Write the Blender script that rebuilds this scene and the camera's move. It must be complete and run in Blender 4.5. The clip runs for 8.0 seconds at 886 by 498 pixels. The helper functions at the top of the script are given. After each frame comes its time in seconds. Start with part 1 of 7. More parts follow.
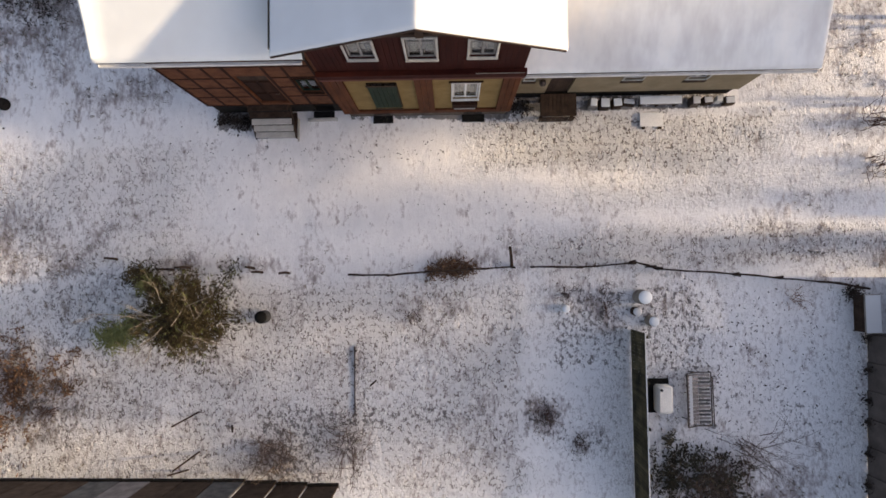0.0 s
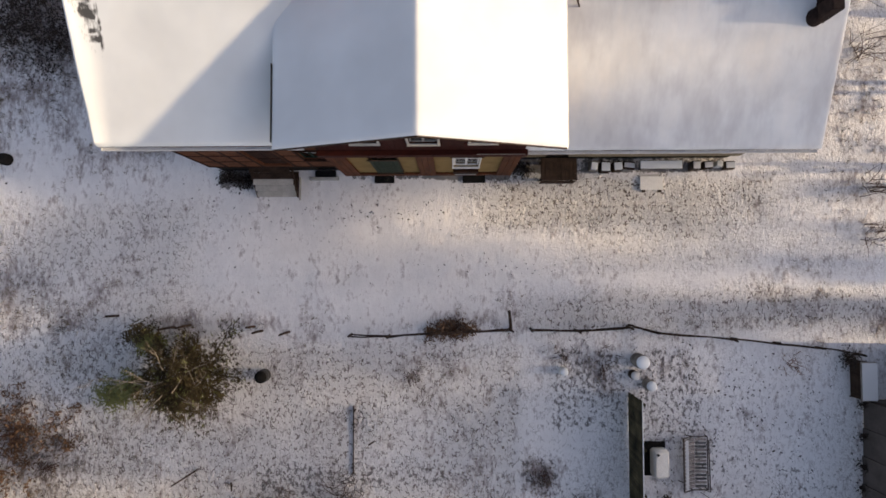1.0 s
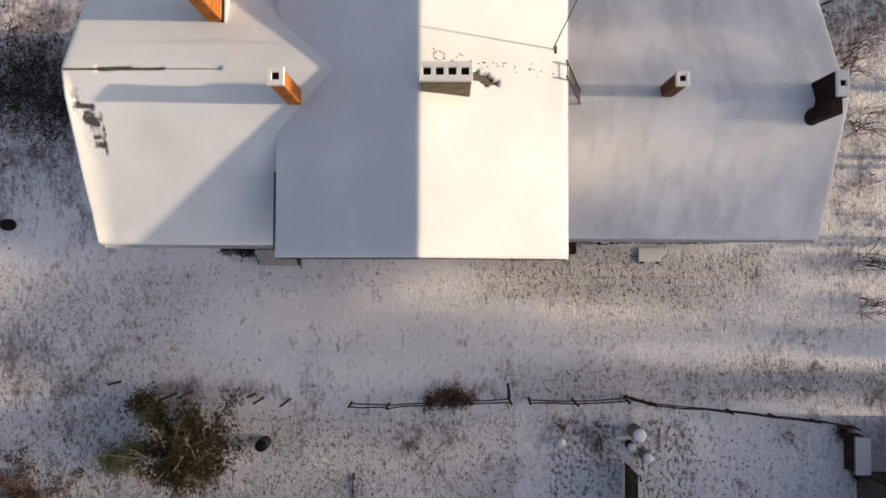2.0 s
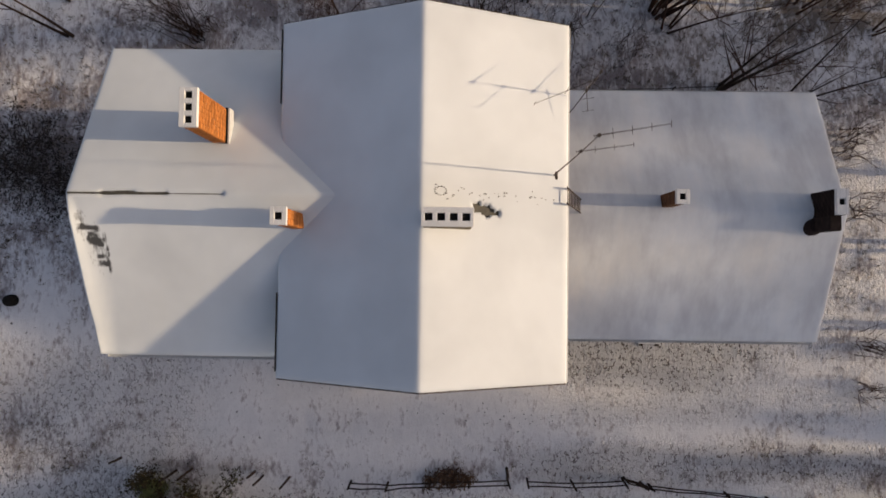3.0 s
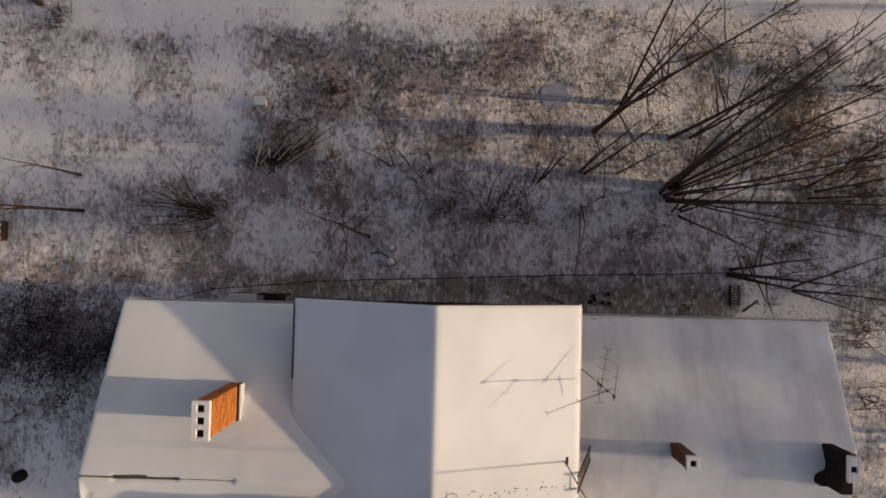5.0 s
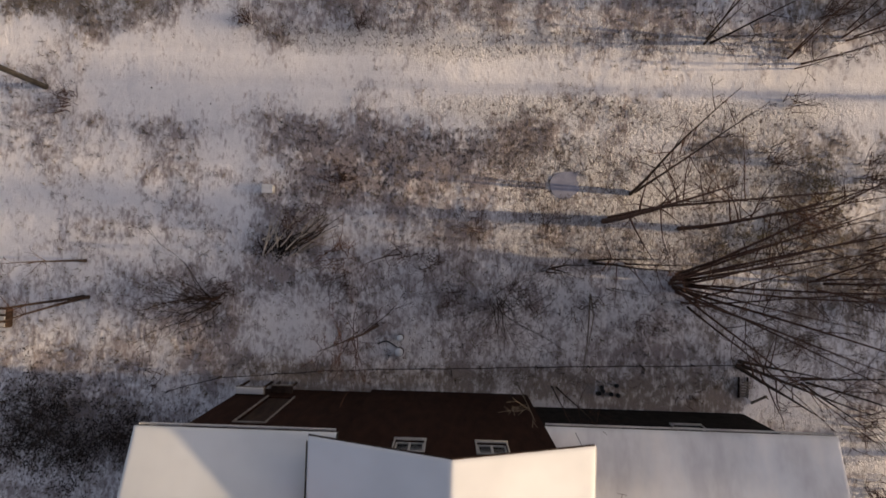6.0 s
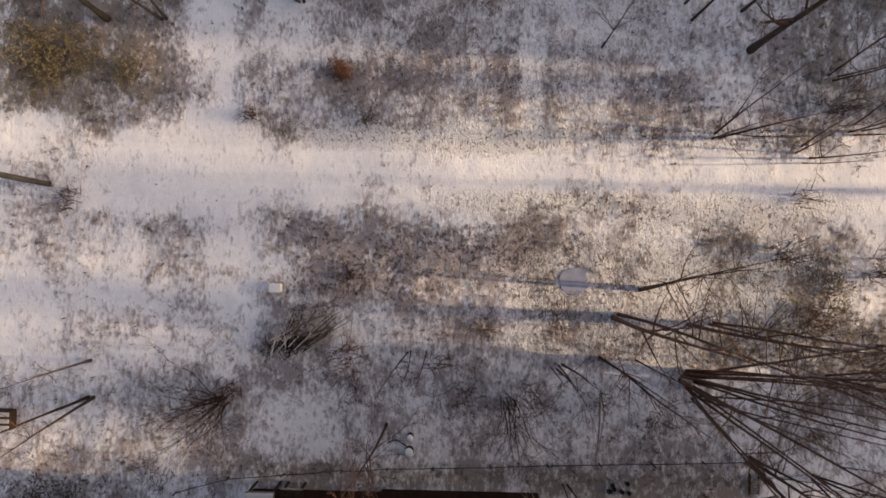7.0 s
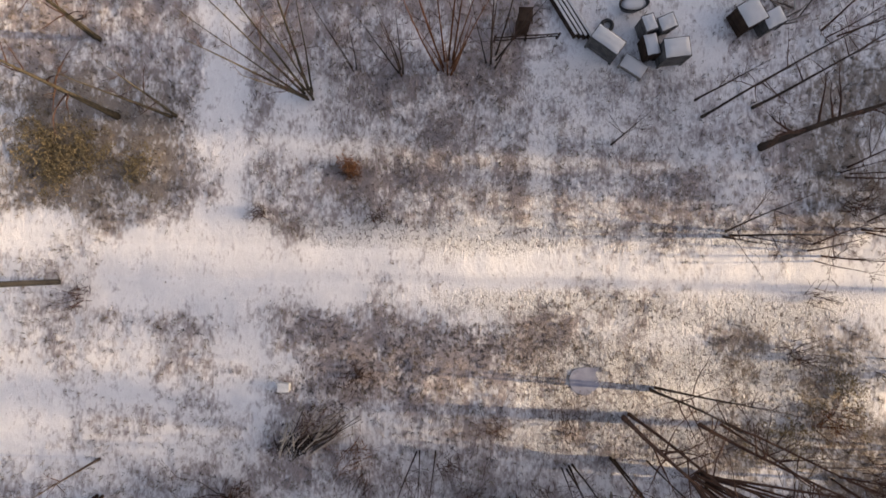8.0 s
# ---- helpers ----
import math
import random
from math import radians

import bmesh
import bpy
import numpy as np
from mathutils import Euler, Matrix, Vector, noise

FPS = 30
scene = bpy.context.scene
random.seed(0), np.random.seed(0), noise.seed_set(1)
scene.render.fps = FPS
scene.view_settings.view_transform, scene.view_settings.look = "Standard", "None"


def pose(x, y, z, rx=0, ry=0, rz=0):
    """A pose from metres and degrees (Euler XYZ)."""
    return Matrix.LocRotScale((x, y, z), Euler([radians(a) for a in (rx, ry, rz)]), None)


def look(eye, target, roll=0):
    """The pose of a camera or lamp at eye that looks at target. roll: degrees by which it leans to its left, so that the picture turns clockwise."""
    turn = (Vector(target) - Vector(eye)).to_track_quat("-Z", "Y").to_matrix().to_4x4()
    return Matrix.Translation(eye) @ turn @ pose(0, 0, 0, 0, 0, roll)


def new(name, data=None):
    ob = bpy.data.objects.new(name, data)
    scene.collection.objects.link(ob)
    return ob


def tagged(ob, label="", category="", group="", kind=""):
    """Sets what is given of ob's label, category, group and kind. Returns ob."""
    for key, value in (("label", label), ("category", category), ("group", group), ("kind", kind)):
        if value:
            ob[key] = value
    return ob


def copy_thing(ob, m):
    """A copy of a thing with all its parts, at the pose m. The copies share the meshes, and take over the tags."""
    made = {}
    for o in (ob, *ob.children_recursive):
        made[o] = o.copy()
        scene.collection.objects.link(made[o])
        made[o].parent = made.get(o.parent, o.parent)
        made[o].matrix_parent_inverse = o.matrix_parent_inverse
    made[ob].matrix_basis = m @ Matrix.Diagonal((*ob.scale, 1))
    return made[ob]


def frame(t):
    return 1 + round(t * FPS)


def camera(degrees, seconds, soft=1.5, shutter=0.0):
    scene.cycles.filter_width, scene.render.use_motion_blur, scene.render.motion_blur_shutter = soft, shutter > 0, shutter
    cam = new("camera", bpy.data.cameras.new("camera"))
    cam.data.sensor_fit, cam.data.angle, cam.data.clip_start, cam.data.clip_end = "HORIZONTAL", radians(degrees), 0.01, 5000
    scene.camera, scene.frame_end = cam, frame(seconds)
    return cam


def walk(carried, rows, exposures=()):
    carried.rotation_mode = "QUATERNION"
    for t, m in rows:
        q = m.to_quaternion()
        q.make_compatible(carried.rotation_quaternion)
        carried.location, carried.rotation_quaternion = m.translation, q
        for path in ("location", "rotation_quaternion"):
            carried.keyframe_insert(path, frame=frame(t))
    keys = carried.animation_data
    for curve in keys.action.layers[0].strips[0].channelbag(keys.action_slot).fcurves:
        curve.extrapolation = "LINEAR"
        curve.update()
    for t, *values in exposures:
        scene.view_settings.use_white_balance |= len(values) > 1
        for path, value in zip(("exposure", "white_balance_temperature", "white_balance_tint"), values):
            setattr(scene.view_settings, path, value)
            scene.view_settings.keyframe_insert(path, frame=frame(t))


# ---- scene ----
cam = camera(76.0, 8.0, soft=1.5, shutter=0.25)
PATH = [
    (0, (0.596, -0.891, 20.95), (0.565, -0.804, 18.952), -20.4),
    (0.5, (0.614, 0.258, 21.063), (0.584, 0.34, 19.065), -20.6),
    (1, (0.635, 1.471, 21.147), (0.603, 1.547, 19.149), -23.0),
    (2.3, (0.58, 5.083, 21.476), (0.553, 5.141, 19.477), -24.2),
    (2.5, (0.588, 5.643, 21.499), (0.559, 5.707, 19.5), -23.2),
    (3, (0.559, 7.276, 21.613), (0.53, 7.335, 19.614), -25.4),
    (3.5, (0.529, 8.831, 21.703), (0.497, 8.888, 19.704), -27.4),
    (4, (0.524, 10.449, 21.74), (0.486, 10.506, 19.741), -32.4),
    (4.5, (0.43, 12.264, 21.767), (0.389, 12.317, 19.768), -36.6),
    (4.7, (0.385, 13.108, 21.779), (0.341, 13.161, 19.78), -38.5),
    (5.8, (-0.226, 17.124, 21.795), (-0.254, 17.162, 19.796), -34.6),
    (6, (-0.275, 17.843, 21.768), (-0.307, 17.881, 19.768), -38.4),
    (6.5, (-0.646, 19.669, 21.7), (-0.665, 19.716, 19.701), -20.9),
    (7, (-0.922, 21.509, 21.708), (-0.935, 21.551, 19.708), -15.9),
    (7.5, (-1.097, 23.324, 21.721), (-1.113, 23.364, 19.721), -20.6),
    (8, (-1.165, 25.11, 21.712), (-1.195, 25.166, 19.713), -26.9),
]
EXPOSURES = [(0.0, 0.93, 6700, 19), (0.5, 0.72, 6660, 19), (1.0, 0.62, 6640, 19), (2.5, 0.05, 6520, 19), (3.5, -0.30, 6570, 21), (4.5, -0.37, 6770, 22), (6.5, 0.30, 7020, 23), (8.0, 0.75, 6870, 21)]
walk(cam, [(t, look(eye, target, roll)) for t, eye, target, roll in PATH], EXPOSURES)

# ---------------------------------------------------------------- world and sun
SUN_EL, SUN_AZ = 18.0, -1.0          # height; the way it comes from, turned from +x
world = bpy.data.worlds.new("world")
scene.world = world
world.use_nodes = True
wn = world.node_tree
sky = wn.nodes.new("ShaderNodeTexSky")
sky.sky_type = "NISHITA"
sky.sun_disc = False
sky.sun_elevation = radians(SUN_EL)
sky.sun_rotation = radians(90 - SUN_AZ)
sky.air_density, sky.dust_density, sky.ozone_density = 1.0, 2.5, 0.6
haze = wn.nodes.new("ShaderNodeHueSaturation")
haze.inputs["Saturation"].default_value = 0.80
wn.links.new(sky.outputs["Color"], haze.inputs["Color"])
wn.links.new(haze.outputs["Color"], wn.nodes["Background"].inputs["Color"])
wn.nodes["Background"].inputs["Strength"].default_value = 0.12
lamp = bpy.data.lights.new("sun", "SUN")
lamp.energy, lamp.angle, lamp.color = 3.6, radians(1.0), (1.0, 0.81, 0.50)
sun = new("sun", lamp)
sun.matrix_world = look((60 * math.cos(radians(SUN_AZ)), 60 * math.sin(radians(SUN_AZ)), 60 * math.tan(radians(SUN_EL))), (0, 0, 0))

# ---------------------------------------------------------------- materials


def nodes(name):
    m = bpy.data.materials.new(name)
    m.use_nodes = True
    t = m.node_tree
    return m, t, t.nodes["Principled BSDF"]


def put(t, kind, **values):
    n = t.nodes.new(kind)
    for k, v in values.items():
        n.inputs[k.replace("_", " ")].default_value = v
    return n


def noise_of(t, scale, detail=6.0, rough=0.6, stretch=None):
    c = t.nodes.new("ShaderNodeTexCoord")
    out = c.outputs["Object"]
    if stretch:
        mp = t.nodes.new("ShaderNodeMapping")
        mp.inputs["Scale"].default_value = stretch
        t.links.new(out, mp.inputs["Vector"])
        out = mp.outputs["Vector"]
    n = put(t, "ShaderNodeTexNoise", Scale=scale, Detail=detail, Roughness=rough)
    t.links.new(out, n.inputs["Vector"])
    return n.outputs["Fac"]


def ramp(t, fac, stops):
    r = t.nodes.new("ShaderNodeValToRGB")
    e = r.color_ramp.elements
    while len(e) < len(stops):
        e.new(0.5)
    for el, (p, c) in zip(e, stops):
        el.position, el.color = p, (*c, 1.0)
    t.links.new(fac, r.inputs["Fac"])
    return r.outputs["Color"]


def mix(t, fac, a, b, blend="MIX"):
    n = t.nodes.new("ShaderNodeMix")
    n.data_type, n.blend_type = "RGBA", blend
    for sock, v in ((n.inputs[0], fac), (n.inputs[6], a), (n.inputs[7], b)):
        if isinstance(v, (int, float)):
            sock.default_value = v
        elif isinstance(v, tuple):
            sock.default_value = (*v, 1.0)
        else:
            t.links.new(v, sock)
    return n.outputs[2]


def bump(t, b, height, strength, distance):
    n = put(t, "ShaderNodeBump", Strength=strength, Distance=distance)
    t.links.new(height, n.inputs["Height"])
    t.links.new(n.outputs["Normal"], b.inputs["Normal"])


def surface(name, dark, light, scale=6.0, fine=60.0, rough=0.8, metal=0.0, relief=0.01, stretch=None, vary=0.0):
    """Two-scale procedural surface: broad stains and fine grain."""
    m, t, b = nodes(name)
    broad = noise_of(t, scale, 5.0, 0.6, stretch)
    grain = noise_of(t, fine, 4.0, 0.65, stretch)
    col = ramp(t, broad, [(0.3, dark), (0.7, light)])
    g = ramp(t, grain, [(0.25, (0.72, 0.72, 0.72)), (0.75, (1.12, 1.12, 1.12))])
    col = mix(t, 0.8, col, g, "MULTIPLY")
    if vary:
        info = t.nodes.new("ShaderNodeObjectInfo")
        r = ramp(t, info.outputs["Random"], [(0.0, (1 - vary,) * 3), (1.0, (1 + vary * 0.6,) * 3)])
        col = mix(t, 1.0, col, r, "MULTIPLY")
    t.links.new(col, b.inputs["Base Color"])
    b.inputs["Roughness"].default_value = rough
    b.inputs["Metallic"].default_value = metal
    b.inputs["Specular IOR Level"].default_value = 0.12 if rough > 0.72 else 0.4
    if relief:
        bump(t, b, grain, 0.6, relief)
    return m


def snow_material(name, tint=(0.78, 0.81, 0.83), thin=False):
    m, t, b = nodes(name)
    broad = noise_of(t, 0.42, 3.0, 0.5)
    fine = noise_of(t, 25.0, 6.0, 0.7)
    col = ramp(t, broad, [(0.32, tuple(c * 0.86 for c in tint)), (0.62, tint)])
    if thin:     # the roof shows where the cover is thin
        at = t.nodes.new("ShaderNodeAttribute")
        at.attribute_name = "thin"
        rag = noise_of(t, 7.0, 5.0, 0.65, (1.6, 0.6, 1))
        add = t.nodes.new("ShaderNodeMath")
        add.operation = "ADD"
        t.links.new(rag, add.inputs[0])
        t.links.new(at.outputs["Fac"], add.inputs[1])
        mr = put(t, "ShaderNodeMapRange", From_Min=0.72, From_Max=1.12, To_Max=0.95)
        t.links.new(add.outputs[0], mr.inputs["Value"])
        col = mix(t, mr.outputs["Result"], col, (0.045, 0.043, 0.042))
    t.links.new(col, b.inputs["Base Color"])
    b.inputs["Roughness"].default_value = 0.75
    b.inputs["Specular IOR Level"].default_value = 0.25
    bump(t, b, fine, 0.25, 0.01)
    return m


SNOW = snow_material("snow")
SNOW_ROOF = snow_material("thin_roof_snow", (0.785, 0.815, 0.815), thin=True)


def dappled_snow():
    """Roof snow with dappled sun and tree shade painted in as soft streaks down the slopes."""
    m, t, b = nodes("dappled_roof_snow")
    streak = noise_of(t, 0.9, 4.0, 0.6, (1.0, 0.22, 1))
    patch = noise_of(t, 0.5, 4.0, 0.6)
    fine = noise_of(t, 25.0, 6.0, 0.7)
    # light and dark of the dappling, put into the snow's colour
    a = ramp(t, streak, [(0.36, (0.66, 0.67, 0.69)), (0.52, (0.80, 0.82, 0.83)), (0.68, (0.88, 0.88, 0.87))])
    c = ramp(t, patch, [(0.35, (0.86, 0.85, 0.84)), (0.62, (1.0, 1.0, 1.0))])
    t.links.new(mix(t, 0.9, a, c, "MULTIPLY"), b.inputs["Base Color"])
    b.inputs["Roughness"].default_value = 0.75
    b.inputs["Specular IOR Level"].default_value = 0.25
    bump(t, b, fine, 0.25, 0.01)
    return m


SNOW_DAPPLED = dappled_snow()
SNOW_OLD = snow_material("old_snow", (0.62, 0.62, 0.62))
ROOFING = surface("roof_sheet", (0.045, 0.04, 0.03), (0.11, 0.10, 0.075), 3, 40, 0.6)
FASCIA = surface("white_painted_metal", (0.55, 0.55, 0.55), (0.75, 0.75, 0.74), 2, 50, 0.45, 0.0, 0.002)
DARKWOOD = surface("dark_wood", (0.025, 0.016, 0.012), (0.07, 0.045, 0.032), 4, 40, 0.8, stretch=(1, 1, 0.25), vary=0.15)
TIMBER = surface("brown_timber", (0.060, 0.019, 0.008), (0.125, 0.042, 0.017), 3, 30, 0.75, stretch=(1, 1, 0.3), vary=0.15)
BRICKPANEL = surface("brick_infill", (0.070, 0.027, 0.014), (0.155, 0.062, 0.032), 2.5, 40, 0.85, vary=0.2)
REDBOARD = surface("dark_red_boards", (0.024, 0.0045, 0.0035), (0.045, 0.009, 0.006), 3, 40, 0.8, stretch=(1, 1, 0.2), vary=0.10)
REDBEAM = surface("red_brown_beam", (0.075, 0.013, 0.007), (0.13, 0.026, 0.013), 3, 40, 0.7, vary=0.1)
OCHRE = surface("ochre_plaster", (0.20, 0.13, 0.048), (0.28, 0.19, 0.08), 2, 40, 0.9, relief=0.004)
BEIGE = surface("beige_plaster", (0.20, 0.155, 0.095), (0.29, 0.235, 0.155), 1.2, 40, 0.9, relief=0.004)
# near-black: shade put into plinths, tray and north wall; also colours the stump
SHADE_BLACK = surface("shade_black", (0.008, 0.007, 0.006), (0.026, 0.022, 0.019), 4, 30, 0.9)
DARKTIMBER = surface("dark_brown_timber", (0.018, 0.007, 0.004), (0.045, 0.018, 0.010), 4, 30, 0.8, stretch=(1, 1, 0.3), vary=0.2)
PALEGREY = surface("weathered_white_paint", (0.34, 0.33, 0.31), (0.52, 0.51, 0.48), 5, 60, 0.6, relief=0.003)
SASHGREY = surface("dull_grey_sash_paint", (0.17, 0.165, 0.16), (0.30, 0.29, 0.28), 5, 60, 0.7, relief=0.003)
STONE = surface("plinth_stone", (0.06, 0.05, 0.045), (0.15, 0.13, 0.11), 4, 30, 0.9)
WHITE = surface("white_paint", (0.62, 0.61, 0.58), (0.78, 0.77, 0.74), 5, 60, 0.55, relief=0.002)
GREEN = surface("green_shutter_paint", (0.012, 0.022, 0.014), (0.024, 0.040, 0.026), 5, 60, 0.75, vary=0.1)
GREYWOOD = surface("weathered_wood", (0.16, 0.14, 0.12), (0.33, 0.30, 0.27), 4, 40, 0.85, stretch=(0.3, 1, 1), vary=0.15)
STEPWOOD = surface("pale_step_wood", (0.42, 0.40, 0.36), (0.62, 0.60, 0.56), 3, 40, 0.8, vary=0.1)
BRICK = surface("orange_brick", (0.42, 0.13, 0.03), (0.60, 0.23, 0.06), 8, 60, 0.85, vary=0.3)
BRICK_DARK = surface("brown_brick", (0.16, 0.075, 0.04), (0.26, 0.13, 0.07), 8, 60, 0.85, vary=0.25)
BRICK_OLIVE = surface("grey_brown_brick", (0.20, 0.16, 0.10), (0.32, 0.26, 0.17), 8, 60, 0.85, vary=0.25)
MORTAR = surface("mortar", (0.40, 0.34, 0.27), (0.55, 0.49, 0.40), 6, 60, 0.95)
CROWN = surface("snowy_mortar_crown", (0.74, 0.73, 0.71), (0.86, 0.85, 0.83), 6, 60, 0.9)
# real soot in the flues; also painted darkness of openings and gaps
SOOT_AND_SHADE = surface("soot_and_shade", (0.006, 0.006, 0.006), (0.016, 0.015, 0.014), 6, 40, 0.95)
SOOTY = surface("sooty_brick", (0.020, 0.013, 0.012), (0.045, 0.03, 0.026), 6, 40, 0.9, vary=0.3)
METAL = surface("rusty_metal", (0.05, 0.04, 0.035), (0.13, 0.10, 0.085), 8, 60, 0.55, 0.6)
PLASTIC = surface("white_plastic", (0.60, 0.58, 0.54), (0.76, 0.75, 0.71), 3, 40, 0.5, relief=0.002)
BLACK = surface("black_plastic", (0.012, 0.012, 0.013), (0.028, 0.028, 0.03), 4, 40, 0.5)
MOSSY = surface("mossy_boards", (0.012, 0.013, 0.008), (0.10, 0.085, 0.05), 1.6, 30, 0.9, vary=0.35)
BROWNPANEL = surface("brown_panel", (0.05, 0.034, 0.026), (0.11, 0.08, 0.06), 3, 30, 0.85, vary=0.25)
BARK = surface("bark", (0.035, 0.025, 0.02), (0.10, 0.075, 0.06), 5, 40, 0.9, stretch=(1, 1, 0.3), vary=0.2)
BARK_PALE = surface("pale_bark", (0.16, 0.135, 0.105), (0.30, 0.26, 0.21), 5, 40, 0.9, vary=0.2)
BARK_GREEN = surface("green_brown_bark", (0.050, 0.043, 0.030), (0.115, 0.096, 0.068), 5, 40, 0.9, vary=0.2)
TWIG = surface("twig", (0.060, 0.033, 0.025), (0.145, 0.086, 0.066), 5, 40, 0.9, vary=0.25)
TWIG_PALE = surface("grey_brown_twig", (0.085, 0.060, 0.050), (0.19, 0.14, 0.12), 5, 40, 0.9, vary=0.25)
TWIG_RED = surface("red_brown_twig", (0.12, 0.05, 0.022), (0.22, 0.10, 0.05), 5, 40, 0.9, vary=0.2)
NEEDLE = surface("needles", (0.038, 0.030, 0.015), (0.125, 0.094, 0.048), 3, 40, 0.8)
NEEDLE_PALE = surface("yellow_green_needles", (0.15, 0.16, 0.055), (0.30, 0.30, 0.12), 3, 40, 0.8)
DRYGRASS = surface("dry_grass", (0.13, 0.10, 0.07), (0.30, 0.24, 0.17), 1.5, 40, 0.95)
DARKLEAF = surface("dark_dead_leaves", (0.024, 0.019, 0.017), (0.075, 0.058, 0.048), 2, 40, 0.9)


def glass_material():
    m, t, b = nodes("window_glass")
    b.inputs["Base Color"].default_value = (0.75, 0.8, 0.8, 1)
    b.inputs["Roughness"].default_value = 0.06
    b.inputs["Transmission Weight"].default_value = 1.0
    b.inputs["IOR"].default_value = 1.5
    bump(t, b, noise_of(t, 2.0, 2.0), 0.05, 0.01)
    return m


ICE = surface("bluish_ice", (0.25, 0.26, 0.33), (0.36, 0.37, 0.45), 3, 30, 0.35, relief=0.004)
GLASS = glass_material()
CURTAIN = surface("curtain", (0.35, 0.34, 0.32), (0.55, 0.54, 0.51), 4, 50, 0.95, stretch=(6, 1, 0.3))


def ground_material():
    """Thin snow with dry grass showing; the share of bare ground comes with the mesh."""
    m, t, b = nodes("snowy_ground")
    at = t.nodes.new("ShaderNodeAttribute")
    at.attribute_name = "bare"
    hue = t.nodes.new("ShaderNodeAttribute")
    hue.attribute_name = "hue"
    crisp = t.nodes.new("ShaderNodeAttribute")
    crisp.attribute_name = "crisp"
    spot = t.nodes.new("ShaderNodeAttribute")
    spot.attribute_name = "spot"
    mid = noise_of(t, 1.9, 6.0, 0.62, (1, 0.6, 1))
    fine = noise_of(t, 7.0, 5.0, 0.62, (1, 0.5, 1))
    speck = noise_of(t, 20.0, 4.0, 0.65)

    def maths(op, a, c):
        n = t.nodes.new("ShaderNodeMath")
        n.operation = op
        for s, v in zip(n.inputs, (a, c)):
            if isinstance(v, (int, float)):
                s.default_value = v
            else:
                t.links.new(v, s)
        return n.outputs[0]

    v = maths("ADD", maths("MULTIPLY", mid, 0.70), maths("ADD", maths("MULTIPLY", fine, 0.66), maths("MULTIPLY", speck, 0.30)))
    v = maths("SUBTRACT", v, 0.825)
    # small rounded tussocks of snow with gaps between them, warped out of their rows
    tc = t.nodes.new("ShaderNodeTexCoord")
    warp = put(t, "ShaderNodeTexNoise", Scale=4.5, Detail=5.0, Roughness=0.7)
    t.links.new(tc.outputs["Object"], warp.inputs["Vector"])
    wv = mix(t, 0.30, tc.outputs["Object"], warp.outputs["Color"], "ADD")
    stretch = t.nodes.new("ShaderNodeMapping")
    stretch.inputs["Scale"].default_value = (1.15, 0.75, 1.0)
    t.links.new(wv, stretch.inputs["Vector"])
    cell = t.nodes.new("ShaderNodeTexVoronoi")
    cell.feature = "SMOOTH_F1"
    cell.inputs["Scale"].default_value = 8.5
    cell.inputs["Smoothness"].default_value = 0.35
    t.links.new(stretch.outputs["Vector"], cell.inputs["Vector"])
    st = put(t, "ShaderNodeMapRange", From_Min=0.20, From_Max=0.62, To_Min=0.5, To_Max=-0.5)
    t.links.new(cell.outputs["Distance"], st.inputs["Value"])
    crumb = noise_of(t, 12.0, 4.0, 0.62, (1, 0.8, 1))
    cr = put(t, "ShaderNodeMapRange", From_Min=0.38, From_Max=0.64, To_Min=-0.5, To_Max=0.5)
    t.links.new(crumb, cr.inputs["Value"])
    lump = maths("ADD", maths("MULTIPLY", st.outputs["Result"], 0.55), maths("MULTIPLY", cr.outputs["Result"], 0.60))
    crust = maths("MULTIPLY", maths("ADD", lump, maths("SUBTRACT", speck, 0.5)), crisp.outputs["Fac"])
    # gaps between tussocks show grass; its dark tone also paints their thin shadows
    cover = maths("ADD", maths("MULTIPLY", v, 2.9), maths("SUBTRACT", at.outputs["Fac"], maths("MULTIPLY", crust, 0.34)))
    mr = put(t, "ShaderNodeMapRange", From_Min=0.27, From_Max=0.90, To_Max=0.84)
    t.links.new(cover, mr.inputs["Value"])
    mask = mr.outputs["Result"]
    grass = ramp(t, speck, [(0.3, (0.165, 0.127, 0.124)), (0.55, (0.30, 0.242, 0.240)), (0.75, (0.43, 0.365, 0.36))])
    grass2 = ramp(t, speck, [(0.3, (0.082, 0.058, 0.040)), (0.55, (0.185, 0.136, 0.096)), (0.75, (0.30, 0.228, 0.168))])
    grass = mix(t, hue.outputs["Fac"], grass, grass2)
    white = ramp(t, mid, [(0.3, (0.79, 0.775, 0.77)), (0.7, (0.91, 0.895, 0.885))])
    col = mix(t, mask, white, grass)
    blot = noise_of(t, 6.5, 5.0, 0.70, (1, 0.75, 1))
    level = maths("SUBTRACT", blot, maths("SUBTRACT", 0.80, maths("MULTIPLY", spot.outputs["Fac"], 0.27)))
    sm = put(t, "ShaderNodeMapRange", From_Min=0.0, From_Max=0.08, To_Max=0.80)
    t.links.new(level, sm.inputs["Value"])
    # dark colour shared by the stubble and the painted wall-foot shade
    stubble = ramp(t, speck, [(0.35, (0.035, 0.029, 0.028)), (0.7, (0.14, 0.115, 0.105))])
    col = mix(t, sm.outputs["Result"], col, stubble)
    # broken wavy lines in the crust, with their shading put into the colour
    wave = noise_of(t, 3.7, 2.2, 0.55, (1.3, 0.85, 1))
    off = t.nodes.new("ShaderNodeMath")
    off.operation = "ABSOLUTE"
    t.links.new(maths("SUBTRACT", wave, 0.5), off.inputs[0])
    line = put(t, "ShaderNodeMapRange", From_Min=0.014, From_Max=0.038, To_Min=1.0, To_Max=0.0)
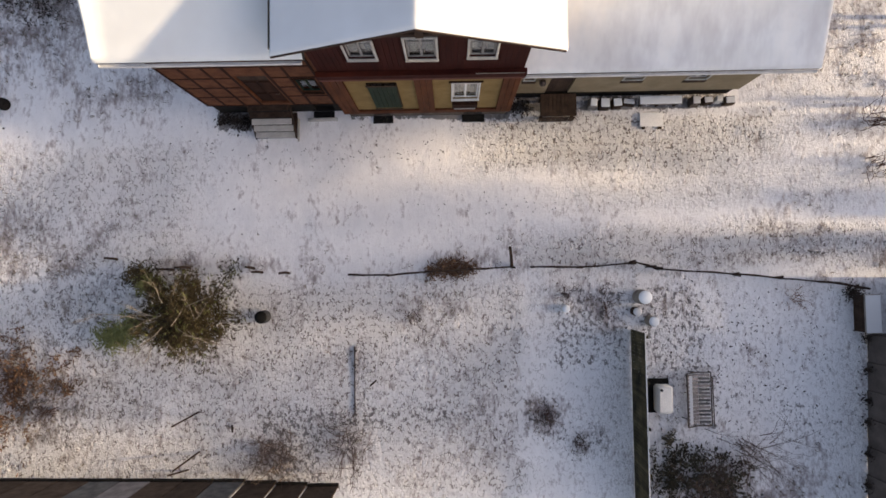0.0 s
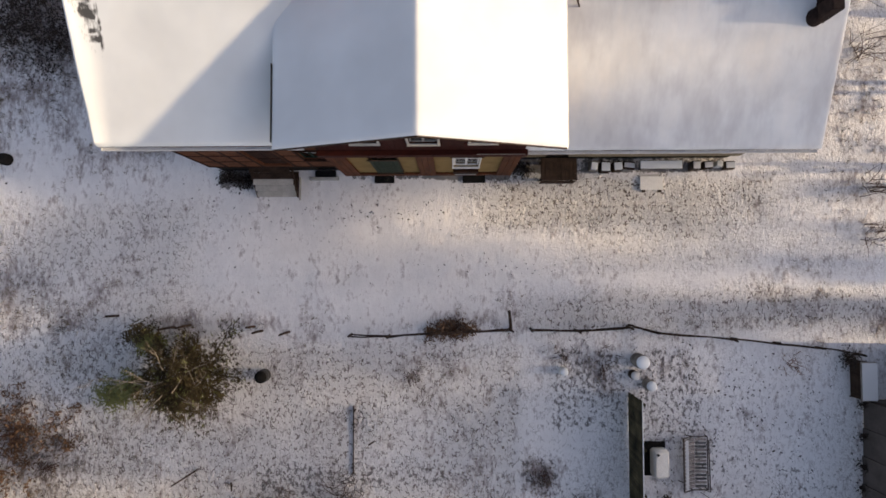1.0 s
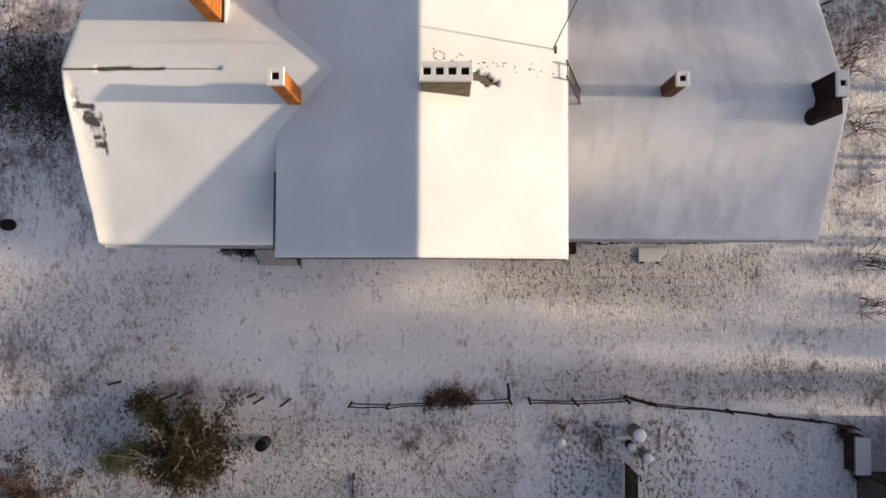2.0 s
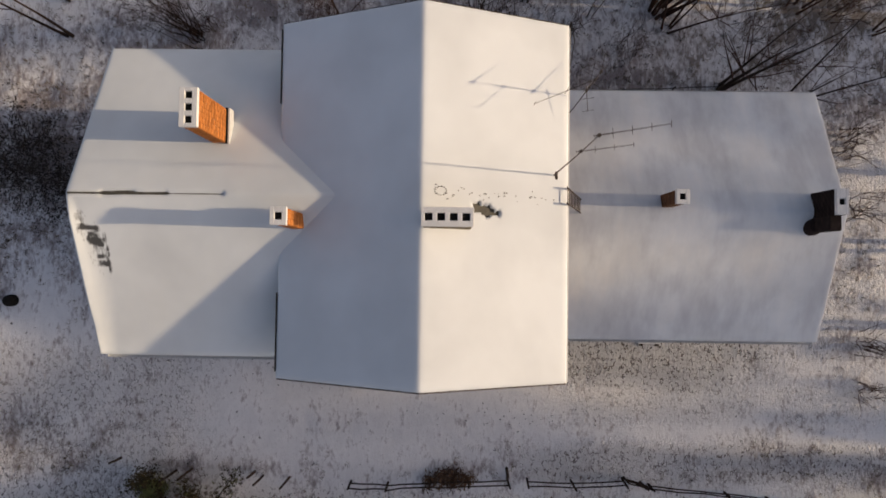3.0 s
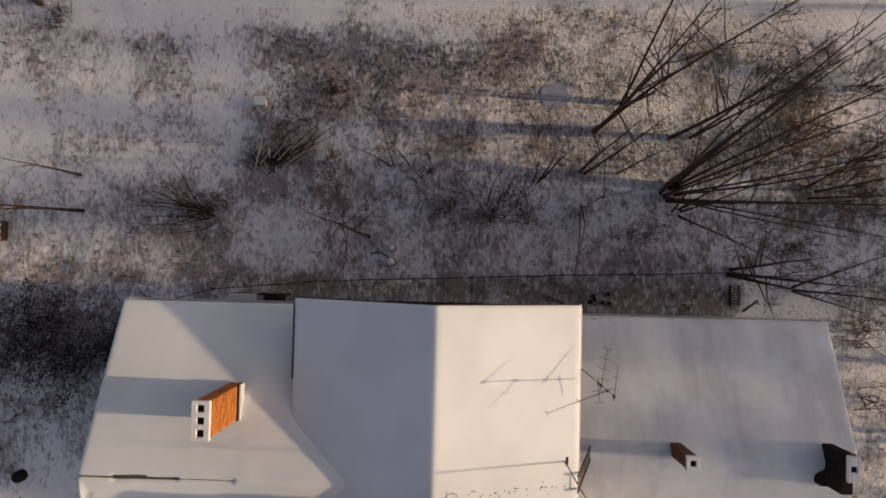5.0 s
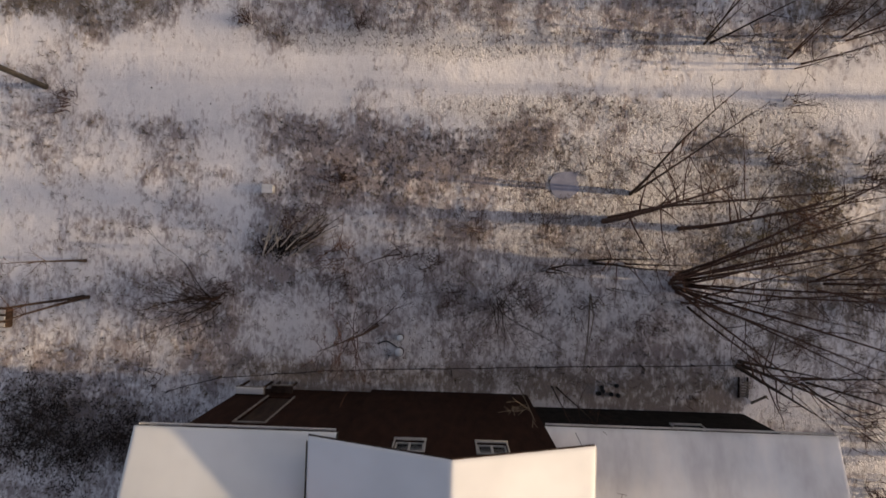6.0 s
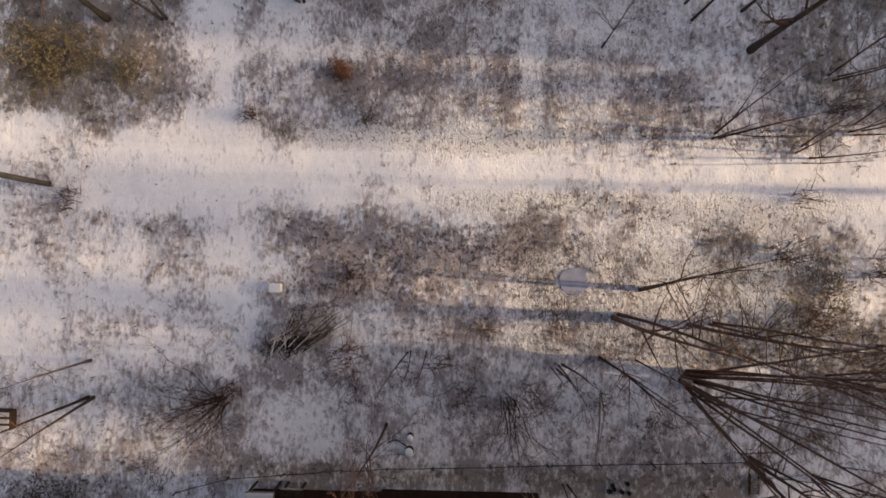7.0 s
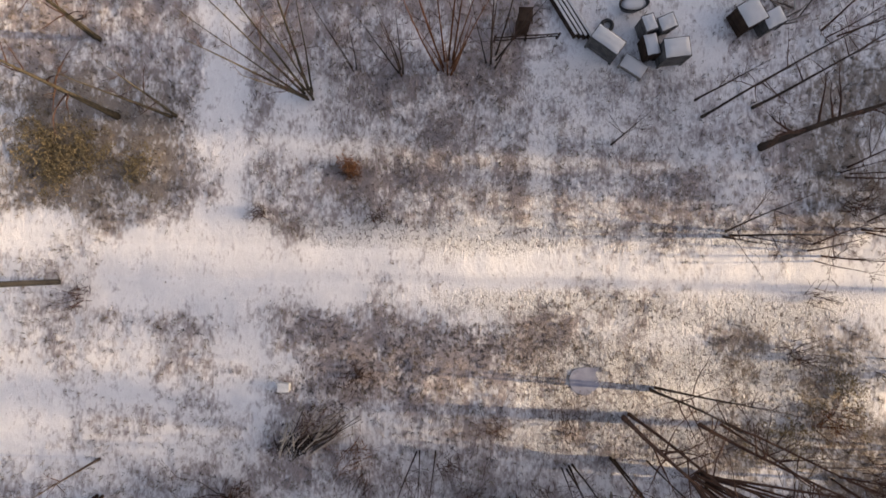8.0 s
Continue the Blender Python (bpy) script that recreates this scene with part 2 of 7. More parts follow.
    t.links.new(off.outputs[0], line.inputs["Value"])
    gap = put(t, "ShaderNodeMapRange", From_Min=0.46, From_Max=0.54)
    t.links.new(noise_of(t, 5.0, 3.0, 0.6), gap.inputs["Value"])
    ripple_shade = maths("MULTIPLY", maths("MULTIPLY", line.outputs["Result"], gap.outputs["Result"]), maths("MINIMUM", maths("MULTIPLY", crisp.outputs["Fac"], 1.15), 0.95))
    col = mix(t, ripple_shade, col, (0.17, 0.14, 0.125))
    # scattered prints and crumbs
    dots = t.nodes.new("ShaderNodeAttribute")
    dots.attribute_name = "dots"
    seat = t.nodes.new("ShaderNodeTexVoronoi")
    seat.inputs["Scale"].default_value = 3.4
    t.links.new(wv, seat.inputs["Vector"])
    chance = t.nodes.new("ShaderNodeSeparateColor")
    t.links.new(seat.outputs["Color"], chance.inputs["Color"])
    here = maths("LESS_THAN", chance.outputs[0], dots.outputs["Fac"])
    size = maths("ADD", maths("MULTIPLY", chance.outputs[1], 0.10), 0.10)
    pit = put(t, "ShaderNodeMapRange", From_Min=0.0, From_Max=0.10)
    t.links.new(maths("SUBTRACT", size, seat.outputs["Distance"]), pit.inputs["Value"])
    print_mask = maths("MULTIPLY", pit.outputs["Result"], here)
    col = mix(t, print_mask, col, (0.10, 0.085, 0.08))
    t.links.new(col, b.inputs["Base Color"])
    b.inputs["Roughness"].default_value = 0.85
    b.inputs["Specular IOR Level"].default_value = 0.2
    h = maths("ADD", maths("MULTIPLY", fine, 0.45), maths("MULTIPLY", speck, 0.22))
    rough = maths("MINIMUM", maths("ADD", 0.30, maths("MAXIMUM", crisp.outputs["Fac"], maths("MULTIPLY", at.outputs["Fac"], 1.8))), 1.1)
    h = maths("MULTIPLY", h, rough)
    h = maths("ADD", h, maths("SUBTRACT", maths("MULTIPLY", crust, 0.95), maths("MULTIPLY", maths("ADD", ripple_shade, print_mask), 0.35)))
    bump(t, b, h, 1.0, 0.075)
    return m


GROUND = ground_material()

RUSTLEAF = surface("rusty_dead_fern", (0.095, 0.055, 0.034), (0.21, 0.13, 0.085), 2, 40, 0.9)
PEELED = surface("peeled_branch", (0.44, 0.38, 0.31), (0.64, 0.58, 0.50), 4, 40, 0.85, vary=0.2)
YARDGREY = surface("grey_weathered_sheet", (0.07, 0.07, 0.072), (0.16, 0.155, 0.15), 3, 40, 0.8, vary=0.25)

# ---------------------------------------------------------------- builders


class Build:
    """Collects vertices and faces of one mesh."""

    def __init__(self):
        self.v, self.f = [], []

    def add(self, verts, faces):
        n = len(self.v)
        self.v.extend(verts)
        self.f.extend([tuple(i + n for i in f) for f in faces])
        return self

    def box(self, x0, x1, y0, y1, z0, z1, c=0.012, m=None):
        """A box with chamfered edges."""
        c = min(c, (x1 - x0) * 0.3, (y1 - y0) * 0.3, (z1 - z0) * 0.3)
        vs, ix = [], {}
        for i, x in enumerate((x0, x1)):
            for j, y in enumerate((y0, y1)):
                for k, z in enumerate((z0, z1)):
                    sx, sy, sz = (1, -1)[i] * c, (1, -1)[j] * c, (1, -1)[k] * c
                    for a, p in enumerate(((x, y + sy, z + sz), (x + sx, y, z + sz), (x + sx, y + sy, z))):
                        ix[i, j, k, a] = len(vs)
                        vs.append(p)
        fs = []
        for i in (0, 1):
            q = [ix[i, 0, 0, 0], ix[i, 0, 1, 0], ix[i, 1, 1, 0], ix[i, 1, 0, 0]]
            fs.append(q if i == 0 else q[::-1])
            q = [ix[0, i, 0, 1], ix[1, i, 0, 1], ix[1, i, 1, 1], ix[0, i, 1, 1]]
            fs.append(q if i == 0 else q[::-1])
            q = [ix[0, 0, i, 2], ix[0, 1, i, 2], ix[1, 1, i, 2], ix[1, 0, i, 2]]
            fs.append(q if i == 0 else q[::-1])
        for i in (0, 1):
            for j in (0, 1):
                s = i ^ j
                for q in ([ix[i, j, 0, 0], ix[i, j, 0, 1], ix[i, j, 1, 1], ix[i, j, 1, 0]],
                          [ix[i, 0, j, 2], ix[i, 0, j, 0], ix[i, 1, j, 0], ix[i, 1, j, 2]],
                          [ix[0, i, j, 1], ix[0, i, j, 2], ix[1, i, j, 2], ix[1, i, j, 1]]):
                    fs.append(q if s == 0 else q[::-1])
        for i in (0, 1):
            for j in (0, 1):
                for k in (0, 1):
                    q = [ix[i, j, k, 0], ix[i, j, k, 1], ix[i, j, k, 2]]
                    fs.append(q if (i + j + k) % 2 else q[::-1])
        if m is not None:
            vs = [tuple(m @ Vector(p)) for p in vs]
        return self.add(vs, fs)

    def tube(self, pts, radii, sides=6, close=True):
        """A tapered tube along points."""
        pts = [Vector(p) for p in pts]
        n0, rings = len(self.v), len(pts)
        side = None
        for i, p in enumerate(pts):
            d = (pts[min(i + 1, rings - 1)] - pts[max(i - 1, 0)]).normalized()
            ref = Vector((1, 0, 0)) if abs(d.x) < 0.9 else Vector((0, 1, 0))
            side = ref.cross(d).normalized() if side is None else (side - d * side.dot(d)).normalized()
            up = d.cross(side)
            for k in range(sides):
                a = 2 * math.pi * k / sides
                self.v.append(tuple(p + (side * math.cos(a) + up * math.sin(a)) * radii[i]))
        for i in range(rings - 1):
            for k in range(sides):
                a, b = n0 + i * sides + k, n0 + i * sides + (k + 1) % sides
                self.f.append((a, b, b + sides, a + sides))
        if close:
            self.f.append(tuple(n0 + k for k in reversed(range(sides))))
            self.f.append(tuple(n0 + (rings - 1) * sides + k for k in range(sides)))
        return self

    def lathe(self, x, y, profile, sides=20):
        """A turned body: profile of (radius, height)."""
        n0 = len(self.v)
        for r, z in profile:
            for k in range(sides):
                a = 2 * math.pi * k / sides
                self.v.append((x + r * math.cos(a), y + r * math.sin(a), z))
        for i in range(len(profile) - 1):
            for k in range(sides):
                a, b = n0 + i * sides + k, n0 + i * sides + (k + 1) % sides
                self.f.append((a, b, b + sides, a + sides))
        self.f.append(tuple(n0 + k for k in reversed(range(sides))))
        self.f.append(tuple(n0 + (len(profile) - 1) * sides + k for k in range(sides)))
        return self

    def prism(self, outline, axis, a, b):
        """An outline of (u, z) swept along x or y from a to b."""
        p = [((a, u, z) if axis == "x" else (u, a, z)) for u, z in outline]
        q = [((b, u, z) if axis == "x" else (u, b, z)) for u, z in outline]
        n = len(outline)
        return self.add(p + q, [tuple(range(n))[::-1], tuple(range(n, 2 * n))] + [(i, (i + 1) % n, n + (i + 1) % n, n + i) for i in range(n)])

    def mesh(self, name, material, smooth=False):
        me = bpy.data.meshes.new(name)
        me.from_pydata(self.v, [], self.f)
        me.materials.append(material)
        if smooth:
            me.polygons.foreach_set("use_smooth", [True] * len(me.polygons))
        me.update()
        return me


def thing(name, x, y, z, label, category, group="", kind=""):
    e = new(name)
    e.location = (x, y, z)
    e.empty_display_size = 0.2
    return tagged(e, label, category, group, kind)


def part(name, bm, material, parent, label="", smooth=False):
    """Links a mesh, built at its place in the world, under a thing or a part."""
    ob = new(name, bm.mesh(name, material, smooth))
    root = parent
    base = Vector(parent.location)
    while root.parent:
        root = root.parent
        base = base + Vector(root.location)
    ob.parent = parent
    if parent.type == "EMPTY":
        ob.matrix_parent_inverse = Matrix.Translation(-base)
    return tagged(ob, label)


def single(name, bm, material, label, category, group="", kind="", smooth=False):
    return tagged(new(name, bm.mesh(name, material, smooth)), label, category, group, kind)


rng = random.Random(7)


def lattice(seed):
    r = np.random.RandomState(seed)
    return r.rand(256, 256)


LATTICE = [lattice(s) for s in range(6)]


def field(x, y, scale, seed=0, octaves=4, gain=0.55):
    """Value noise, 0 to 1, on arrays of places."""
    total, amp, out = 0.0, 1.0, 0.0
    for o in range(octaves):
        g = LATTICE[(seed + o) % 6]
        u, v = np.asarray(x) / scale + 37.3 * seed + 11 * o, np.asarray(y) / scale + 91.7 * seed + 5 * o
        i, j = np.floor(u).astype(int), np.floor(v).astype(int)
        a, b = u - i, v - j
        a, b = a * a * (3 - 2 * a), b * b * (3 - 2 * b)
        i0, i1, j0, j1 = i % 256, (i + 1) % 256, j % 256, (j + 1) % 256
        out = out + amp * ((g[i0, j0] * (1 - a) + g[i1, j0] * a) * (1 - b) + (g[i0, j1] * (1 - a) + g[i1, j1] * a) * b)
        total += amp
        amp *= gain
        scale = scale / 2
    return out / total


def band(v, a, b, soft):
    """1 between a and b, fading outside."""
    v = np.asarray(v, dtype=float)
    return np.clip((v - a) / soft + 0.5, 0, 1) * np.clip((b - v) / soft + 0.5, 0, 1)


# ---------------------------------------------------------------- ground


def bare_share(x, y):
    """How much grass shows through the snow, zone by zone."""
    wob = (field(x, y, 4.0, 1) - 0.5) * 4.5
    wx, wy = x + wob, y + (field(x, y, 3.0, 2) - 0.5) * 2.2
    s = 0.30 + 0 * x

    def zone(x0, x1, y0, y1, soft, value, hard=False):
        nonlocal s
        u, v = (x, y) if hard else (wx, wy)
        w = band(u, x0, x1, soft) * band(v, y0, y1, soft)
        s = s * (1 - w) + value * w

    zone(-90, 90, -0.4, 6.5, 0.8, 0.09)          # front yard
    zone(2.5, 90, 2.0, 5.0, 1.2, 0.07)
    zone(3, 90, -0.6, 1.2, 1.2, 0.18)
    zone(-12, 3, 0.3, 2.8, 1.2, 0.08)
    zone(-90, -12, -3, 2, 2, 0.30)
    zone(-90, -8, -8, -2, 2, 0.28)
    zone(-90, -13, -9, -3.2, 1.2, 0.36)
    zone(-8, 3, -8, -1, 1.5, 0.24)
    zone(-2.8, 3.0, -8, -1, 0.8, 0.27)
    zone(3, 7, -9, -1, 1, 0.24, True)
    zone(7.4, 15.5, -9, -1.4, 0.6, 0.27, True)
    zone(7.4, 13, -12, -7, 1.5, 0.45)
    zone(7.3, 10.2, -6.8, -4.3, 0.5, 0.52, True)
    zone(7.3, 9.2, -4.3, -1.6, 0.6, 0.34, True)
    zone(-90, -9.2, 5.5, 9.0, 1.5, 0.40)
    zone(-90, -9.2, 8.8, 14, 1.8, 0.76)
    zone(-90, -9, 12.2, 14.5, 1.5, 0.50)
    zone(11.8, 90, 3, 13, 1.0, 0.22)
    zone(-90, 90, 13.2, 23.5, 1.0, 0.43)
    zone(-90, -8, 16.8, 20.8, 1.2, 0.06)
    zone(-90, -8, 20.8, 23.0, 1.0, 0.22)
    zone(-8, -2, 14, 17.5, 1.5, 0.36)
    zone(-8.6, 11.2, 12.4, 13.75, 0.5, 0.80)
    zone(-7, 4.5, 20.3, 23.2, 0.8, 0.62)
    zone(4, 8, 18, 23.5, 1.2, 0.26)
    zone(9, 90, 13.5, 23, 1.5, 0.40)
    zone(5, 12.0, 18.6, 22.4, 1.0, 0.20)
    zone(-90, 90, 23.3, 26.4, 0.7, 0.17)          # road
    zone(-90, 90, 24.2, 25.6, 0.7, 0.10)
    zone(-90, -16, 23, 25, 1.5, 0.3)
    zone(-90, 90, 26.6, 60, 0.6, 0.44)
    zone(-90, 90, 29.5, 60, 1.5, 0.46)
    zone(-90, -3, 31.0, 60, 1.5, 0.72)
    zone(-3, 2, 31.6, 60, 1.0, 0.70)
    zone(-8.5, -5.8, 28.8, 32, 0.8, 0.24)
    zone(-9, 2, 26.7, 29.2, 1.0, 0.58)
    zone(-90, -11.5, 26.9, 60, 1.0, 0.60)
    zone(-11.1, -9.2, 26, 60, 0.5, 0.13, True)
    zone(11.2, 90, 16.5, 23.4, 1.5, 0.36)
    zone(12.0, 90, 27.0, 33, 1.5, 0.52)
    zone(1.72, 2.70, 26.2, 33, 0.22, 0.02, True)
    zone(2.3, 9.5, 32.8, 60, 1.0, 0.12)
    zone(2.0, 5.5, 30.8, 32.6, 1.0, 0.22)
    s = s + 0.05 - 0.13 * band(y, -9.5, -0.8, 0.8) + 0.12 * band(y, 13.4, 23.3, 0.6) + 0.10 * band(y, 26.7, 60, 0.6)
    clump = np.clip((field(x, y, 1.9, 3, 4) - 0.50) * 3.2, -0.45, 0.8)
    s = s + clump * 0.42 * np.clip(s * 3, 0.2, 1)
    for cx, cy, rad, add in ((-7.7, 20.3, 0.8, 0.4), (-16.0, 29.5, 2.4, 0.4), (-13.4, 28.6, 1.5, 0.25), (-4.7, 21.0, 1.3, 0.3), (-6.0, 18.8, 0.9, 0.3), (3.9, -6.1, 0.75, 0.5), (5.1, -7.1, 0.45, 0.4), (5.6, -2.0, 0.9, 0.35), (6.3, -2.9, 0.6, 0.35), (4.4, -1.7, 0.6, 0.3), (-5.9, -7.4, 0.9, 0.4), (-3.2, -7.0, 0.9, 0.35), (-0.9, -2.3, 0.6, 0.25)):
        s = s + add * np.clip(1.3 - np.hypot(x - cx, y - cy) / rad, 0, 1)
    return np.clip(s, 0.02, 0.95)


def crisp_share(x, y):
    """Where the crust of the snow is broken into small sharp ripples."""
    wy = y + (field(x, y, 2.5, 4) - 0.5) * 1.2
    c = 0.85 * band(wy, 3.1, 5.0, 0.7) * band(x, 1.8, 12.0, 2.0)
    c = c + 0.30 * band(wy, 1.6, 3.0, 0.8) * band(x, 5, 30, 3.0) + 0.65 * band(wy, -0.8, 0.8, 0.7) * band(x, 3.5, 30, 2.0)
    c = c + 0.6 * (band(wy, 23.2, 24.2, 0.5) * band(x, -1, 14, 3) + band(wy, 25.9, 26.9, 0.5) * band(x, -8, 13, 2)) + 0.35 * band(wy, 21.2, 23.4, 0.8) * band(x, 1, 12, 2)
    c = c + 0.75 * band(wy, 18.0, 22.0, 0.8) * band(x, 2, 14, 2) + 0.3 * band(y, 27, 33, 1) * band(x, -6, 8, 3)
    c = c + 0.22 * band(x, 11.4, 18, 0.6) * band(y, 3.5, 13, 1.0)
    c = c + 0.62 * band(y, -9, -1.2, 0.8) * (1 - 0.75 * band(x, 7.4, 20, 0.5)) * (1 - 0.6 * band(x, 3.1, 7.3, 0.4)) + 0.4 * band(x, -24, -9, 2) * band(y, -1, 4, 1)
    return np.clip(c * (0.50 + 1.2 * field(x, y, 1.3, 2, 3)), 0, 1.2) + 0.06


def spot_share(x, y):
    """Where dark stubble and dead leaves stand out of the snow, plus wall-foot shade."""
    c = 0.62 * band(x, 7.5, 15.5, 0.6) * band(y, -8, -1.3, 0.8) + 0.75 * band(x, 7.4, 9.2, 1.2) * band(y, -4.4, -1.5, 1) + 1.05 * band(x, 3.3, 7.0, 0.6) * band(y, -4.6, -1.2, 0.8) * np.clip((x - 3.4) / 1.2, 0.4, 1)
    c = c + 0.9 * np.clip(1.5 - np.hypot((x - 3.95) / 0.8, (y + 6.1) / 1.0), 0, 1) + 0.7 * np.clip(1.5 - np.hypot((x - 5.3) / 0.9, (y + 7.1) / 0.8), 0, 1) + 0.4 * band(x, 5.6, 7, 0.5) * band(y, -7, -5, 0.5)
    c = c + 0.62 * band(x, -4.5, 3.2, 1.0) * band(y, -6.4, -1.0, 0.8) + 0.66 * band(x, -6.8, 2.4, 1.0) * band(y, -9, -5.8, 0.8) + 0.6 * band(x, -10, -4.5, 1) * band(y, -8.4, -3.2, 1)
    c = c + 0.9 * band(x, -24, -10.5, 1.0) * band(y, -6.5, -0.2, 1.0) + 0.35 * band(x, -24, -12.8, 1.5) * band(y, 1.0, 4.4, 1)
    c = c + 0.35 * band(y, 3.3, 4.3, 0.6) * band(x, -7.5, 9, 1.5) * np.clip((field(x, y, 0.8, 5) - 0.4) * 4, 0, 1) + 0.75 * band(y, 4.3, 5.2, 0.4) * band(x, 0.2, 11, 1) + 0.8 * band(x, -8.6, -6.7, 0.3) * band(y, 4.3, 5.3, 0.3)
    c = c + 0.40 * band(y, 13.5, 23, 1.0) * (1 - 0.6 * band(x, 9, 40, 2)) + 0.65 * band(x, -7.5, 4.5, 1.0) * band(y, 19.8, 23.2, 0.8) + 0.45 * band(y, 26.7, 60, 0.6) * (1 - band(x, 2.2, 9.6, 0.6) * band(y, 32.4, 60, 0.6))
    c = c + 0.95 * band(x, -30, -9, 1.0) * band(y, 9.0, 13.6, 1.4) + 0.55 * band(x, -30, -9.5, 1.0) * band(y, 5.5, 9.0, 1.4) + 0.3 * band(x, 11.6, 30, 1) * band(y, 5, 14, 1)
    c = np.clip(c * (1 + 0.3 * band(y, -9, -1.2, 0.6) * band(x, 3.2, 15.5, 0.6)) * (0.55 + 0.9 * field(x, y, 2.2, 1, 3)), 0, 1.1)
    c = c * (1 - 0.9 * band(x, 1.7, 2.7, 0.2) * band(y, 26.3, 33, 0.4))
    # foot of the walls: shade put into the ground's dark colour
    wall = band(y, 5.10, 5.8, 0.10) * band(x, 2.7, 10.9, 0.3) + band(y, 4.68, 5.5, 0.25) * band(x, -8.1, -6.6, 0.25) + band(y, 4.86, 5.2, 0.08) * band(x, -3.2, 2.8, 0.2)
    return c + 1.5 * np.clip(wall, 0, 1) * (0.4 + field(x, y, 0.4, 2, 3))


def dots_share(x, y):
    """Where prints and dark crumbs dot the snow."""
    d = 0.55 * band(y, 2.9, 4.2, 0.5) * band(x, -8.5, 10, 2.0) + 0.12 * band(y, -0.2, 2.9, 0.8) + 0.12 * band(y, 23.0, 27.0, 0.6) * band(x, -16, 14, 2)
    d = d + 0.20 * band(x, -20, -8, 1.5) * band(y, 1.5, 5.0, 1.0) + 0.16 * band(x, 7.4, 15.5, 0.5) * band(y, -9, -1.2, 0.5)
    return np.clip(d * (0.3 + 1.4 * field(x, y, 1.6, 6, 3)), 0, 1)


def hue_share(x, y):
    h = 0.8 * band(x, -8.6, 11.2, 0.6) * band(y, 12.3, 13.8, 0.6) + np.clip(1.6 - np.hypot(x + 15.6, y - 29.4) / 2.4, 0, 1) + band(x, 9, 90, 3) * band(y, 14, 23, 2) + band(x, -90, -11.5, 2) * band(y, 27, 32, 2) + band(x, -90, -12, 2) * band(y, -7, -2, 2)
    h = h + band(x, 12, 90, 2) * band(y, 26.8, 34, 1.5)
    return np.clip(h * 0.9 + 0.25 * field(x, y, 6, 4), 0, 1)


def ground_height(x, y, s=None):
    s = bare_share(x, y) if s is None else s
    near = 1 - band(x, -9, 11.3, 1.5) * band(y, 4.6, 13.2, 1.5)
    lumps = (field(x, y, 0.9, 2, 5, 0.62) - 0.5) * (0.06 + 0.22 * s)
    swell = (field(x, y, 9.0, 5, 2) - 0.5) * 0.10
    ruts = -0.05 * (band(y, 24.3, 24.55, 0.3) + band(y, 25.6, 25.85, 0.3)) - 0.03 * (band(y, 1.2, 1.5, 0.4) + band(y, 2.7, 3.0, 0.4))
    return (lumps + swell + ruts) * near


def build_ground():
    def axis(lo, hi, step, far):
        mid = np.arange(lo, hi + step / 2, step)
        out, d = [], step
        grow = []
        while d < far:
            d *= 1.6
            grow.append(d)
        steps = np.cumsum(grow)
        return np.concatenate([(lo - steps)[::-1], mid, hi + steps])

    xs, ys = axis(-21, 20, 0.11, 900), axis(-11, 38, 0.11, 900)
    X, Y = np.meshgrid(xs, ys)
    x, y = X.ravel(), Y.ravel()
    s = bare_share(x, y)
    z = ground_height(x, y, s)
    nx, ny = len(xs), len(ys)
    idx = np.arange(nx * ny).reshape(ny, nx)
    quads = np.stack([idx[:-1, :-1], idx[:-1, 1:], idx[1:, 1:], idx[1:, :-1]], -1).reshape(-1, 4)
    me = bpy.data.meshes.new("ground")
    me.vertices.add(nx * ny)
    me.vertices.foreach_set("co", np.stack([x, y, z], -1).ravel())
    me.loops.add(quads.size)
    me.loops.foreach_set("vertex_index", quads.ravel())
    me.polygons.add(len(quads))
    me.polygons.foreach_set("loop_start", np.arange(0, quads.size, 4))
    me.polygons.foreach_set("use_smooth", np.ones(len(quads), dtype=bool))
    me.update(calc_edges=True)
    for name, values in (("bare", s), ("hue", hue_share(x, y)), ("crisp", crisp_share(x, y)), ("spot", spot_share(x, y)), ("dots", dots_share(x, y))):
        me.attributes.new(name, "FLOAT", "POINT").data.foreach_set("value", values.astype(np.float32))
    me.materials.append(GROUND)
    tagged(new("ground", me), "thin snow over dry grass with a packed snow track", "ground", kind="structure")


build_ground()

# ---------------------------------------------------------------- the house
house = thing("house", 0, 9, 0, "two-storey half-timbered house with snow-covered roofs and a low plastered wing", "house")

# roofs: (ridge height, eave height), plan edges
MAIN = dict(x0=-3.75, x1=3.42, y0=4.45, y1=13.30, ridge=8.86, eave=7.50, mid=-0.12)
WEST = dict(x0=-8.75, x1=-3.21, y0=4.78, y1=13.08, ridge=8.08, eave=6.38, mid=8.93)
EAST = dict(x0=2.70, x1=11.70, y0=5.10, y1=12.78, ridge=5.50, eave=4.08, mid=8.95)


def main_plane(x, y):
    s = (MAIN["ridge"] - MAIN["eave"]) / 3.57
    return MAIN["ridge"] - np.abs(x - MAIN["mid"]) * s


def west_plane(x, y):
    return WEST["ridge"] - np.abs(y - WEST["mid"]) * (WEST["ridge"] - WEST["eave"]) / 4.17


def east_plane(x, y):
    return EAST["ridge"] - np.abs(y - EAST["mid"]) * (EAST["ridge"] - EAST["eave"]) / 3.84


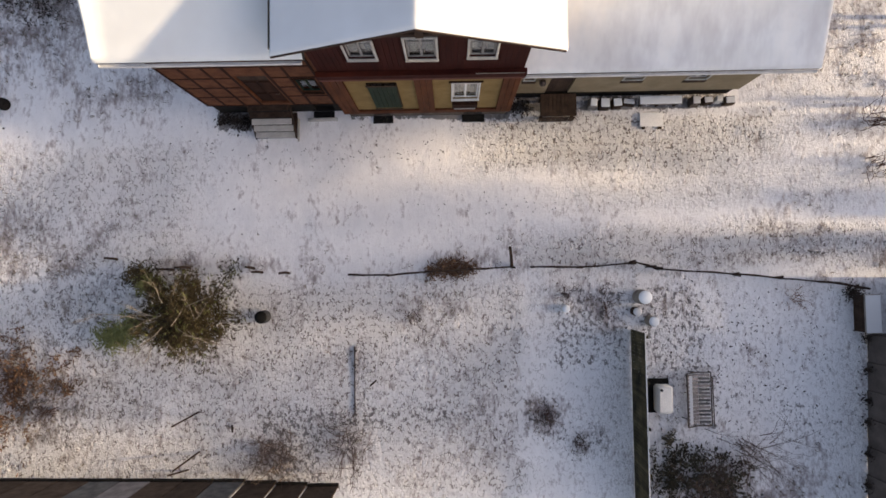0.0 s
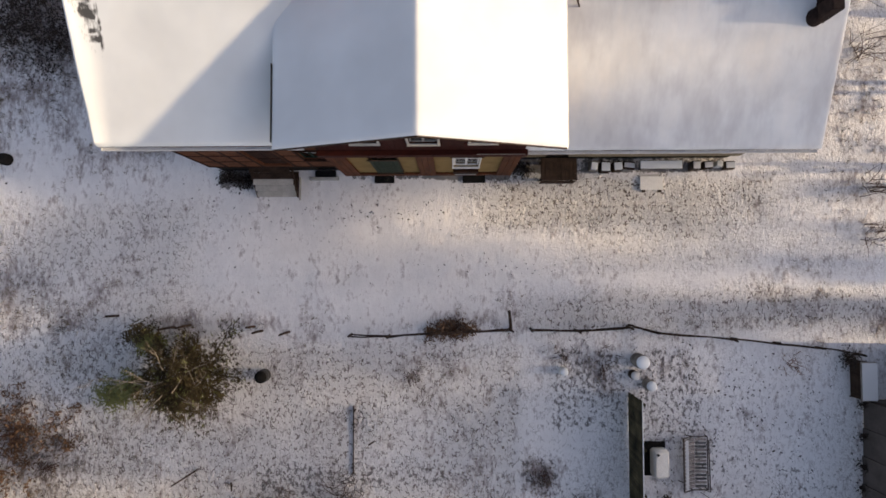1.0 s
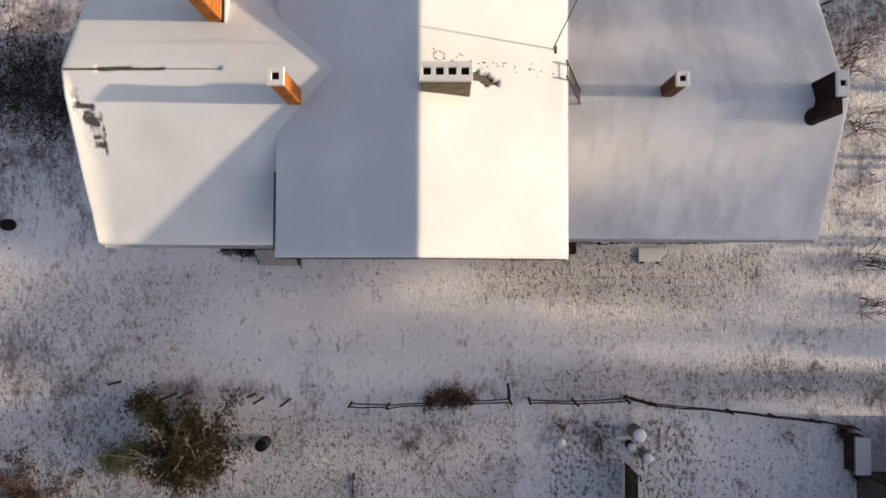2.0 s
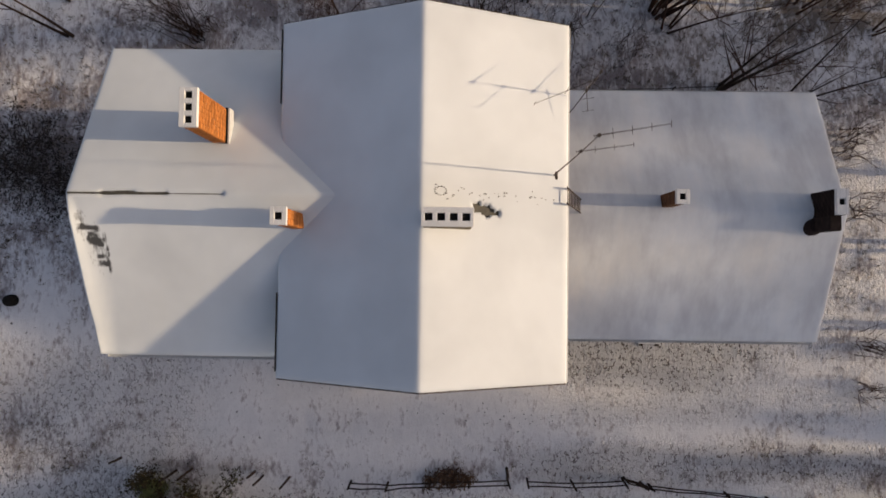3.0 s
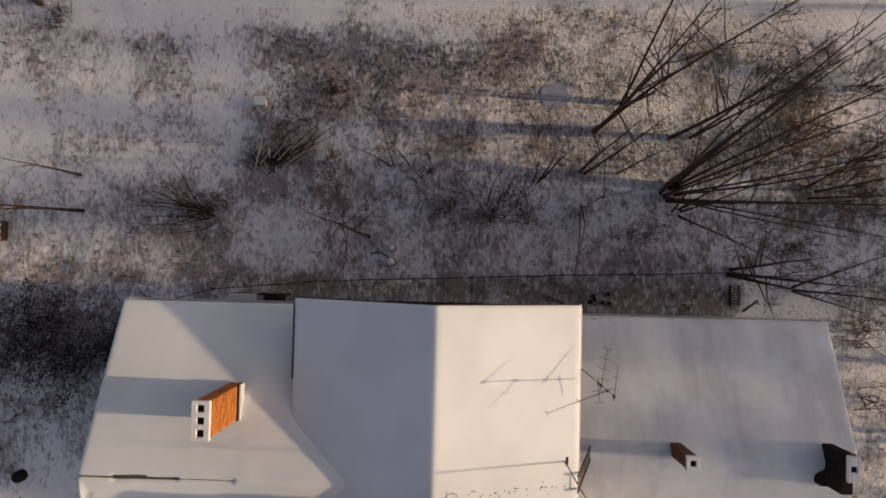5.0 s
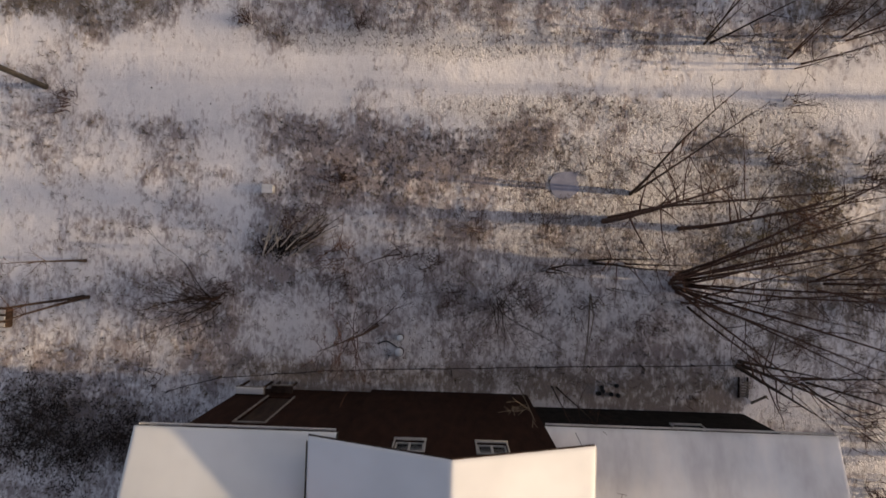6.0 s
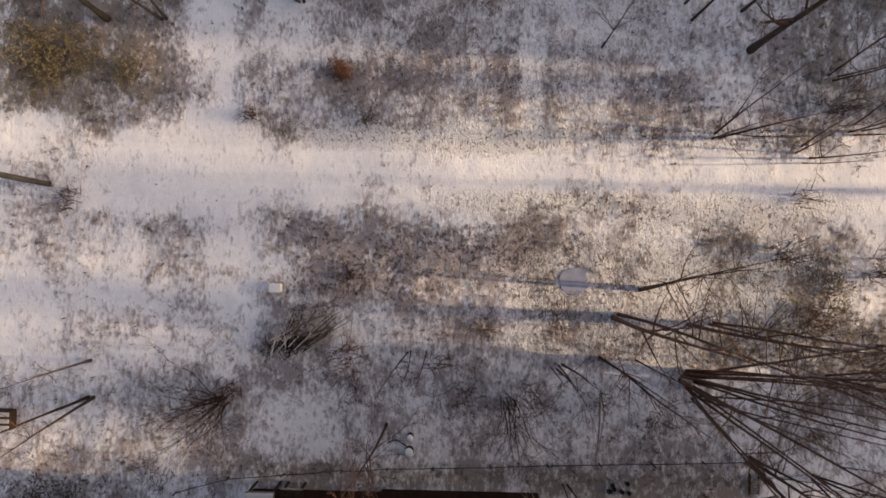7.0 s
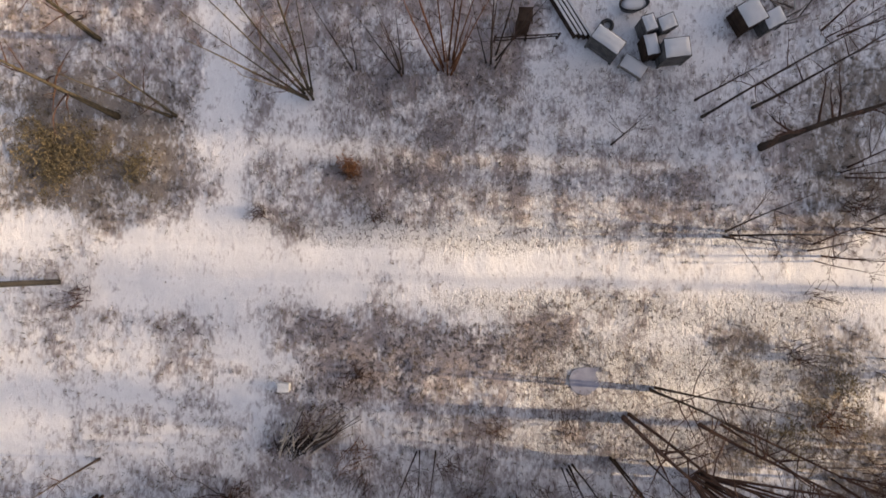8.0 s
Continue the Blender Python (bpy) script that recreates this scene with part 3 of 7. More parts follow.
def roof_deck(spec, plane, along, label):
    """Two sloping decks with thickness, open below."""
    b = Build()
    t = 0.10
    if along == "y":
        m = spec["mid"]
        o = [(spec["x0"], float(plane(spec["x0"], 0))), (m, spec["ridge"]), (spec["x1"], float(plane(spec["x1"], 0))),
             (spec["x1"], float(plane(spec["x1"], 0)) - t), (m, spec["ridge"] - t), (spec["x0"], float(plane(spec["x0"], 0)) - t)]
        b.prism(o, "y", spec["y0"], spec["y1"])
    else:
        m = spec["mid"]
        o = [(spec["y0"], float(plane(0, spec["y0"]))), (m, spec["ridge"]), (spec["y1"], float(plane(0, spec["y1"]))),
             (spec["y1"], float(plane(0, spec["y1"])) - t), (m, spec["ridge"] - t), (spec["y0"], float(plane(0, spec["y0"])) - t)]
        b.prism(o, "x", spec["x0"], spec["x1"])
    return part("roof", b, ROOFING, house, label)


def snow_blanket(spec, plane, depth, x0, x1, y0, y1, label, thin=None, step=0.05, veil=None, cover=None):
    """A layer of snow with rounded rims; it dips under the deck where it has melted."""
    xs, ys = np.arange(x0, x1 + step, step), np.arange(y0, y1 + step, step)
    xs[-1], ys[-1] = x1, y1
    X, Y = np.meshgrid(xs, ys)
    x, y = X.ravel(), Y.ravel()
    d = np.minimum.reduce([x - x0, x1 - x, y - y0, y1 - y])
    rim = 0.45 + 0.55 * np.sqrt(np.clip(d / 0.14, 0, 1))
    h = depth * (0.85 + 0.3 * field(x, y, 2.5, 2, 3)) * rim + 0.012 * (field(x, y, 0.5, 1, 3) - 0.5)
    if thin is not None:
        h = h - thin(x, y)
    ridge = np.abs((x if spec is MAIN else y) - spec["mid"])
    z = plane(x, y) + h - 0.012 * np.clip(1 - ridge / 0.1, 0, 1)
    z = np.where(d < 0.001, plane(x, y) - 0.012, z)
    nx, ny = len(xs), len(ys)
    idx = np.arange(nx * ny).reshape(ny, nx)
    quads = np.stack([idx[:-1, :-1], idx[:-1, 1:], idx[1:, 1:], idx[1:, :-1]], -1).reshape(-1, 4)
    if spec is WEST:     # only the part near the ridge runs on into the middle roof
        c = quads[:, 0]
        quads = quads[~((x[c] > -3.25) & ((y[c] < 6.6) | (y[c] > 11.25)))]
    me = bpy.data.meshes.new("roof_snow")
    me.from_pydata(np.stack([x, y, z], -1).tolist(), [], quads.tolist())
    me.polygons.foreach_set("use_smooth", [True] * len(quads))
    if veil is not None:
        me.attributes.new("thin", "FLOAT", "POINT").data.foreach_set("value", veil(x, y).astype(np.float32))
    me.materials.append(cover or (SNOW if veil is None else SNOW_ROOF))
    me.update()
    return tagged(new("roof_snow", me), label, "snow", "snow on the roofs", "stuff")


def melt_main(x, y):
    u, v = x - 1.27, y - 8.54
    wob = (field(x, y, 0.30, 3, 4) - 0.5)
    rag = (field(x, y, 0.13, 5, 3) - 0.5)
    line = 0.06 - 0.40 * np.clip(u, -0.1, 1) + 0.30 * wob
    half = np.where(u < 0.20, 0.115, 0.05) + 0.16 * rag
    blob = np.clip((half - np.abs(v - line)) / 0.03 + 0.5, 0, 1) * band(u + 0.3 * wob, -0.24, 0.46, 0.06)
    return 0.20 * np.clip(blob, 0, 1)


def melt_west(x, y):
    wob = (field(x, y, 0.5, 2, 4) - 0.5)
    # strip along the ridge where the cap shows
    edge = np.abs(y - 8.93 + 0.04 * wob)
    strip = 0
    for a, b, half, deep in ((-8.75, -7.93, 0.030, 0.80), (-7.93, -7.10, 0.052, 0.88), (-7.10, -6.30, 0.036, 0.84), (-6.30, -4.9, 0.04, 0.46)):
        strip = strip + deep * np.clip(1.4 - edge / half, 0, 1) * band(x, a, b, 0.04)
    wide = 0.16 + 0.55 * np.clip((8.93 - y) / 2.2, 0, 1) - 0.25 * np.clip((6.6 - y) / 1.8, 0, 1)          # a drift heaped along the gable edge
    lip = 0.13 * np.clip(1 - (x - WEST["x0"]) / wide, 0, 1) ** 2 * np.clip((8.93 - y) / 0.6, 0, 1) * (0.8 + 0.4 * field(x, y, 0.8, 3, 3))
    return 0.17 * strip - lip


def thin_west(x, y):
    """Dark sheet and a batten showing through near the gable."""
    wob = field(x, y, 0.35, 2, 4) - 0.5
    rag = field(x, y, 0.12, 4, 3) - 0.5
    out = 0
    for cx, cy, rx, ry, deep in ((-8.36, 8.10, 0.24, 0.065, 0.74), (-8.26, 7.76, 0.19, 0.10, 0.78), (-8.27, 7.90, 0.16, 0.08, 0.50), (-8.19, 7.39, 0.12, 0.06, 0.55), (-8.14, 7.22, 0.14, 0.07, 0.62), (-8.24, 7.55, 0.13, 0.10, 0.26)):
        r = np.maximum(np.abs(x - cx - 0.06 * (cy - y)) / rx, np.abs(y - cy + 0.10 * (x - cx)) / ry) + 0.55 * wob + 0.5 * rag
        out = np.maximum(out, 0.8 * deep * np.clip((1.18 - r) / 0.5, 0, 1))
    rail = np.clip(1.5 - np.abs(x + 8.01 + 0.05 * wob) / 0.03, 0, 1) * band(y, 7.0, 8.0, 0.1) * np.clip(0.66 + 1.6 * rag, 0.3, 0.8)
    smear = 0.42 * np.clip(1.2 - np.hypot((x + 8.50) / 0.16, (y - 8.40) / 0.22), 0, 1) * (0.8 + wob) + 0.24 * band(x + (7.6 - y) * -0.12, -8.62, -8.02, 0.25) * band(y, 6.9, 8.3, 0.5) * (0.8 + wob)
    return np.clip(np.maximum(1.1 * out, rail) + smear, 0, 0.8)


roof_deck(MAIN, main_plane, "y", "dark sheet roof of the tall middle block")
roof_deck(WEST, west_plane, "x", "dark sheet roof of the west wing")
part("roof", Build().prism([(6.55, float(west_plane(0, 6.55))), (8.93, 8.08), (11.31, float(west_plane(0, 11.31))), (11.31, 6.9), (6.55, 6.9)], "x", -3.208, -1.6), ROOFING, house, "short roof piece running into the middle roof")
roof_deck(EAST, east_plane, "x", "dark sheet roof of the low wing")
snow_blanket(MAIN, main_plane, 0.09, MAIN["x0"] - 0.02, MAIN["x1"] + 0.03, MAIN["y0"] - 0.04, MAIN["y1"] + 0.04, "smooth white snow on the steep middle roof", melt_main)
snow_blanket(WEST, west_plane, 0.08, WEST["x0"] - 0.04, -1.6, WEST["y0"] - 0.01, WEST["y1"] + 0.01, "white snow on the west roof, melted in streaks", melt_west, veil=thin_west)
snow_blanket(EAST, east_plane, 0.08, EAST["x0"], EAST["x1"] + 0.04, EAST["y0"] - 0.01, EAST["y1"] + 0.01, "smooth white snow on the low wing's roof", cover=SNOW_DAPPLED)


def gutter(x0, x1, y, z, wide=0.08):
    """A square gutter hung below the roof's edge."""
    out = -1 if y < 9 else 1
    b = Build()
    b.box(x0, x1, *sorted((y + out * (wide - 0.015), y + out * wide)), z - 0.10, z, 0.005)
    b.box(x0, x1, *sorted((y - out * 0.005, y + out * (wide - 0.014))), z - 0.10, z - 0.03, 0.004)
    for u in (x0, x1 - 0.015):
        b.box(u, u + 0.015, *sorted((y - out * 0.005, y + out * (wide - 0.014))), z - 0.03, z, 0.003)
    return part("gutter", b, FASCIA, house, "white metal gutter")


gutter(-8.70, -3.30, 4.765, 6.31)
gutter(-8.70, -3.30, 13.095, 6.29, 0.045)
gutter(2.80, 11.65, 5.085, 4.01)
gutter(2.80, 11.65, 12.795, 3.99, 0.045)
for y0, y1 in ((4.60, 6.55), (11.3, 13.2)):   # dark verge of the middle roof where it overhangs the west roof
    part("verge_board", Build().box(-3.788, -3.771, y0, y1, 7.46, 7.545, 0.004), ROOFING, house)
part("verge_board", Build().box(3.425, 3.465, 4.47, 13.28, 7.34, 7.55), FASCIA, house)
for y0, y1 in ((4.395, 4.445), (13.305, 13.355)):   # barge boards on the gables
    for xa, xb in ((-3.75, -0.12), (3.42, -0.12)):
        za, zb = float(main_plane(xa, 0)), MAIN["ridge"]
        o = [(xa, za + 0.012), (xb, zb + 0.012), (xb, zb - 0.055), (xa, za - 0.055)]
        part("barge_board", Build().prism(o if xa < xb else o[::-1], "y", y0, y1), DARKWOOD, house)


def wall(name, axis, at, thick, a0, a1, z0, z1, holes, material, label="", top=None):
    """A wall along x (axis 'y' names its plane) with openings cut through it; top: an outline above it."""
    us = sorted({a0, a1, *[h[0] for h in holes], *[h[1] for h in holes]})
    zs = sorted({z0, z1, *[h[2] for h in holes], *[h[3] for h in holes]})
    b = Build()

    def p(u, w, z):
        return (u, at + w, z) if axis == "y" else (at + w, u, z)

    def solid(i, j):
        if not (0 <= i < len(us) - 1 and 0 <= j < len(zs) - 1):
            return False
        u, z = (us[i] + us[i + 1]) / 2, (zs[j] + zs[j + 1]) / 2
        return not any(h[0] < u < h[1] and h[2] < z < h[3] for h in holes)

    for i in range(len(us) - 1):
        for j in range(len(zs) - 1):
            if not solid(i, j):
                continue
            u0, u1, w0, w1 = us[i], us[i + 1], zs[j], zs[j + 1]
            b.add([p(u0, 0, w0), p(u1, 0, w0), p(u1, 0, w1), p(u0, 0, w1)], [(0, 1, 2, 3)])
            b.add([p(u0, thick, w0), p(u1, thick, w0), p(u1, thick, w1), p(u0, thick, w1)], [(3, 2, 1, 0)])
            for di, dj, e in ((-1, 0, ((u0, w0), (u0, w1))), (1, 0, ((u1, w0), (u1, w1))), (0, -1, ((u0, w0), (u1, w0))), (0, 1, ((u0, w1), (u1, w1)))):
                if not solid(i + di, j + dj):
                    (c, d), (e2, f) = e
                    b.add([p(c, 0, d), p(e2, 0, f), p(e2, thick, f), p(c, thick, d)], [(0, 1, 2, 3)])
    if top:
        n = len(top)
        b.add([p(u, 0, z) for u, z in top] + [p(u, thick, z) for u, z in top],
              [tuple(range(n)), tuple(range(n, 2 * n))[::-1]] + [(i, (i + 1) % n, n + (i + 1) % n, n + i) for i in range(n)])
    return part(name, b, material, house, label)


def window(x0, x1, z0, z1, y, out, panes=2, casing=0.09, frame_mat=WHITE, casing_mat=WHITE, curtain=0.0, bar=None, sill=0.07):
    """A window in a wall whose face is at y; out is -1 to the south, 1 to the north."""
    c, fr = casing, 0.055
    ya, yb = sorted((y + out * 0.045, y + out * 0.003))
    b = Build()
    b.box(x0 - c, x0, ya, yb, z0 - c, z1 + c).box(x1, x1 + c, ya, yb, z0 - c, z1 + c)
    b.box(x0, x1, ya, yb, z1, z1 + c).box(x0, x1, ya, yb, z0 - c, z0)
    w = part("window", b, casing_mat, house, "white-framed window")
    ya, yb = sorted((y - out * 0.04, y - out * 0.10))
    f = Build()
    f.box(x0, x0 + fr, ya, yb, z0, z1).box(x1 - fr, x1, ya, yb, z0, z1)
    f.box(x0 + fr, x1 - fr, ya, yb, z0, z0 + fr).box(x0 + fr, x1 - fr, ya, yb, z1 - fr, z1)
    gaps = []
    step = (x1 - x0 - 2 * fr) / panes
    for k in range(panes):
        u0, u1 = x0 + fr + k * step, x0 + fr + (k + 1) * step
        if k:
            f.box(u0 - 0.035, u0 + 0.035, ya, yb, z0 + fr, z1 - fr)
        gaps.append((u0 + (0.035 if k else 0), u1 - (0.035 if k < panes - 1 else 0)))
    zb = z0 + fr + (z1 - z0) * (bar or 0.68)
    f.box(x0 + fr, x1 - fr, ya + 0.01, yb - 0.01, zb - 0.02, zb + 0.02)
    part("window_frame", f, frame_mat, w)
    ym = y - out * 0.075
    for u0, u1 in gaps:
        for w0, w1 in ((z0 + fr, zb - 0.02), (zb + 0.02, z1 - fr)):
            g = part("pane", Build().box(u0, u1, ym - 0.004, ym + 0.004, w0, w1, 0.001), GLASS, w, "grey window glass")
            g.visible_shadow = False
    ya, yb = sorted((y + out * sill, y + out * 0.002))
    part("window_sill", Build().box(x0 - c - 0.01, x1 + c + 0.01, ya, yb, z0 - c - 0.030, z0 - c - 0.004), casing_mat, w)
    if curtain:
        cb, n = Build(), 24
        yc = y - out * 0.22
        for side in (0, 1):
            a0, a1 = (x0, x0 + (x1 - x0) * curtain / 2) if side == 0 else (x1 - (x1 - x0) * curtain / 2, x1)
            for i in range(n):
                u, v = a0 + (a1 - a0) * i / n, a0 + (a1 - a0) * (i + 1) / n
                d0, d1 = 0.02 * math.sin(i * 1.3), 0.02 * math.sin((i + 1) * 1.3)
                cb.add([(u, yc + d0, z0), (v, yc + d1, z0), (v, yc + d1, z1), (u, yc + d0, z1)], [(0, 1, 2, 3)])
        part("curtain", cb, CURTAIN, w)
    return w


# middle block: plinth, timber ground floor, boarded upper floor
YS, YN = 4.95, 12.80
UPPER = [(-2.10, -1.38, 5.96, 7.08), (-0.52, 0.25, 5.88, 7.22), (1.14, 1.84, 5.96, 7.08)]
LOWER = [(0.70, 1.52, 2.14, 3.70), (-1.92, -1.08, 1.60, 3.80)]
CELLAR = [(-2.20, -1.62, 0.08, 0.55), (1.10, 1.78, 0.08, 0.55)]
zt = 7.36
gable = [(-3.18, zt), (2.74, zt), (2.74, float(main_plane(2.74, 0)) - 0.14), (-0.12, MAIN["ridge"] - 0.14), (-3.18, float(main_plane(-3.18, 0)) - 0.14)]
wall("wall_south", "y", YS + 0.08, 0.25, -3.10, 2.66, 0.0, 0.80, CELLAR, STONE, "dark stone plinth")
wall("wall_south", "y", YS + 0.03, 0.25, -3.15, 2.71, 0.80, 4.70, LOWER, OCHRE, "ochre plastered ground floor")
wall("wall_south", "y", YS, 0.25, -3.18, 2.74, 4.70, zt, UPPER, REDBOARD, "dark red boarded upper floor", gable)
# north side darker than the fronts: its shade is put into the colour
wall("wall_north", "y", YN, -0.25, -3.18, 2.74, 0.0, zt, [(-1.68, -0.88, 5.95, 6.85), (0.57, 1.37, 5.95, 6.85)], DARKTIMBER, "dark wood north wall with shade put into its colour", gable)
wall("wall_west", "x", -3.18, 0.25, YS + 0.34, YN - 0.26, 0.0, 7.48, [], REDBOARD)
wall("wall_east", "x", 2.74, -0.25, YS + 0.34, YN - 0.26, 0.0, 7.48, [], REDBOARD)
for k in range(40):     # upright boards of the gable
    x0 = -3.16 + k * 0.1475
    za, zb = 5.02, float(main_plane(x0 + 0.07, 0)) - 0.18
    spans = [(za, zb)]
    for (a, c, d, e) in UPPER:
        if x0 + 0.145 > a - 0.10 and x0 < c + 0.10:
            spans = [(za, d - 0.16), (e + 0.10, zb)]
    for s0, s1 in spans:
        if s1 - s0 > 0.05:
            part("board", Build().box(x0, x0 + 0.140, YS - 0.022, YS - 0.003, s0, s1, 0.006), REDBOARD, house)
for x0, x1, z0, z1 in ((-3.20, -2.62, 0.80, 4.42), (-0.48, 0.08, 1.08, 4.42), (2.22, 2.76, 0.80, 4.42)):
    n = 3
    for k in range(n):   # planked posts
        w = (x1 - x0) / n
        part("timber", Build().box(x0 + k * w, x0 + (k + 1) * w - 0.008, YS - 0.06, YS + 0.027, z0, z1), TIMBER, house)
part("timber", Build().box(-2.62, 2.22, YS - 0.05, YS + 0.027, 0.78, 1.07), TIMBER, house)
part("beam", Build().box(-3.26, 2.82, YS - 0.12, YS - 0.003, 4.43, 4.70), REDBEAM, house, "red-brown cross beam")
part("beam", Build().box(-3.26, 2.82, YS - 0.17, YS - 0.003, 4.71, 5.00), REDBOARD, house, "dark red cross beam")
part("ledge_snow", Build().box(1.35, 2.74, YS - 0.168, YS - 0.145, 5.003, 5.014, 0.003), GREYWOOD, house, "thin frosted ledge on the beam")
for a, c, d, e in UPPER:
    window(a, c, d, e, YS - 0.02, -1, 2, 0.065, SASHGREY, PALEGREY, 0.7)
part("king_post", Build().box(-0.22, -0.02, YS - 0.10, YS - 0.025, 7.34, 8.55), DARKWOOD, house, "dark post under the gable's peak")
for xa, xb in ((-2.30, -0.23), (-0.01, 2.06)):
    part("collar_beam", Build().box(xa, xb, YS - 0.09, YS - 0.025, 7.42, 7.56), DARKWOOD, house)
window(0.70, 1.52, 2.14, 3.70, YS + 0.03, -1, 2, 0.05, curtain=0.6, bar=0.9)
part("lintel", Build().box(0.58, 1.64, YS - 0.02, YS + 0.027, 3.80, 3.88), DARKTIMBER, house)
flower_box = part("flower_box", Build().box(0.68, 1.54, YS - 0.12, YS + 0.0, 1.50, 1.90), DARKTIMBER, house, "dark wooden flower box under the window")
part("edge_strip", Build().box(0.74, 1.48, YS - 0.155, YS - 0.12, 1.50, 1.53, 0.01), PALEGREY, flower_box)
window(-1.92, -1.08, 1.60, 3.80, YS + 0.03, -1, 2, 0.05, frame_mat=GREEN, casing_mat=DARKWOOD)
for k in range(6):      # closed shutter, slatted boards
    x0 = -1.95 + k * 0.15
    part("shutter_board", Build().box(x0, x0 + 0.143, YS - 0.075, YS - 0.04, 1.56, 3.78), GREEN, house, "green shutter board")
part("shutter_rail", Build().box(-1.98, -1.02, YS - 0.11, YS - 0.078, 3.80, 3.92), DARKWOOD, house)
part("shutter_rail", Build().box(-1.98, -1.02, YS - 0.11, YS - 0.078, 1.45, 1.55), DARKWOOD, house)
for a, c, d, e in CELLAR:
    g = Build()
    for k in range(5):
        u = a + (c - a) * (k + 0.5) / 5
        g.tube([(u, YS + 0.12, d), (u, YS + 0.12, e)], [0.012, 0.012], 6)
    part("cellar_grille", g, METAL, house)
    # solid black slab: the opening's darkness painted on the ground
    part("light_well", Build().box(a - 0.06, c + 0.10, YS - 0.20, YS + 0.07, -0.02, 0.06), SOOT_AND_SHADE, house, "black slab standing for a cellar window's dark opening")
for x0, x1 in ((-1.68, -0.88), (0.57, 1.37)):
    window(x0, x1, 5.95, 6.85, YN, 1, 2, 0.05, PALEGREY, PALEGREY, 0.5)

# west wing: brick panels between timbers
YW = 5.20
WHOLE = [(-4.26, -3.62, 2.45, 3.72), (-6.02, -5.02, 1.30, 4.02)]
# plinth near black: the shade of its recess is put into the colour
wall("wall_south", "y", YW + 0.06, 0.25, -7.98, -3.20, 0.0, 1.06, [(-4.36, -3.66, 0.10, 0.98)], SHADE_BLACK, "dark stone plinth")
wall("wall_south", "y", YW, 0.25, -8.05, -3.20, 1.06, 6.30, WHOLE, BRICKPANEL, "brick-filled timber wall")
wgable = [(YW, 6.30), (12.70, 6.30), (12.70, float(west_plane(0, 12.7)) - 0.13), (8.93, WEST["ridge"] - 0.13), (YW, float(west_plane(0, YW)) - 0.13)]
wall("wall_west", "x", -8.05, 0.25, YW + 0.26, 12.44, 0.0, 6.30, [], BRICKPANEL, "brown gable wall", wgable)
# dark timber colour here also carries the north side's shade
wall("wall_north", "y", 12.70, -0.25, -8.05, -3.20, 0.0, 6.30, [(-6.75, -5.85, 1.25, 4.45)], DARKTIMBER, "dark brown north wall, partly shade put into the colour")
posts = [-8.05, -7.42, -6.72, -6.12, -4.96, -4.36, -3.52]
rails = [1.06, 2.02, 2.95, 3.82, 4.75, 5.6]
for x in posts:
    part("timber", Build().box(x, x + 0.085, YW - 0.020, YW - 0.003, 1.08, 6.2), DARKTIMBER, house)
for z in rails:
    for x0, x1 in zip(posts, posts[1:]):
        if x0 == -6.12 and z < 4.5:
            continue
        if x0 == -4.36 and 2.5 < z < 3.7:
            continue
        part("timber", Build().box(x0 + 0.088, x1 - 0.003, YW - 0.018, YW - 0.003, z, z + 0.075), DARKTIMBER, house)
for x0, x1 in ((-4.36, -3.52), (-4.96, -4.36)):
    part("timber", Build().box(x0 + 0.088, x1 - 0.003, YW - 0.018, YW - 0.003, 5.18, 5.25), DARKTIMBER, house)
window(-4.26, -3.62, 2.45, 3.72, YW, -1, 2, 0.05, frame_mat=GREEN, casing_mat=DARKTIMBER)
door = part("door", Build().box(-6.00, -5.04, YW + 0.08, YW + 0.14, 1.31, 3.45), DARKTIMBER, house, "dark brown panelled entrance door")
for z0, z1 in ((1.42, 2.2), (2.32, 3.3)):
    for x0 in (-5.92, -5.48):
        part("door_panel", Build().box(x0, x0 + 0.37, YW + 0.055, YW + 0.078, z0, z1, 0.02), DARKTIMBER, door)
part("door_handle", Build().tube([(-5.12, YW + 0.06, 2.25), (-5.12, YW + 0.0, 2.25), (-5.24, YW + 0.0, 2.25)], [0.012] * 3, 8), METAL, door)
part("transom", Build().box(-6.00, -5.04, YW + 0.07, YW + 0.13, 3.46, 4.0), DARKWOOD, house)
# black plate and slab paint the darkness of the cellar opening
part("cellar_hatch", Build().box(-4.34, -3.68, YW + 0.20, YW + 0.24, 0.12, 0.96), SOOT_AND_SHADE, house, "black plate standing for the dark inside of a cellar opening")
part("light_well", Build().box(-4.50, -3.72, 4.99, 5.24, -0.03, 0.05), SOOT_AND_SHADE, house, "black slab standing for the dark cellar opening's foot")
part("cellar_kerb", Build().box(-4.70, -3.60, 4.86, 4.985, 0.0, 0.10), STEPWOOD, house, "pale concrete kerb of a cellar window")

stair = part("staircase", Build().box(-6.60, -5.12, 4.30, 5.19, 0.0, 0.10), DARKWOOD, house, "wooden entrance steps, the lower ones pale with snow")
for k in range(5):
    y1, z1 = 4.24 + (k + 1) * 0.19, 0.22 * (k + 1)
    part("tread", Build().box(-6.62, -5.16, y1 - 0.20, y1 + 0.02, z1 - 0.05, z1, 0.012), STEPWOOD if k < 3 else DARKWOOD, stair)
    # near-black risers: shade between the treads put into colour
    part("riser", Build().box(-6.60, -5.18, y1 - 0.17, y1 - 0.145, z1 - 0.215, z1 - 0.055, 0.006), SOOT_AND_SHADE, stair)
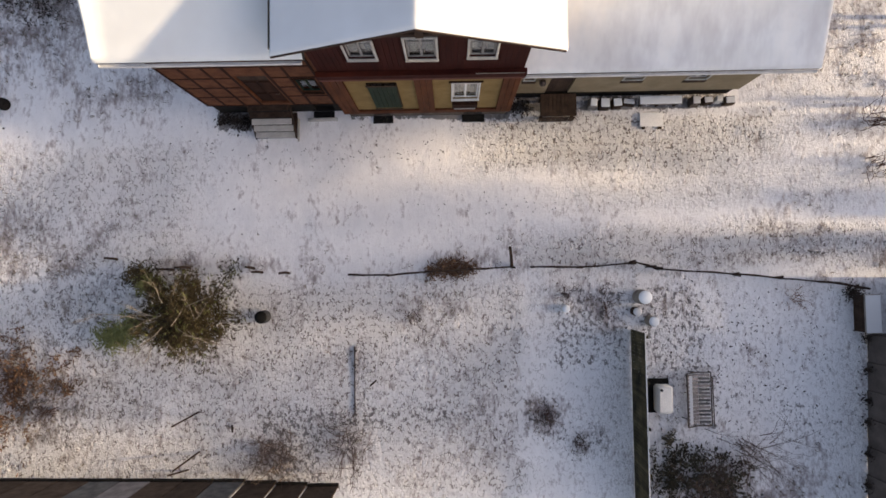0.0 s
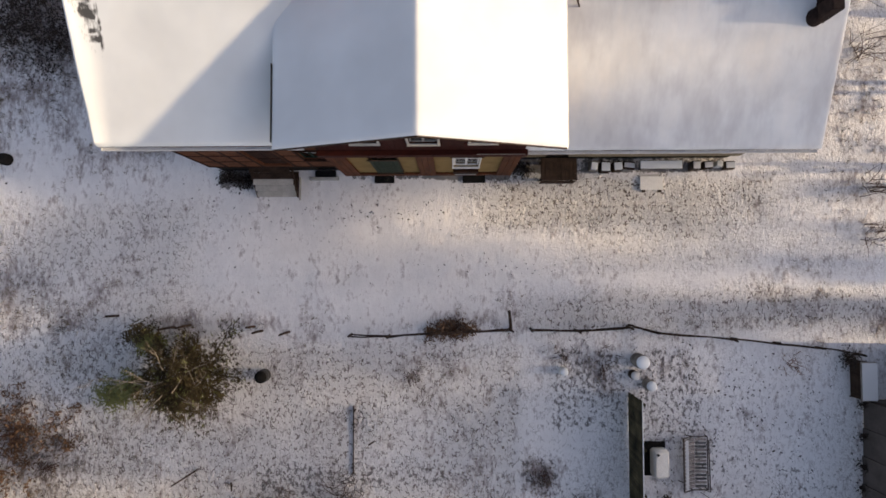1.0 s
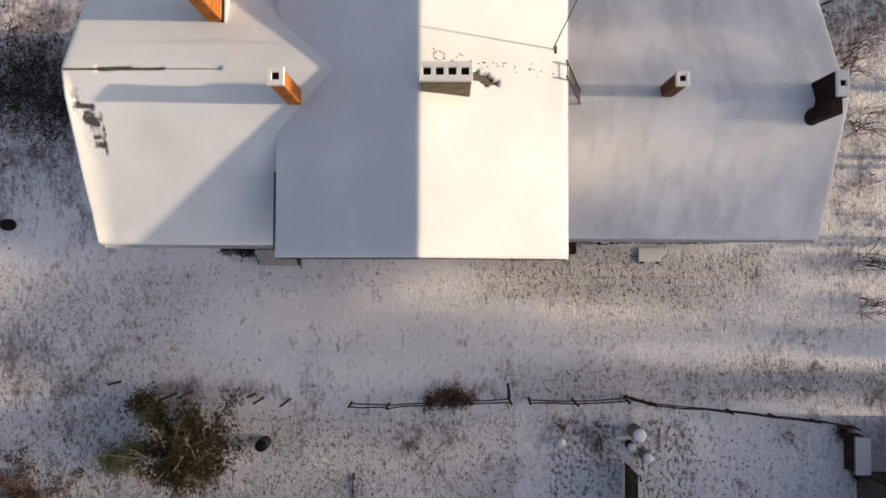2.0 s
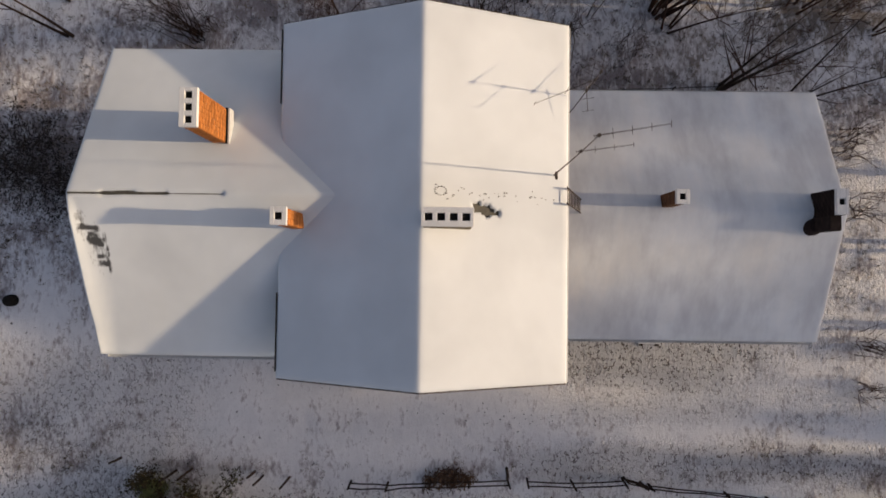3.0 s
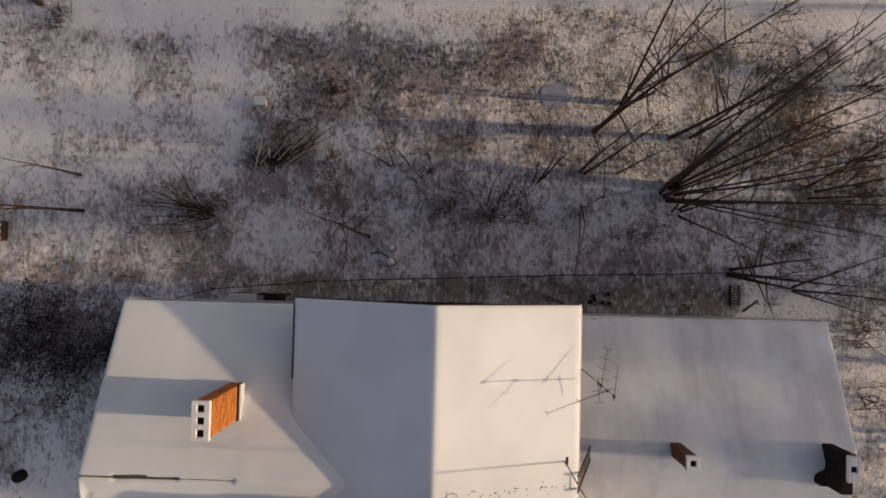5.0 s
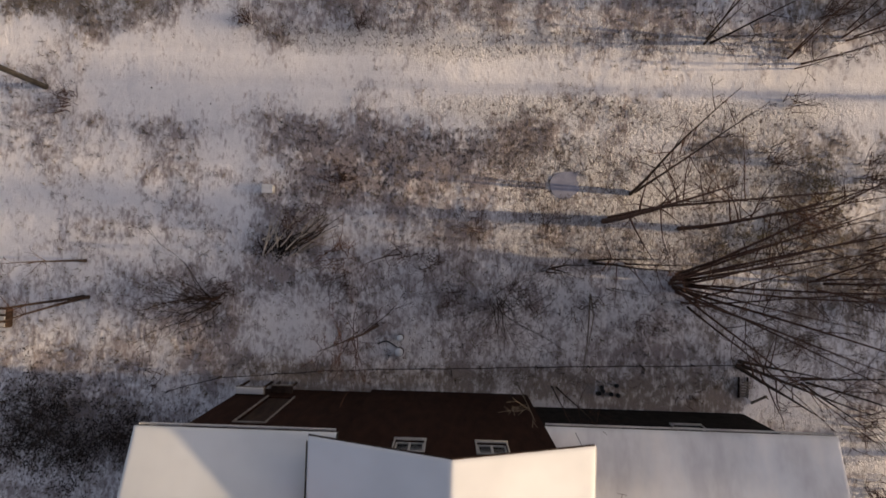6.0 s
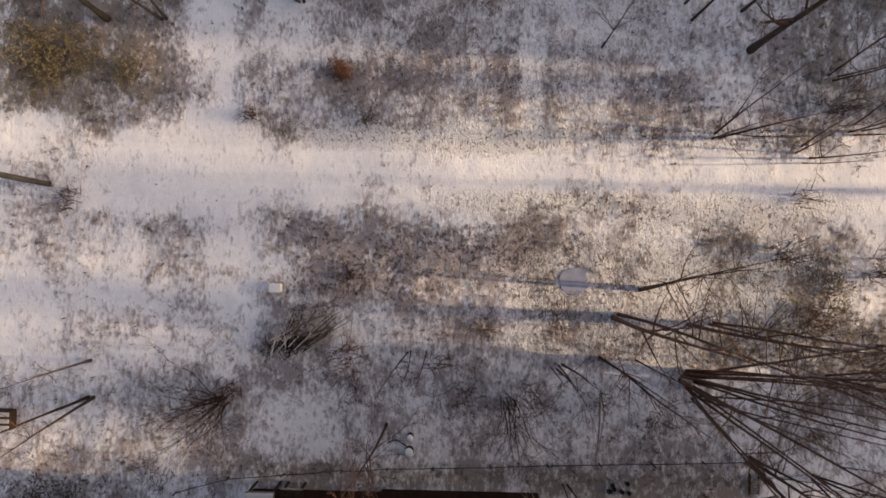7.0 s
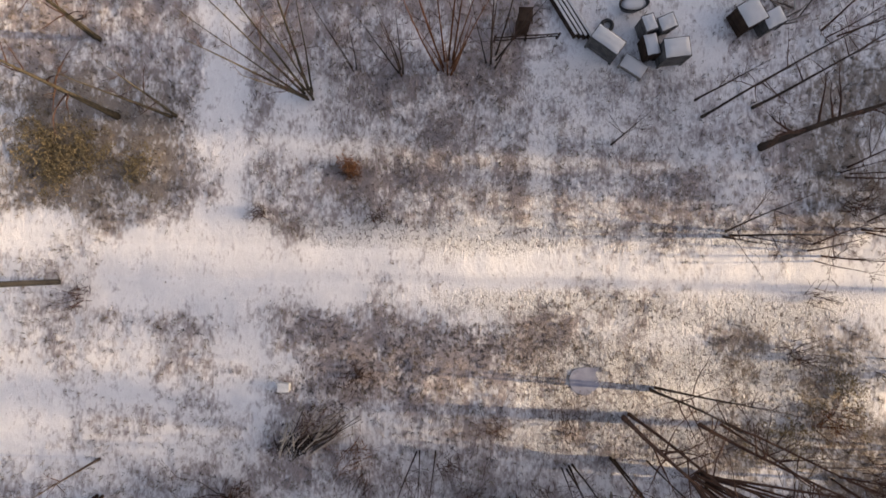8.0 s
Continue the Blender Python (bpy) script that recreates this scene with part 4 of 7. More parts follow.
for x in (-6.66, -5.15):
    o = [(4.22, 0.0), (4.22, 0.10), (5.17, 1.06), (5.17, 0.80)]
    part("stringer", Build().prism(o, "x", x, x + 0.04), DARKWOOD, stair)
part("foot_rail", Build().box(-5.10, -5.03, 4.12, 4.98, 0.0, 0.09), STEPWOOD, stair, "pale board beside the steps")

# north side of the west wing: glazed door and snowy landings
nd = part("door", Build().box(-6.72, -5.88, 12.60, 12.66, 1.26, 4.40), DARKWOOD, house, "dark balcony door in a white frame")
for x0, x1, z0, z1 in ((-6.82, -6.75, 1.2, 4.52), (-5.85, -5.78, 1.2, 4.52), (-6.75, -5.85, 4.45, 4.52)):
    part("door_frame", Build().box(x0, x1, 12.703, 12.75, z0, z1), GREYWOOD, nd)
for x0, x1, z0, m, top in ((-8.00, -6.95, 1.15, GREYWOOD, SNOW_OLD), (-6.80, -6.00, 0.85, DARKWOOD, None)):
    l = part("landing", Build().box(x0, x1, 12.74, 13.02, z0 - 0.10, z0), m, house, "narrow outside landing")
    for u in (x0 + 0.08, x1 - 0.08):
        part("leg", Build().box(u - 0.04, u + 0.04, 12.92, 13.0, 0.0, z0 - 0.10), DARKWOOD, l)
    if top:
        part("landing_snow", Build().box(x0 + 0.02, x1 - 0.02, 12.76, 13.0, z0 + 0.001, z0 + 0.07, 0.03), top, l)
    else:
        part("edge_board", Build().box(x0, x1, 13.022, 13.05, z0 - 0.1, z0 + 0.03), GREYWOOD, l)

# low wing
YE = 5.55
EW = [(6.45, 7.06, 2.08, 3.30), (8.58, 9.22, 2.02, 3.30), (3.10, 3.42, 2.20, 2.95), (4.00, 4.82, 0.80, 2.75)]
# low wing plinth: deep recess shade painted as near-black
wall("wall_south", "y", YE + 0.10, 0.25, 2.76, 10.86, 0.0, 0.82, [], SHADE_BLACK, "plinth with recess shade put into near-black colour")
wall("wall_south", "y", YE, 0.25, 2.76, 10.92, 0.82, 4.02, EW, BEIGE, "beige plastered wall")
egable = [(YE, 4.02), (12.35, 4.02), (12.35, float(east_plane(0, 12.35)) - 0.13), (8.95, EAST["ridge"] - 0.13), (YE, float(east_plane(0, YE)) - 0.13)]
wall("wall_east", "x", 10.92, -0.25, YE + 0.26, 12.09, 0.0, 4.02, [], BEIGE, "beige plastered gable", egable)
# near-black instead of beige: the north side's shade is painted in
wall("wall_north", "y", 12.35, -0.25, 2.76, 10.92, 0.0, 4.02, [(7.5, 8.5, 1.9, 3.0)], SHADE_BLACK, "north wall with shade put into its near-black colour")
for a, c, d, e in EW[:3]:
    window(a, c, d, e, YE, -1, 2 if c - a > 0.6 else 1, 0.045, PALEGREY, PALEGREY, sill=0.035)
    # dark strip on the wall below each window
    part("sill_board", Build().box(a - 0.05, c + 0.10, YE - 0.02, YE - 0.003, d - 0.36, d - 0.14), DARKWOOD, house)
window(7.5, 8.5, 1.9, 3.0, 12.35, 1, 2, 0.05, PALEGREY, PALEGREY)
ed = part("door", Build().box(4.02, 4.80, YE + 0.06, YE + 0.12, 0.80, 2.74), DARKWOOD, house, "dark plank door of the low wing")
for k in range(5):
    part("plank", Build().box(4.03 + k * 0.153, 4.03 + k * 0.153 + 0.147, YE + 0.035, YE + 0.058, 0.82, 2.72), DARKWOOD, ed)
part("wall_lamp", Build().lathe(3.72, YE - 0.10, [(0.02, 2.28), (0.10, 2.24), (0.12, 2.14), (0.09, 2.02), (0.02, 1.98)], 12), METAL, house, "round dark wall lamp")
dock = part("porch", Build().box(3.86, 5.16, 4.74, 5.52, 0.60, 0.70), DARKWOOD, house, "dark board porch in front of the plank door")
for k in range(9):
    part("plank", Build().box(3.87 + k * 0.143, 3.87 + k * 0.143 + 0.136, 4.72, 5.53, 0.703, 0.735), DARKWOOD, dock)
for x in (3.90, 5.04):
    for y in (4.80, 5.42):
        part("post", Build().box(x, x + 0.09, y, y + 0.09, 0.0, 0.60), DARKWOOD, dock)
for k in range(6):
    part("skirt_board", Build().box(3.88 + k * 0.212, 3.88 + k * 0.212 + 0.20, 4.70, 4.725, 0.02, 0.58), DARKWOOD, dock)


# chimneys: real courses of brick, a pale crown and open flues
def chimney(name, x0, x1, y0, y1, zb, zt_, flues, brick_mat, label, joint=MORTAR, crown=CROWN, lip=0.03, along="y"):
    c = thing(name, (x0 + x1) / 2, (y0 + y1) / 2, zb, label, "chimney", "chimneys on the roofs")
    part("core", Build().box(x0 + 0.012, x1 - 0.012, y0 + 0.012, y1 - 0.012, zb, zt_ - 0.07, 0.004), joint, c)
    # crown with flues through it
    us = np.linspace(y0 if along == "y" else x0, y1 if along == "y" else x1, flues + 1)
    b = Build()
    f = 0.082
    a0, a1 = (x0 - lip, x1 + lip) if along == "y" else (y0 - lip, y1 + lip)
    mid = (a0 + a1) / 2
    edges = [us[0] - lip]
    for k in range(flues):
        m = (us[k] + us[k + 1]) / 2
        edges += [m - f, m + f]
    edges.append(us[-1] + lip)

    def slab(u0, u1, w0, w1):
        if along == "y":
            b.box(w0, w1, u0, u1, zt_ - 0.10, zt_, 0.008)
        else:
            b.box(u0, u1, w0, w1, zt_ - 0.10, zt_, 0.008)

    slab(edges[0], edges[-1], a0, mid - f)
    slab(edges[0], edges[-1], mid + f, a1)
    for k in range(0, len(edges), 2):
        slab(edges[k], edges[k + 1], mid - f, mid + f)
    part("crown", b, crown, c, "pale mortar crown")
    for k in range(flues):
        m = (us[k] + us[k + 1]) / 2
        s = Build()
        if along == "y":
            s.box(mid - f, mid + f, m - f, m + f, zt_ - 0.098, zt_ - 0.066, 0.002)
        else:
            s.box(m - f, m + f, mid - f, mid + f, zt_ - 0.098, zt_ - 0.066, 0.002)
        part("flue", s, SOOT_AND_SHADE, c, "black flue opening")
    meshes = {}

    def brick(bx, by, bz, lx, ly):
        key = (round(lx, 2), round(ly, 2))
        if key not in meshes:
            meshes[key] = Build().box(-lx / 2, lx / 2, -ly / 2, ly / 2, -0.032, 0.032, 0.006).mesh("brick", brick_mat)
        ob = new("brick", meshes[key])
        ob.parent = c
        j = rng.uniform(-0.003, 0.003)
        ob.location = Vector((bx + j, by + j, bz)) - c.location
    n = int((zt_ - 0.11 - zb) / 0.077)
    for i in range(n):
        z = zt_ - 0.145 - i * 0.077
        odd = i % 2
        for face in range(4):
            lo, hi = (x0, x1) if face < 2 else (y0, y1)
            p = lo - (0.125 if odd else 0.0)
            while p < hi - 0.02:
                q = min(p + 0.25, hi)
                s0 = max(p, lo)
                if q - s0 > 0.05:
                    m, l = (s0 + q) / 2, q - s0 - 0.010
                    if face == 0:
                        brick(m, y0 + 0.004, z, l, 0.03)
                    elif face == 1:
                        brick(m, y1 - 0.004, z, l, 0.03)
                    elif face == 2:
                        brick(x0 + 0.004, m, z, 0.03, l)
                    else:
                        brick(x1 - 0.004, m, z, 0.03, l)
                p += 0.25
    return c


chimney("chimney", -5.44, -5.09, 10.28, 11.10, 7.15, 9.34, 3, BRICK, "tall orange brick chimney with three flues")
chimney("chimney", -3.36, -3.05, 8.14, 8.48, 7.60, 9.42, 1, BRICK, "slim orange brick chimney with one flue")
chimney("chimney", -0.06, 1.00, 8.13, 8.48, 8.30, 9.74, 4, BRICK_OLIVE, "long brown brick chimney with four flues", along="x")
chimney("chimney", 6.50, 6.80, 9.02, 9.36, 5.20, 6.64, 1, BRICK_DARK, "small brown brick chimney with one flue")
for (x0, x1, y0, y1, z) in ((-5.10, -5.00, 10.24, 11.14, 7.75), ):
    part("flashing", Build().box(x0 + 0.045, x1, y0, y1, z - 0.35, z - 0.10, 0.01), WHITE, house, "pale flashing at the chimney foot")
    part("collar", Build().box(x0 + 0.002, x0 + 0.040, y0, y1, z - 0.35, z - 0.06, 0.006), SOOT_AND_SHADE, house, "dark sealing strip at the chimney foot")

# the sooty stack of the low wing: a broad shaft, a shoulder and a narrow flue block
stack = chimney("chimney", 10.76, 11.06, 8.78, 9.46, 4.9, 6.50, 1, SOOTY, "sooty black chimney with a pale flue block", joint=SOOT_AND_SHADE, lip=0.01)
part("shoulder", Build().box(10.72, 11.06, 8.36, 8.77, 5.0, 6.25, 0.03), SOOTY, stack, "lower black shoulder of the stack")
part("foot", Build().lathe(10.78, 8.52, [(0.26, 5.1), (0.25, 5.45), (0.18, 5.62), (0.02, 5.66)], 14), SOOTY, stack)


# ---------------------------------------------------------------- on the roof
r_ = random.Random(31)
crumbs = Build()
for k in range(46):
    x, y = r_.uniform(0.15, 3.3), r_.gauss(8.96, 0.09)
    if k < 14:
        a = k * 0.48
        x, y = 0.30 + 0.13 * math.cos(a), 8.98 + 0.10 * math.sin(a)
    z, w, l = float(main_plane(x, y)) + 0.075, r_.uniform(0.010, 0.022), r_.uniform(0.02, 0.045)
    crumbs.add([(x - l, y, z), (x, y - w, z), (x + l, y, z), (x, y + w, z), (x, y, z + 0.05)], [(0, 1, 4), (1, 2, 4), (2, 3, 4), (3, 0, 4)])
single("roof_litter", crumbs, DARKWOOD, "dark crumbs and prints in the roof's snow", "litter", kind="stuff")


def aerial(x, y, z0, z1, booms, label):
    """A mast with television aerials: each boom runs from the mast at one height to an end, with short rods across it."""
    a = thing("television_aerial", x, y, z0, label, "aerial", "aerials on the roof")
    part("mast", Build().tube([(x, y, z0 - 0.1), (x + 0.015, y, (z0 + z1) / 2), (x, y, z1)], [0.017, 0.013, 0.008], 8), METAL, a)
    part("mast_foot", Build().box(x - 0.10, x + 0.10, y - 0.10, y + 0.10, z0 - 0.04, z0 + 0.03), METAL, a)
    for z, end, rods, span, tall in booms:
        p, q = Vector((x, y, z)), Vector(end)
        d = (q - p).normalized()
        n = Vector((-d.y, d.x, 0)).normalized()
        p = p - d * 0.10
        bm_ = part("boom", Build().tube([p, q], [0.011, 0.006], 6), METAL, a)
        part("clamp", Build().box(x - 0.03, x + 0.03, y - 0.03, y + 0.03, z - 0.04, z + 0.04), METAL, bm_)
        for k in range(rods):
            c = p.lerp(q, (k + 1.0) / rods)
            w = span * (1 - 0.40 * k / rods)
            u = n * w * (1 - tall) + Vector((0, 0, w * tall))
            part("rod", Build().tube([c - u, c + u], [0.006, 0.006], 5), METAL, bm_)
    return a


aerial(3.05, 9.53, 7.70, 12.02, [(12.0, (4.27, 9.74, 12.0), 4, 0.11, 0.3), (10.65, (4.05, 9.66, 10.7), 3, 0.08, 0.3)], "thin metal television aerial on a tall mast")
aerial(3.75, 11.52, 4.66, 9.50, [(8.88, (2.40, 10.97, 8.86), 2, 0.24, 1.0), (9.42, (3.95, 12.08, 9.00), 3, 0.16, 0.4), (8.35, (4.00, 12.32, 7.92), 4, 0.26, 0.25), (8.10, (3.80, 11.05, 8.02), 2, 0.20, 0.2)],
       "dark metal television aerial beside the roof edge")


def ladder(p, q, width, rungs, label, material):
    p, q = Vector(p), Vector(q)
    l = thing("ladder", p.x, p.y, p.z, label, "ladder")
    s = Vector((0, width / 2, 0))
    for o in (s, -s):
        part("rail", Build().tube([p + o, q + o], [0.024, 0.024], 6), material, l)
    for k in range(rungs):
        c = p.lerp(q, (k + 0.6) / rungs)
        part("rung", Build().tube([c - s, c + s], [0.014, 0.014], 6), material, l)
    return l


ladder((4.22, 9.02, 5.50), (3.36, 9.02, 7.85), 0.38, 9, "dark ladder leaning from the low roof to the tall roof's edge", METAL)

# ---------------------------------------------------------------- trees and shrubs


def gz(x, y):
    return float(ground_height(np.array([x]), np.array([y]))[0])


def limb(b, r, start, direction, length, radius, levels, sides, droop=0.0, spread=0.6, twigs=5, segs=5, bend=0.10, fine=0.0045):
    """A crooked tapered limb with smaller ones along it."""
    p, d = Vector(start), Vector(direction).normalized()
    pts, rad = [p.copy()], [radius]
    for i in range(segs):
        d = (d + Vector((r.gauss(0, bend), r.gauss(0, bend), r.gauss(0, bend) + droop))).normalized()
        p = p + d * (length / segs)
        pts.append(p.copy())
        rad.append(max(radius * (1 - 0.85 * (i + 1) / segs), fine))
    b.tube(pts, rad, sides, False)
    if levels <= 0:
        return
    for k in range(twigs):
        f = r.uniform(0.25, 0.98) * segs
        i = min(int(f), segs - 1)
        q = pts[i].lerp(pts[i + 1], f - i)
        base = (pts[i + 1] - pts[i]).normalized()
        side = base.cross(Vector((r.gauss(0, 1), r.gauss(0, 1), r.gauss(0, 1)))).normalized()
        nd = (base * (1 - spread * 0.6) + side * spread + Vector((0, 0, 0.15))).normalized()
        limb(b, r, q, nd, length * r.uniform(0.28, 0.5) * (1.15 - 0.5 * f / segs), max(rad[i] * 0.5, 0.006), levels - 1, max(3, sides - 2), droop, spread, max(twigs - 1, 3), max(segs - 1, 3), bend * 1.3, fine)


def bare_tree(x, y, h, stems, splay, seed, label, radius=0.06, levels=2, twigs=5, bark=None, twig=None, first=0.3, spread=0.55, name="tree", category="tree", group="bare trees", reach=0.34, lean=(0, 0), ring=0.12, even=False, more=1.0, fine=0.0045, sway=0.013):
    """A leafless tree: one or several tapered stems, limbs and twigs."""
    r = random.Random(seed)
    t = thing(name, x, y, gz(x, y), label, category, group)
    crown = Build()
    for s in range(stems):
        a = 2 * math.pi * (s + r.uniform(-0.3, 0.3)) / max(stems, 1)
        off = ring * r.uniform(0.4, 1.2) if stems > 1 else 0
        tilt = splay * r.uniform(0.35, 1.0)
        d = Vector((math.cos(a) * tilt + lean[0], math.sin(a) * tilt + lean[1], 1)).normalized()
        p = Vector((x + math.cos(a) * off, y + math.sin(a) * off, gz(x, y) - 0.05))
        hh, rr = h * (r.uniform(0.95, 1.0) if even else r.uniform(0.72, 1.0)), radius * r.uniform(0.7, 1.1)
        pts, rad, n = [p.copy()], [rr * 1.25], 9
        for i in range(n):
            d = (d + Vector((r.gauss(0, sway), r.gauss(0, sway), 0.008))).normalized()
            p = p + d * (hh / n)
            pts.append(p.copy())
            rad.append(max(rr * (1 - 0.88 * (i + 1) / n), 0.008))
        part("trunk", Build().tube(pts, rad, 7), bark or BARK, t, smooth=True)
        for k in range(max(4, int(more * h * 1.5 / max(1, stems ** 0.45)))):
            f = r.uniform(first, 0.97) * n
            i = min(int(f), n - 1)
            q = pts[i].lerp(pts[i + 1], f - i)
            b2 = r.uniform(0, 2 * math.pi)
            up = r.uniform(0.35, 0.9)
            nd = Vector((math.cos(b2), math.sin(b2), up)).normalized()
            limb(crown, r, q, nd, hh * reach * r.uniform(0.6, 1.1) * (1.25 - f / n), max(rad[i] * 0.55, 0.008), levels - 1, 4, 0.01, spread, twigs, fine=fine)
    part("crown", crown, twig or TWIG, t)
    return t


def shrub(x, y, h, w, stems, seed, label, twig=None, levels=1, twigs=4, category="shrub", group="bare shrubs", lean=(0, 0), radius=0.016, bend=0.15, loose=1.0):
    """Many thin stems fanning from one foot."""
    r = random.Random(seed)
    t = thing("shrub", x, y, gz(x, y), label, category, group)
    low = Build()
    for s in range(stems):
        a, k = r.uniform(0, 2 * math.pi), r.uniform(0.15, 1.0)
        d = Vector((math.cos(a) * k * w / h + lean[0], math.sin(a) * k * w / h + lean[1], 1)).normalized()
        p = Vector((x + r.gauss(0, 0.06 + 0.22 * w * loose), y + r.gauss(0, 0.06 + 0.22 * w * loose), gz(x, y) - 0.03))
        b = Build() if h >= 1.2 else low
        limb(b, r, p, d, h * r.uniform(0.6, 1.1), radius, levels, 4, 0.0, 0.6, twigs, 5, bend)
        if h >= 1.2:
            part("stem", b, twig or TWIG, t)
    if h < 1.2:
        tagged(part("framework", low, twig or TWIG, t), "", "", "", "stuff")
    return t


def leafy_shrub(x, y, h, w, leaves, seed, label, material, name="shrub", category="shrub", group="leafy shrubs", size=0.09):
    """Stems with many small ragged leaves."""
    r = random.Random(seed)
    t = thing(name, x, y, gz(x, y), label, category, group)
    b, l = Build(), Build()
    for s in range(14):
        a = r.uniform(0, 2 * math.pi)
        d = Vector((math.cos(a) * w / h * 0.8, math.sin(a) * w / h * 0.8, 1)).normalized()
        limb(b, r, (x + r.gauss(0, w * 0.25), y + r.gauss(0, w * 0.25), gz(x, y) - 0.03), d, h * r.uniform(0.6, 1.0), 0.018, 1, 4, 0, 0.6, 4)
    hubs = [(x + r.gauss(0, w * 0.45), y + r.gauss(0, w * 0.45), r.uniform(0.15, 0.9) * h) for _ in range(int(leaves / 18))]
    for k in range(leaves):
        hx, hy, hz = r.choice(hubs)
        p = Vector((hx + r.gauss(0, 0.13), hy + r.gauss(0, 0.13), max(0.03, hz + r.gauss(0, 0.12))))
        u = Vector((r.gauss(0, 1), r.gauss(0, 1), r.gauss(0, 0.6))).normalized() * size * r.uniform(0.6, 1.5)
        v = u.cross(Vector((r.gauss(0, 1), r.gauss(0, 1), 1))).normalized() * size * r.uniform(0.2, 0.5)
        l.add([tuple(p - u), tuple(p + v), tuple(p + u), tuple(p - v)], [(0, 1, 2, 3)])
    tagged(part("framework", b, BARK, t), "", "", "", "stuff")
    tagged(part("foliage", l, material, t), "", "", "", "stuff")
    return t


def conifer(x, y, h, w, sprays, seed, label):
    """A low broad pine: short trunk, spreading limbs, sprays of needles, some bare pale limbs."""
    r = random.Random(seed)
    t = thing("pine_tree", x, y, gz(x, y), label, "pine tree")
    tr = [(x, y, gz(x, y) - 0.05), (x + 0.05, y + 0.03, h * 0.4), (x - 0.05, y + 0.1, h * 0.8), (x, y + 0.1, h)]
    part("trunk", Build().tube(tr, [0.13, 0.10, 0.06, 0.02], 8), BARK, t)
    b, n, n2 = Build(), Build(), Build()
    for k in range(34):
        a = 2 * math.pi * k / 34 * 5.3
        f = 0.15 + 0.8 * k / 34
        reach = w * r.uniform(0.65, 1.12) * (1.12 - 0.75 * f)
        z = h * f
        pts = [Vector((x, y, z))]
        d = Vector((math.cos(a), math.sin(a), 0.12))
        for i in range(5):
            d = (d + Vector((r.gauss(0, 0.10), r.gauss(0, 0.10), r.gauss(0, 0.06)))).normalized()
            pts.append(pts[-1] + d * reach / 5)
        b.tube(pts, [0.035, 0.03, 0.024, 0.018, 0.012, 0.006], 4, False)
        for s in range(int(sprays / 34)):
            f2 = r.uniform(0.30, 1.0) * 5
            i = min(int(f2), 4)
            q = pts[i].lerp(pts[i + 1], f2 - i) + Vector((r.gauss(0, 0.20), r.gauss(0, 0.20), r.gauss(0, 0.10)))
            axis = (d + Vector((r.gauss(0, 0.6), r.gauss(0, 0.6), r.uniform(0, 0.9)))).normalized()
            target = n2 if r.random() < 0.09 else n
            for q2 in range(7):
                u = (axis + Vector((r.gauss(0, 0.45), r.gauss(0, 0.45), r.gauss(0, 0.45)))).normalized()
                s2 = u.cross(Vector((r.gauss(0, 1), r.gauss(0, 1), r.gauss(0, 1)))).normalized() * 0.013
                l = r.uniform(0.10, 0.22)
                target.add([tuple(q - s2), tuple(q + s2), tuple(q + u * l)], [(0, 1, 2)])
    part("framework", b, BARK, t)
    part("foliage", n, NEEDLE, t, "dark green needles")
    part("foliage", n2, NEEDLE_PALE, t, "yellow-green needles")
    c = Build()
    for k in range(17):
        a, off = r.uniform(0, 2 * math.pi), r.uniform(0.25, 1.0) * w * 0.75
        turn = a + r.gauss(0, 0.7)
        limb(c, r, (x + math.cos(a) * off * 0.5, y + math.sin(a) * off * 0.5, h * r.uniform(0.80, 1.08)), (math.cos(turn), math.sin(turn), 0.02), r.uniform(0.8, 1.5), 0.016, 1, 4, 0.0, 0.5, 4, bend=0.16)
    for a, l in ((2.95, 2.2), (1.62, 1.3), (4.35, 1.5)):
        limb(c, r, (x - 0.55, y - 0.1, h * 0.85), (math.cos(a), math.sin(a), 0.0), l, 0.022, 2, 5, 0.0, 0.5, 4, bend=0.14)
    part("deadwood", c, BARK_PALE, t, "pale leafless limbs")
    return t


ORANGELEAF = surface("rusty_orange_leaves", (0.20, 0.085, 0.04), (0.36, 0.18, 0.10), 2, 40, 0.9)
OLIVELEAF = surface("olive_brown_dead_leaves", (0.045, 0.038, 0.026), (0.11, 0.095, 0.066), 2, 40, 0.9)
DRYBROWN = surface("dry_brown_growth", (0.15, 0.118, 0.068), (0.29, 0.23, 0.135), 1.5, 40, 0.95)
conifer(-8.55, -2.30, 2.9, 2.1, 4300, 3, "low spreading pine with dark needles and pale bare limbs")
# a pale drooping branch of the pine's far side
leafy_shrub(-11.1, -2.75, 0.9, 0.42, 1000, 19, "low yellow-green juniper branch beside the pine", NEEDLE_PALE, size=0.07)
leafy_shrub(-10.3, -1.15, 1.3, 0.3, 1200, 20, "small yellow-green juniper at the pine's side", NEEDLE_PALE, size=0.06)
leafy_shrub(-11.8, -3.0, 0.8, 0.5, 1100, 17, "low yellow-green juniper beside the pine", NEEDLE_PALE, size=0.07)
leafy_shrub(-10.7, -0.9, 1.2, 0.45, 900, 18, "small dark green juniper at the garden's edge", NEEDLE, size=0.07)

# behind the house
bare_tree(8.38, 17.20, 13.0, 14, 0.30, 21, "clump of tall slender brown willow stems", 0.058, 2, 5, bark=TWIG, first=0.35, spread=0.5, group="bare trees behind the house", reach=0.18, more=1.0, ring=0.3, lean=(0.10, 0.05))
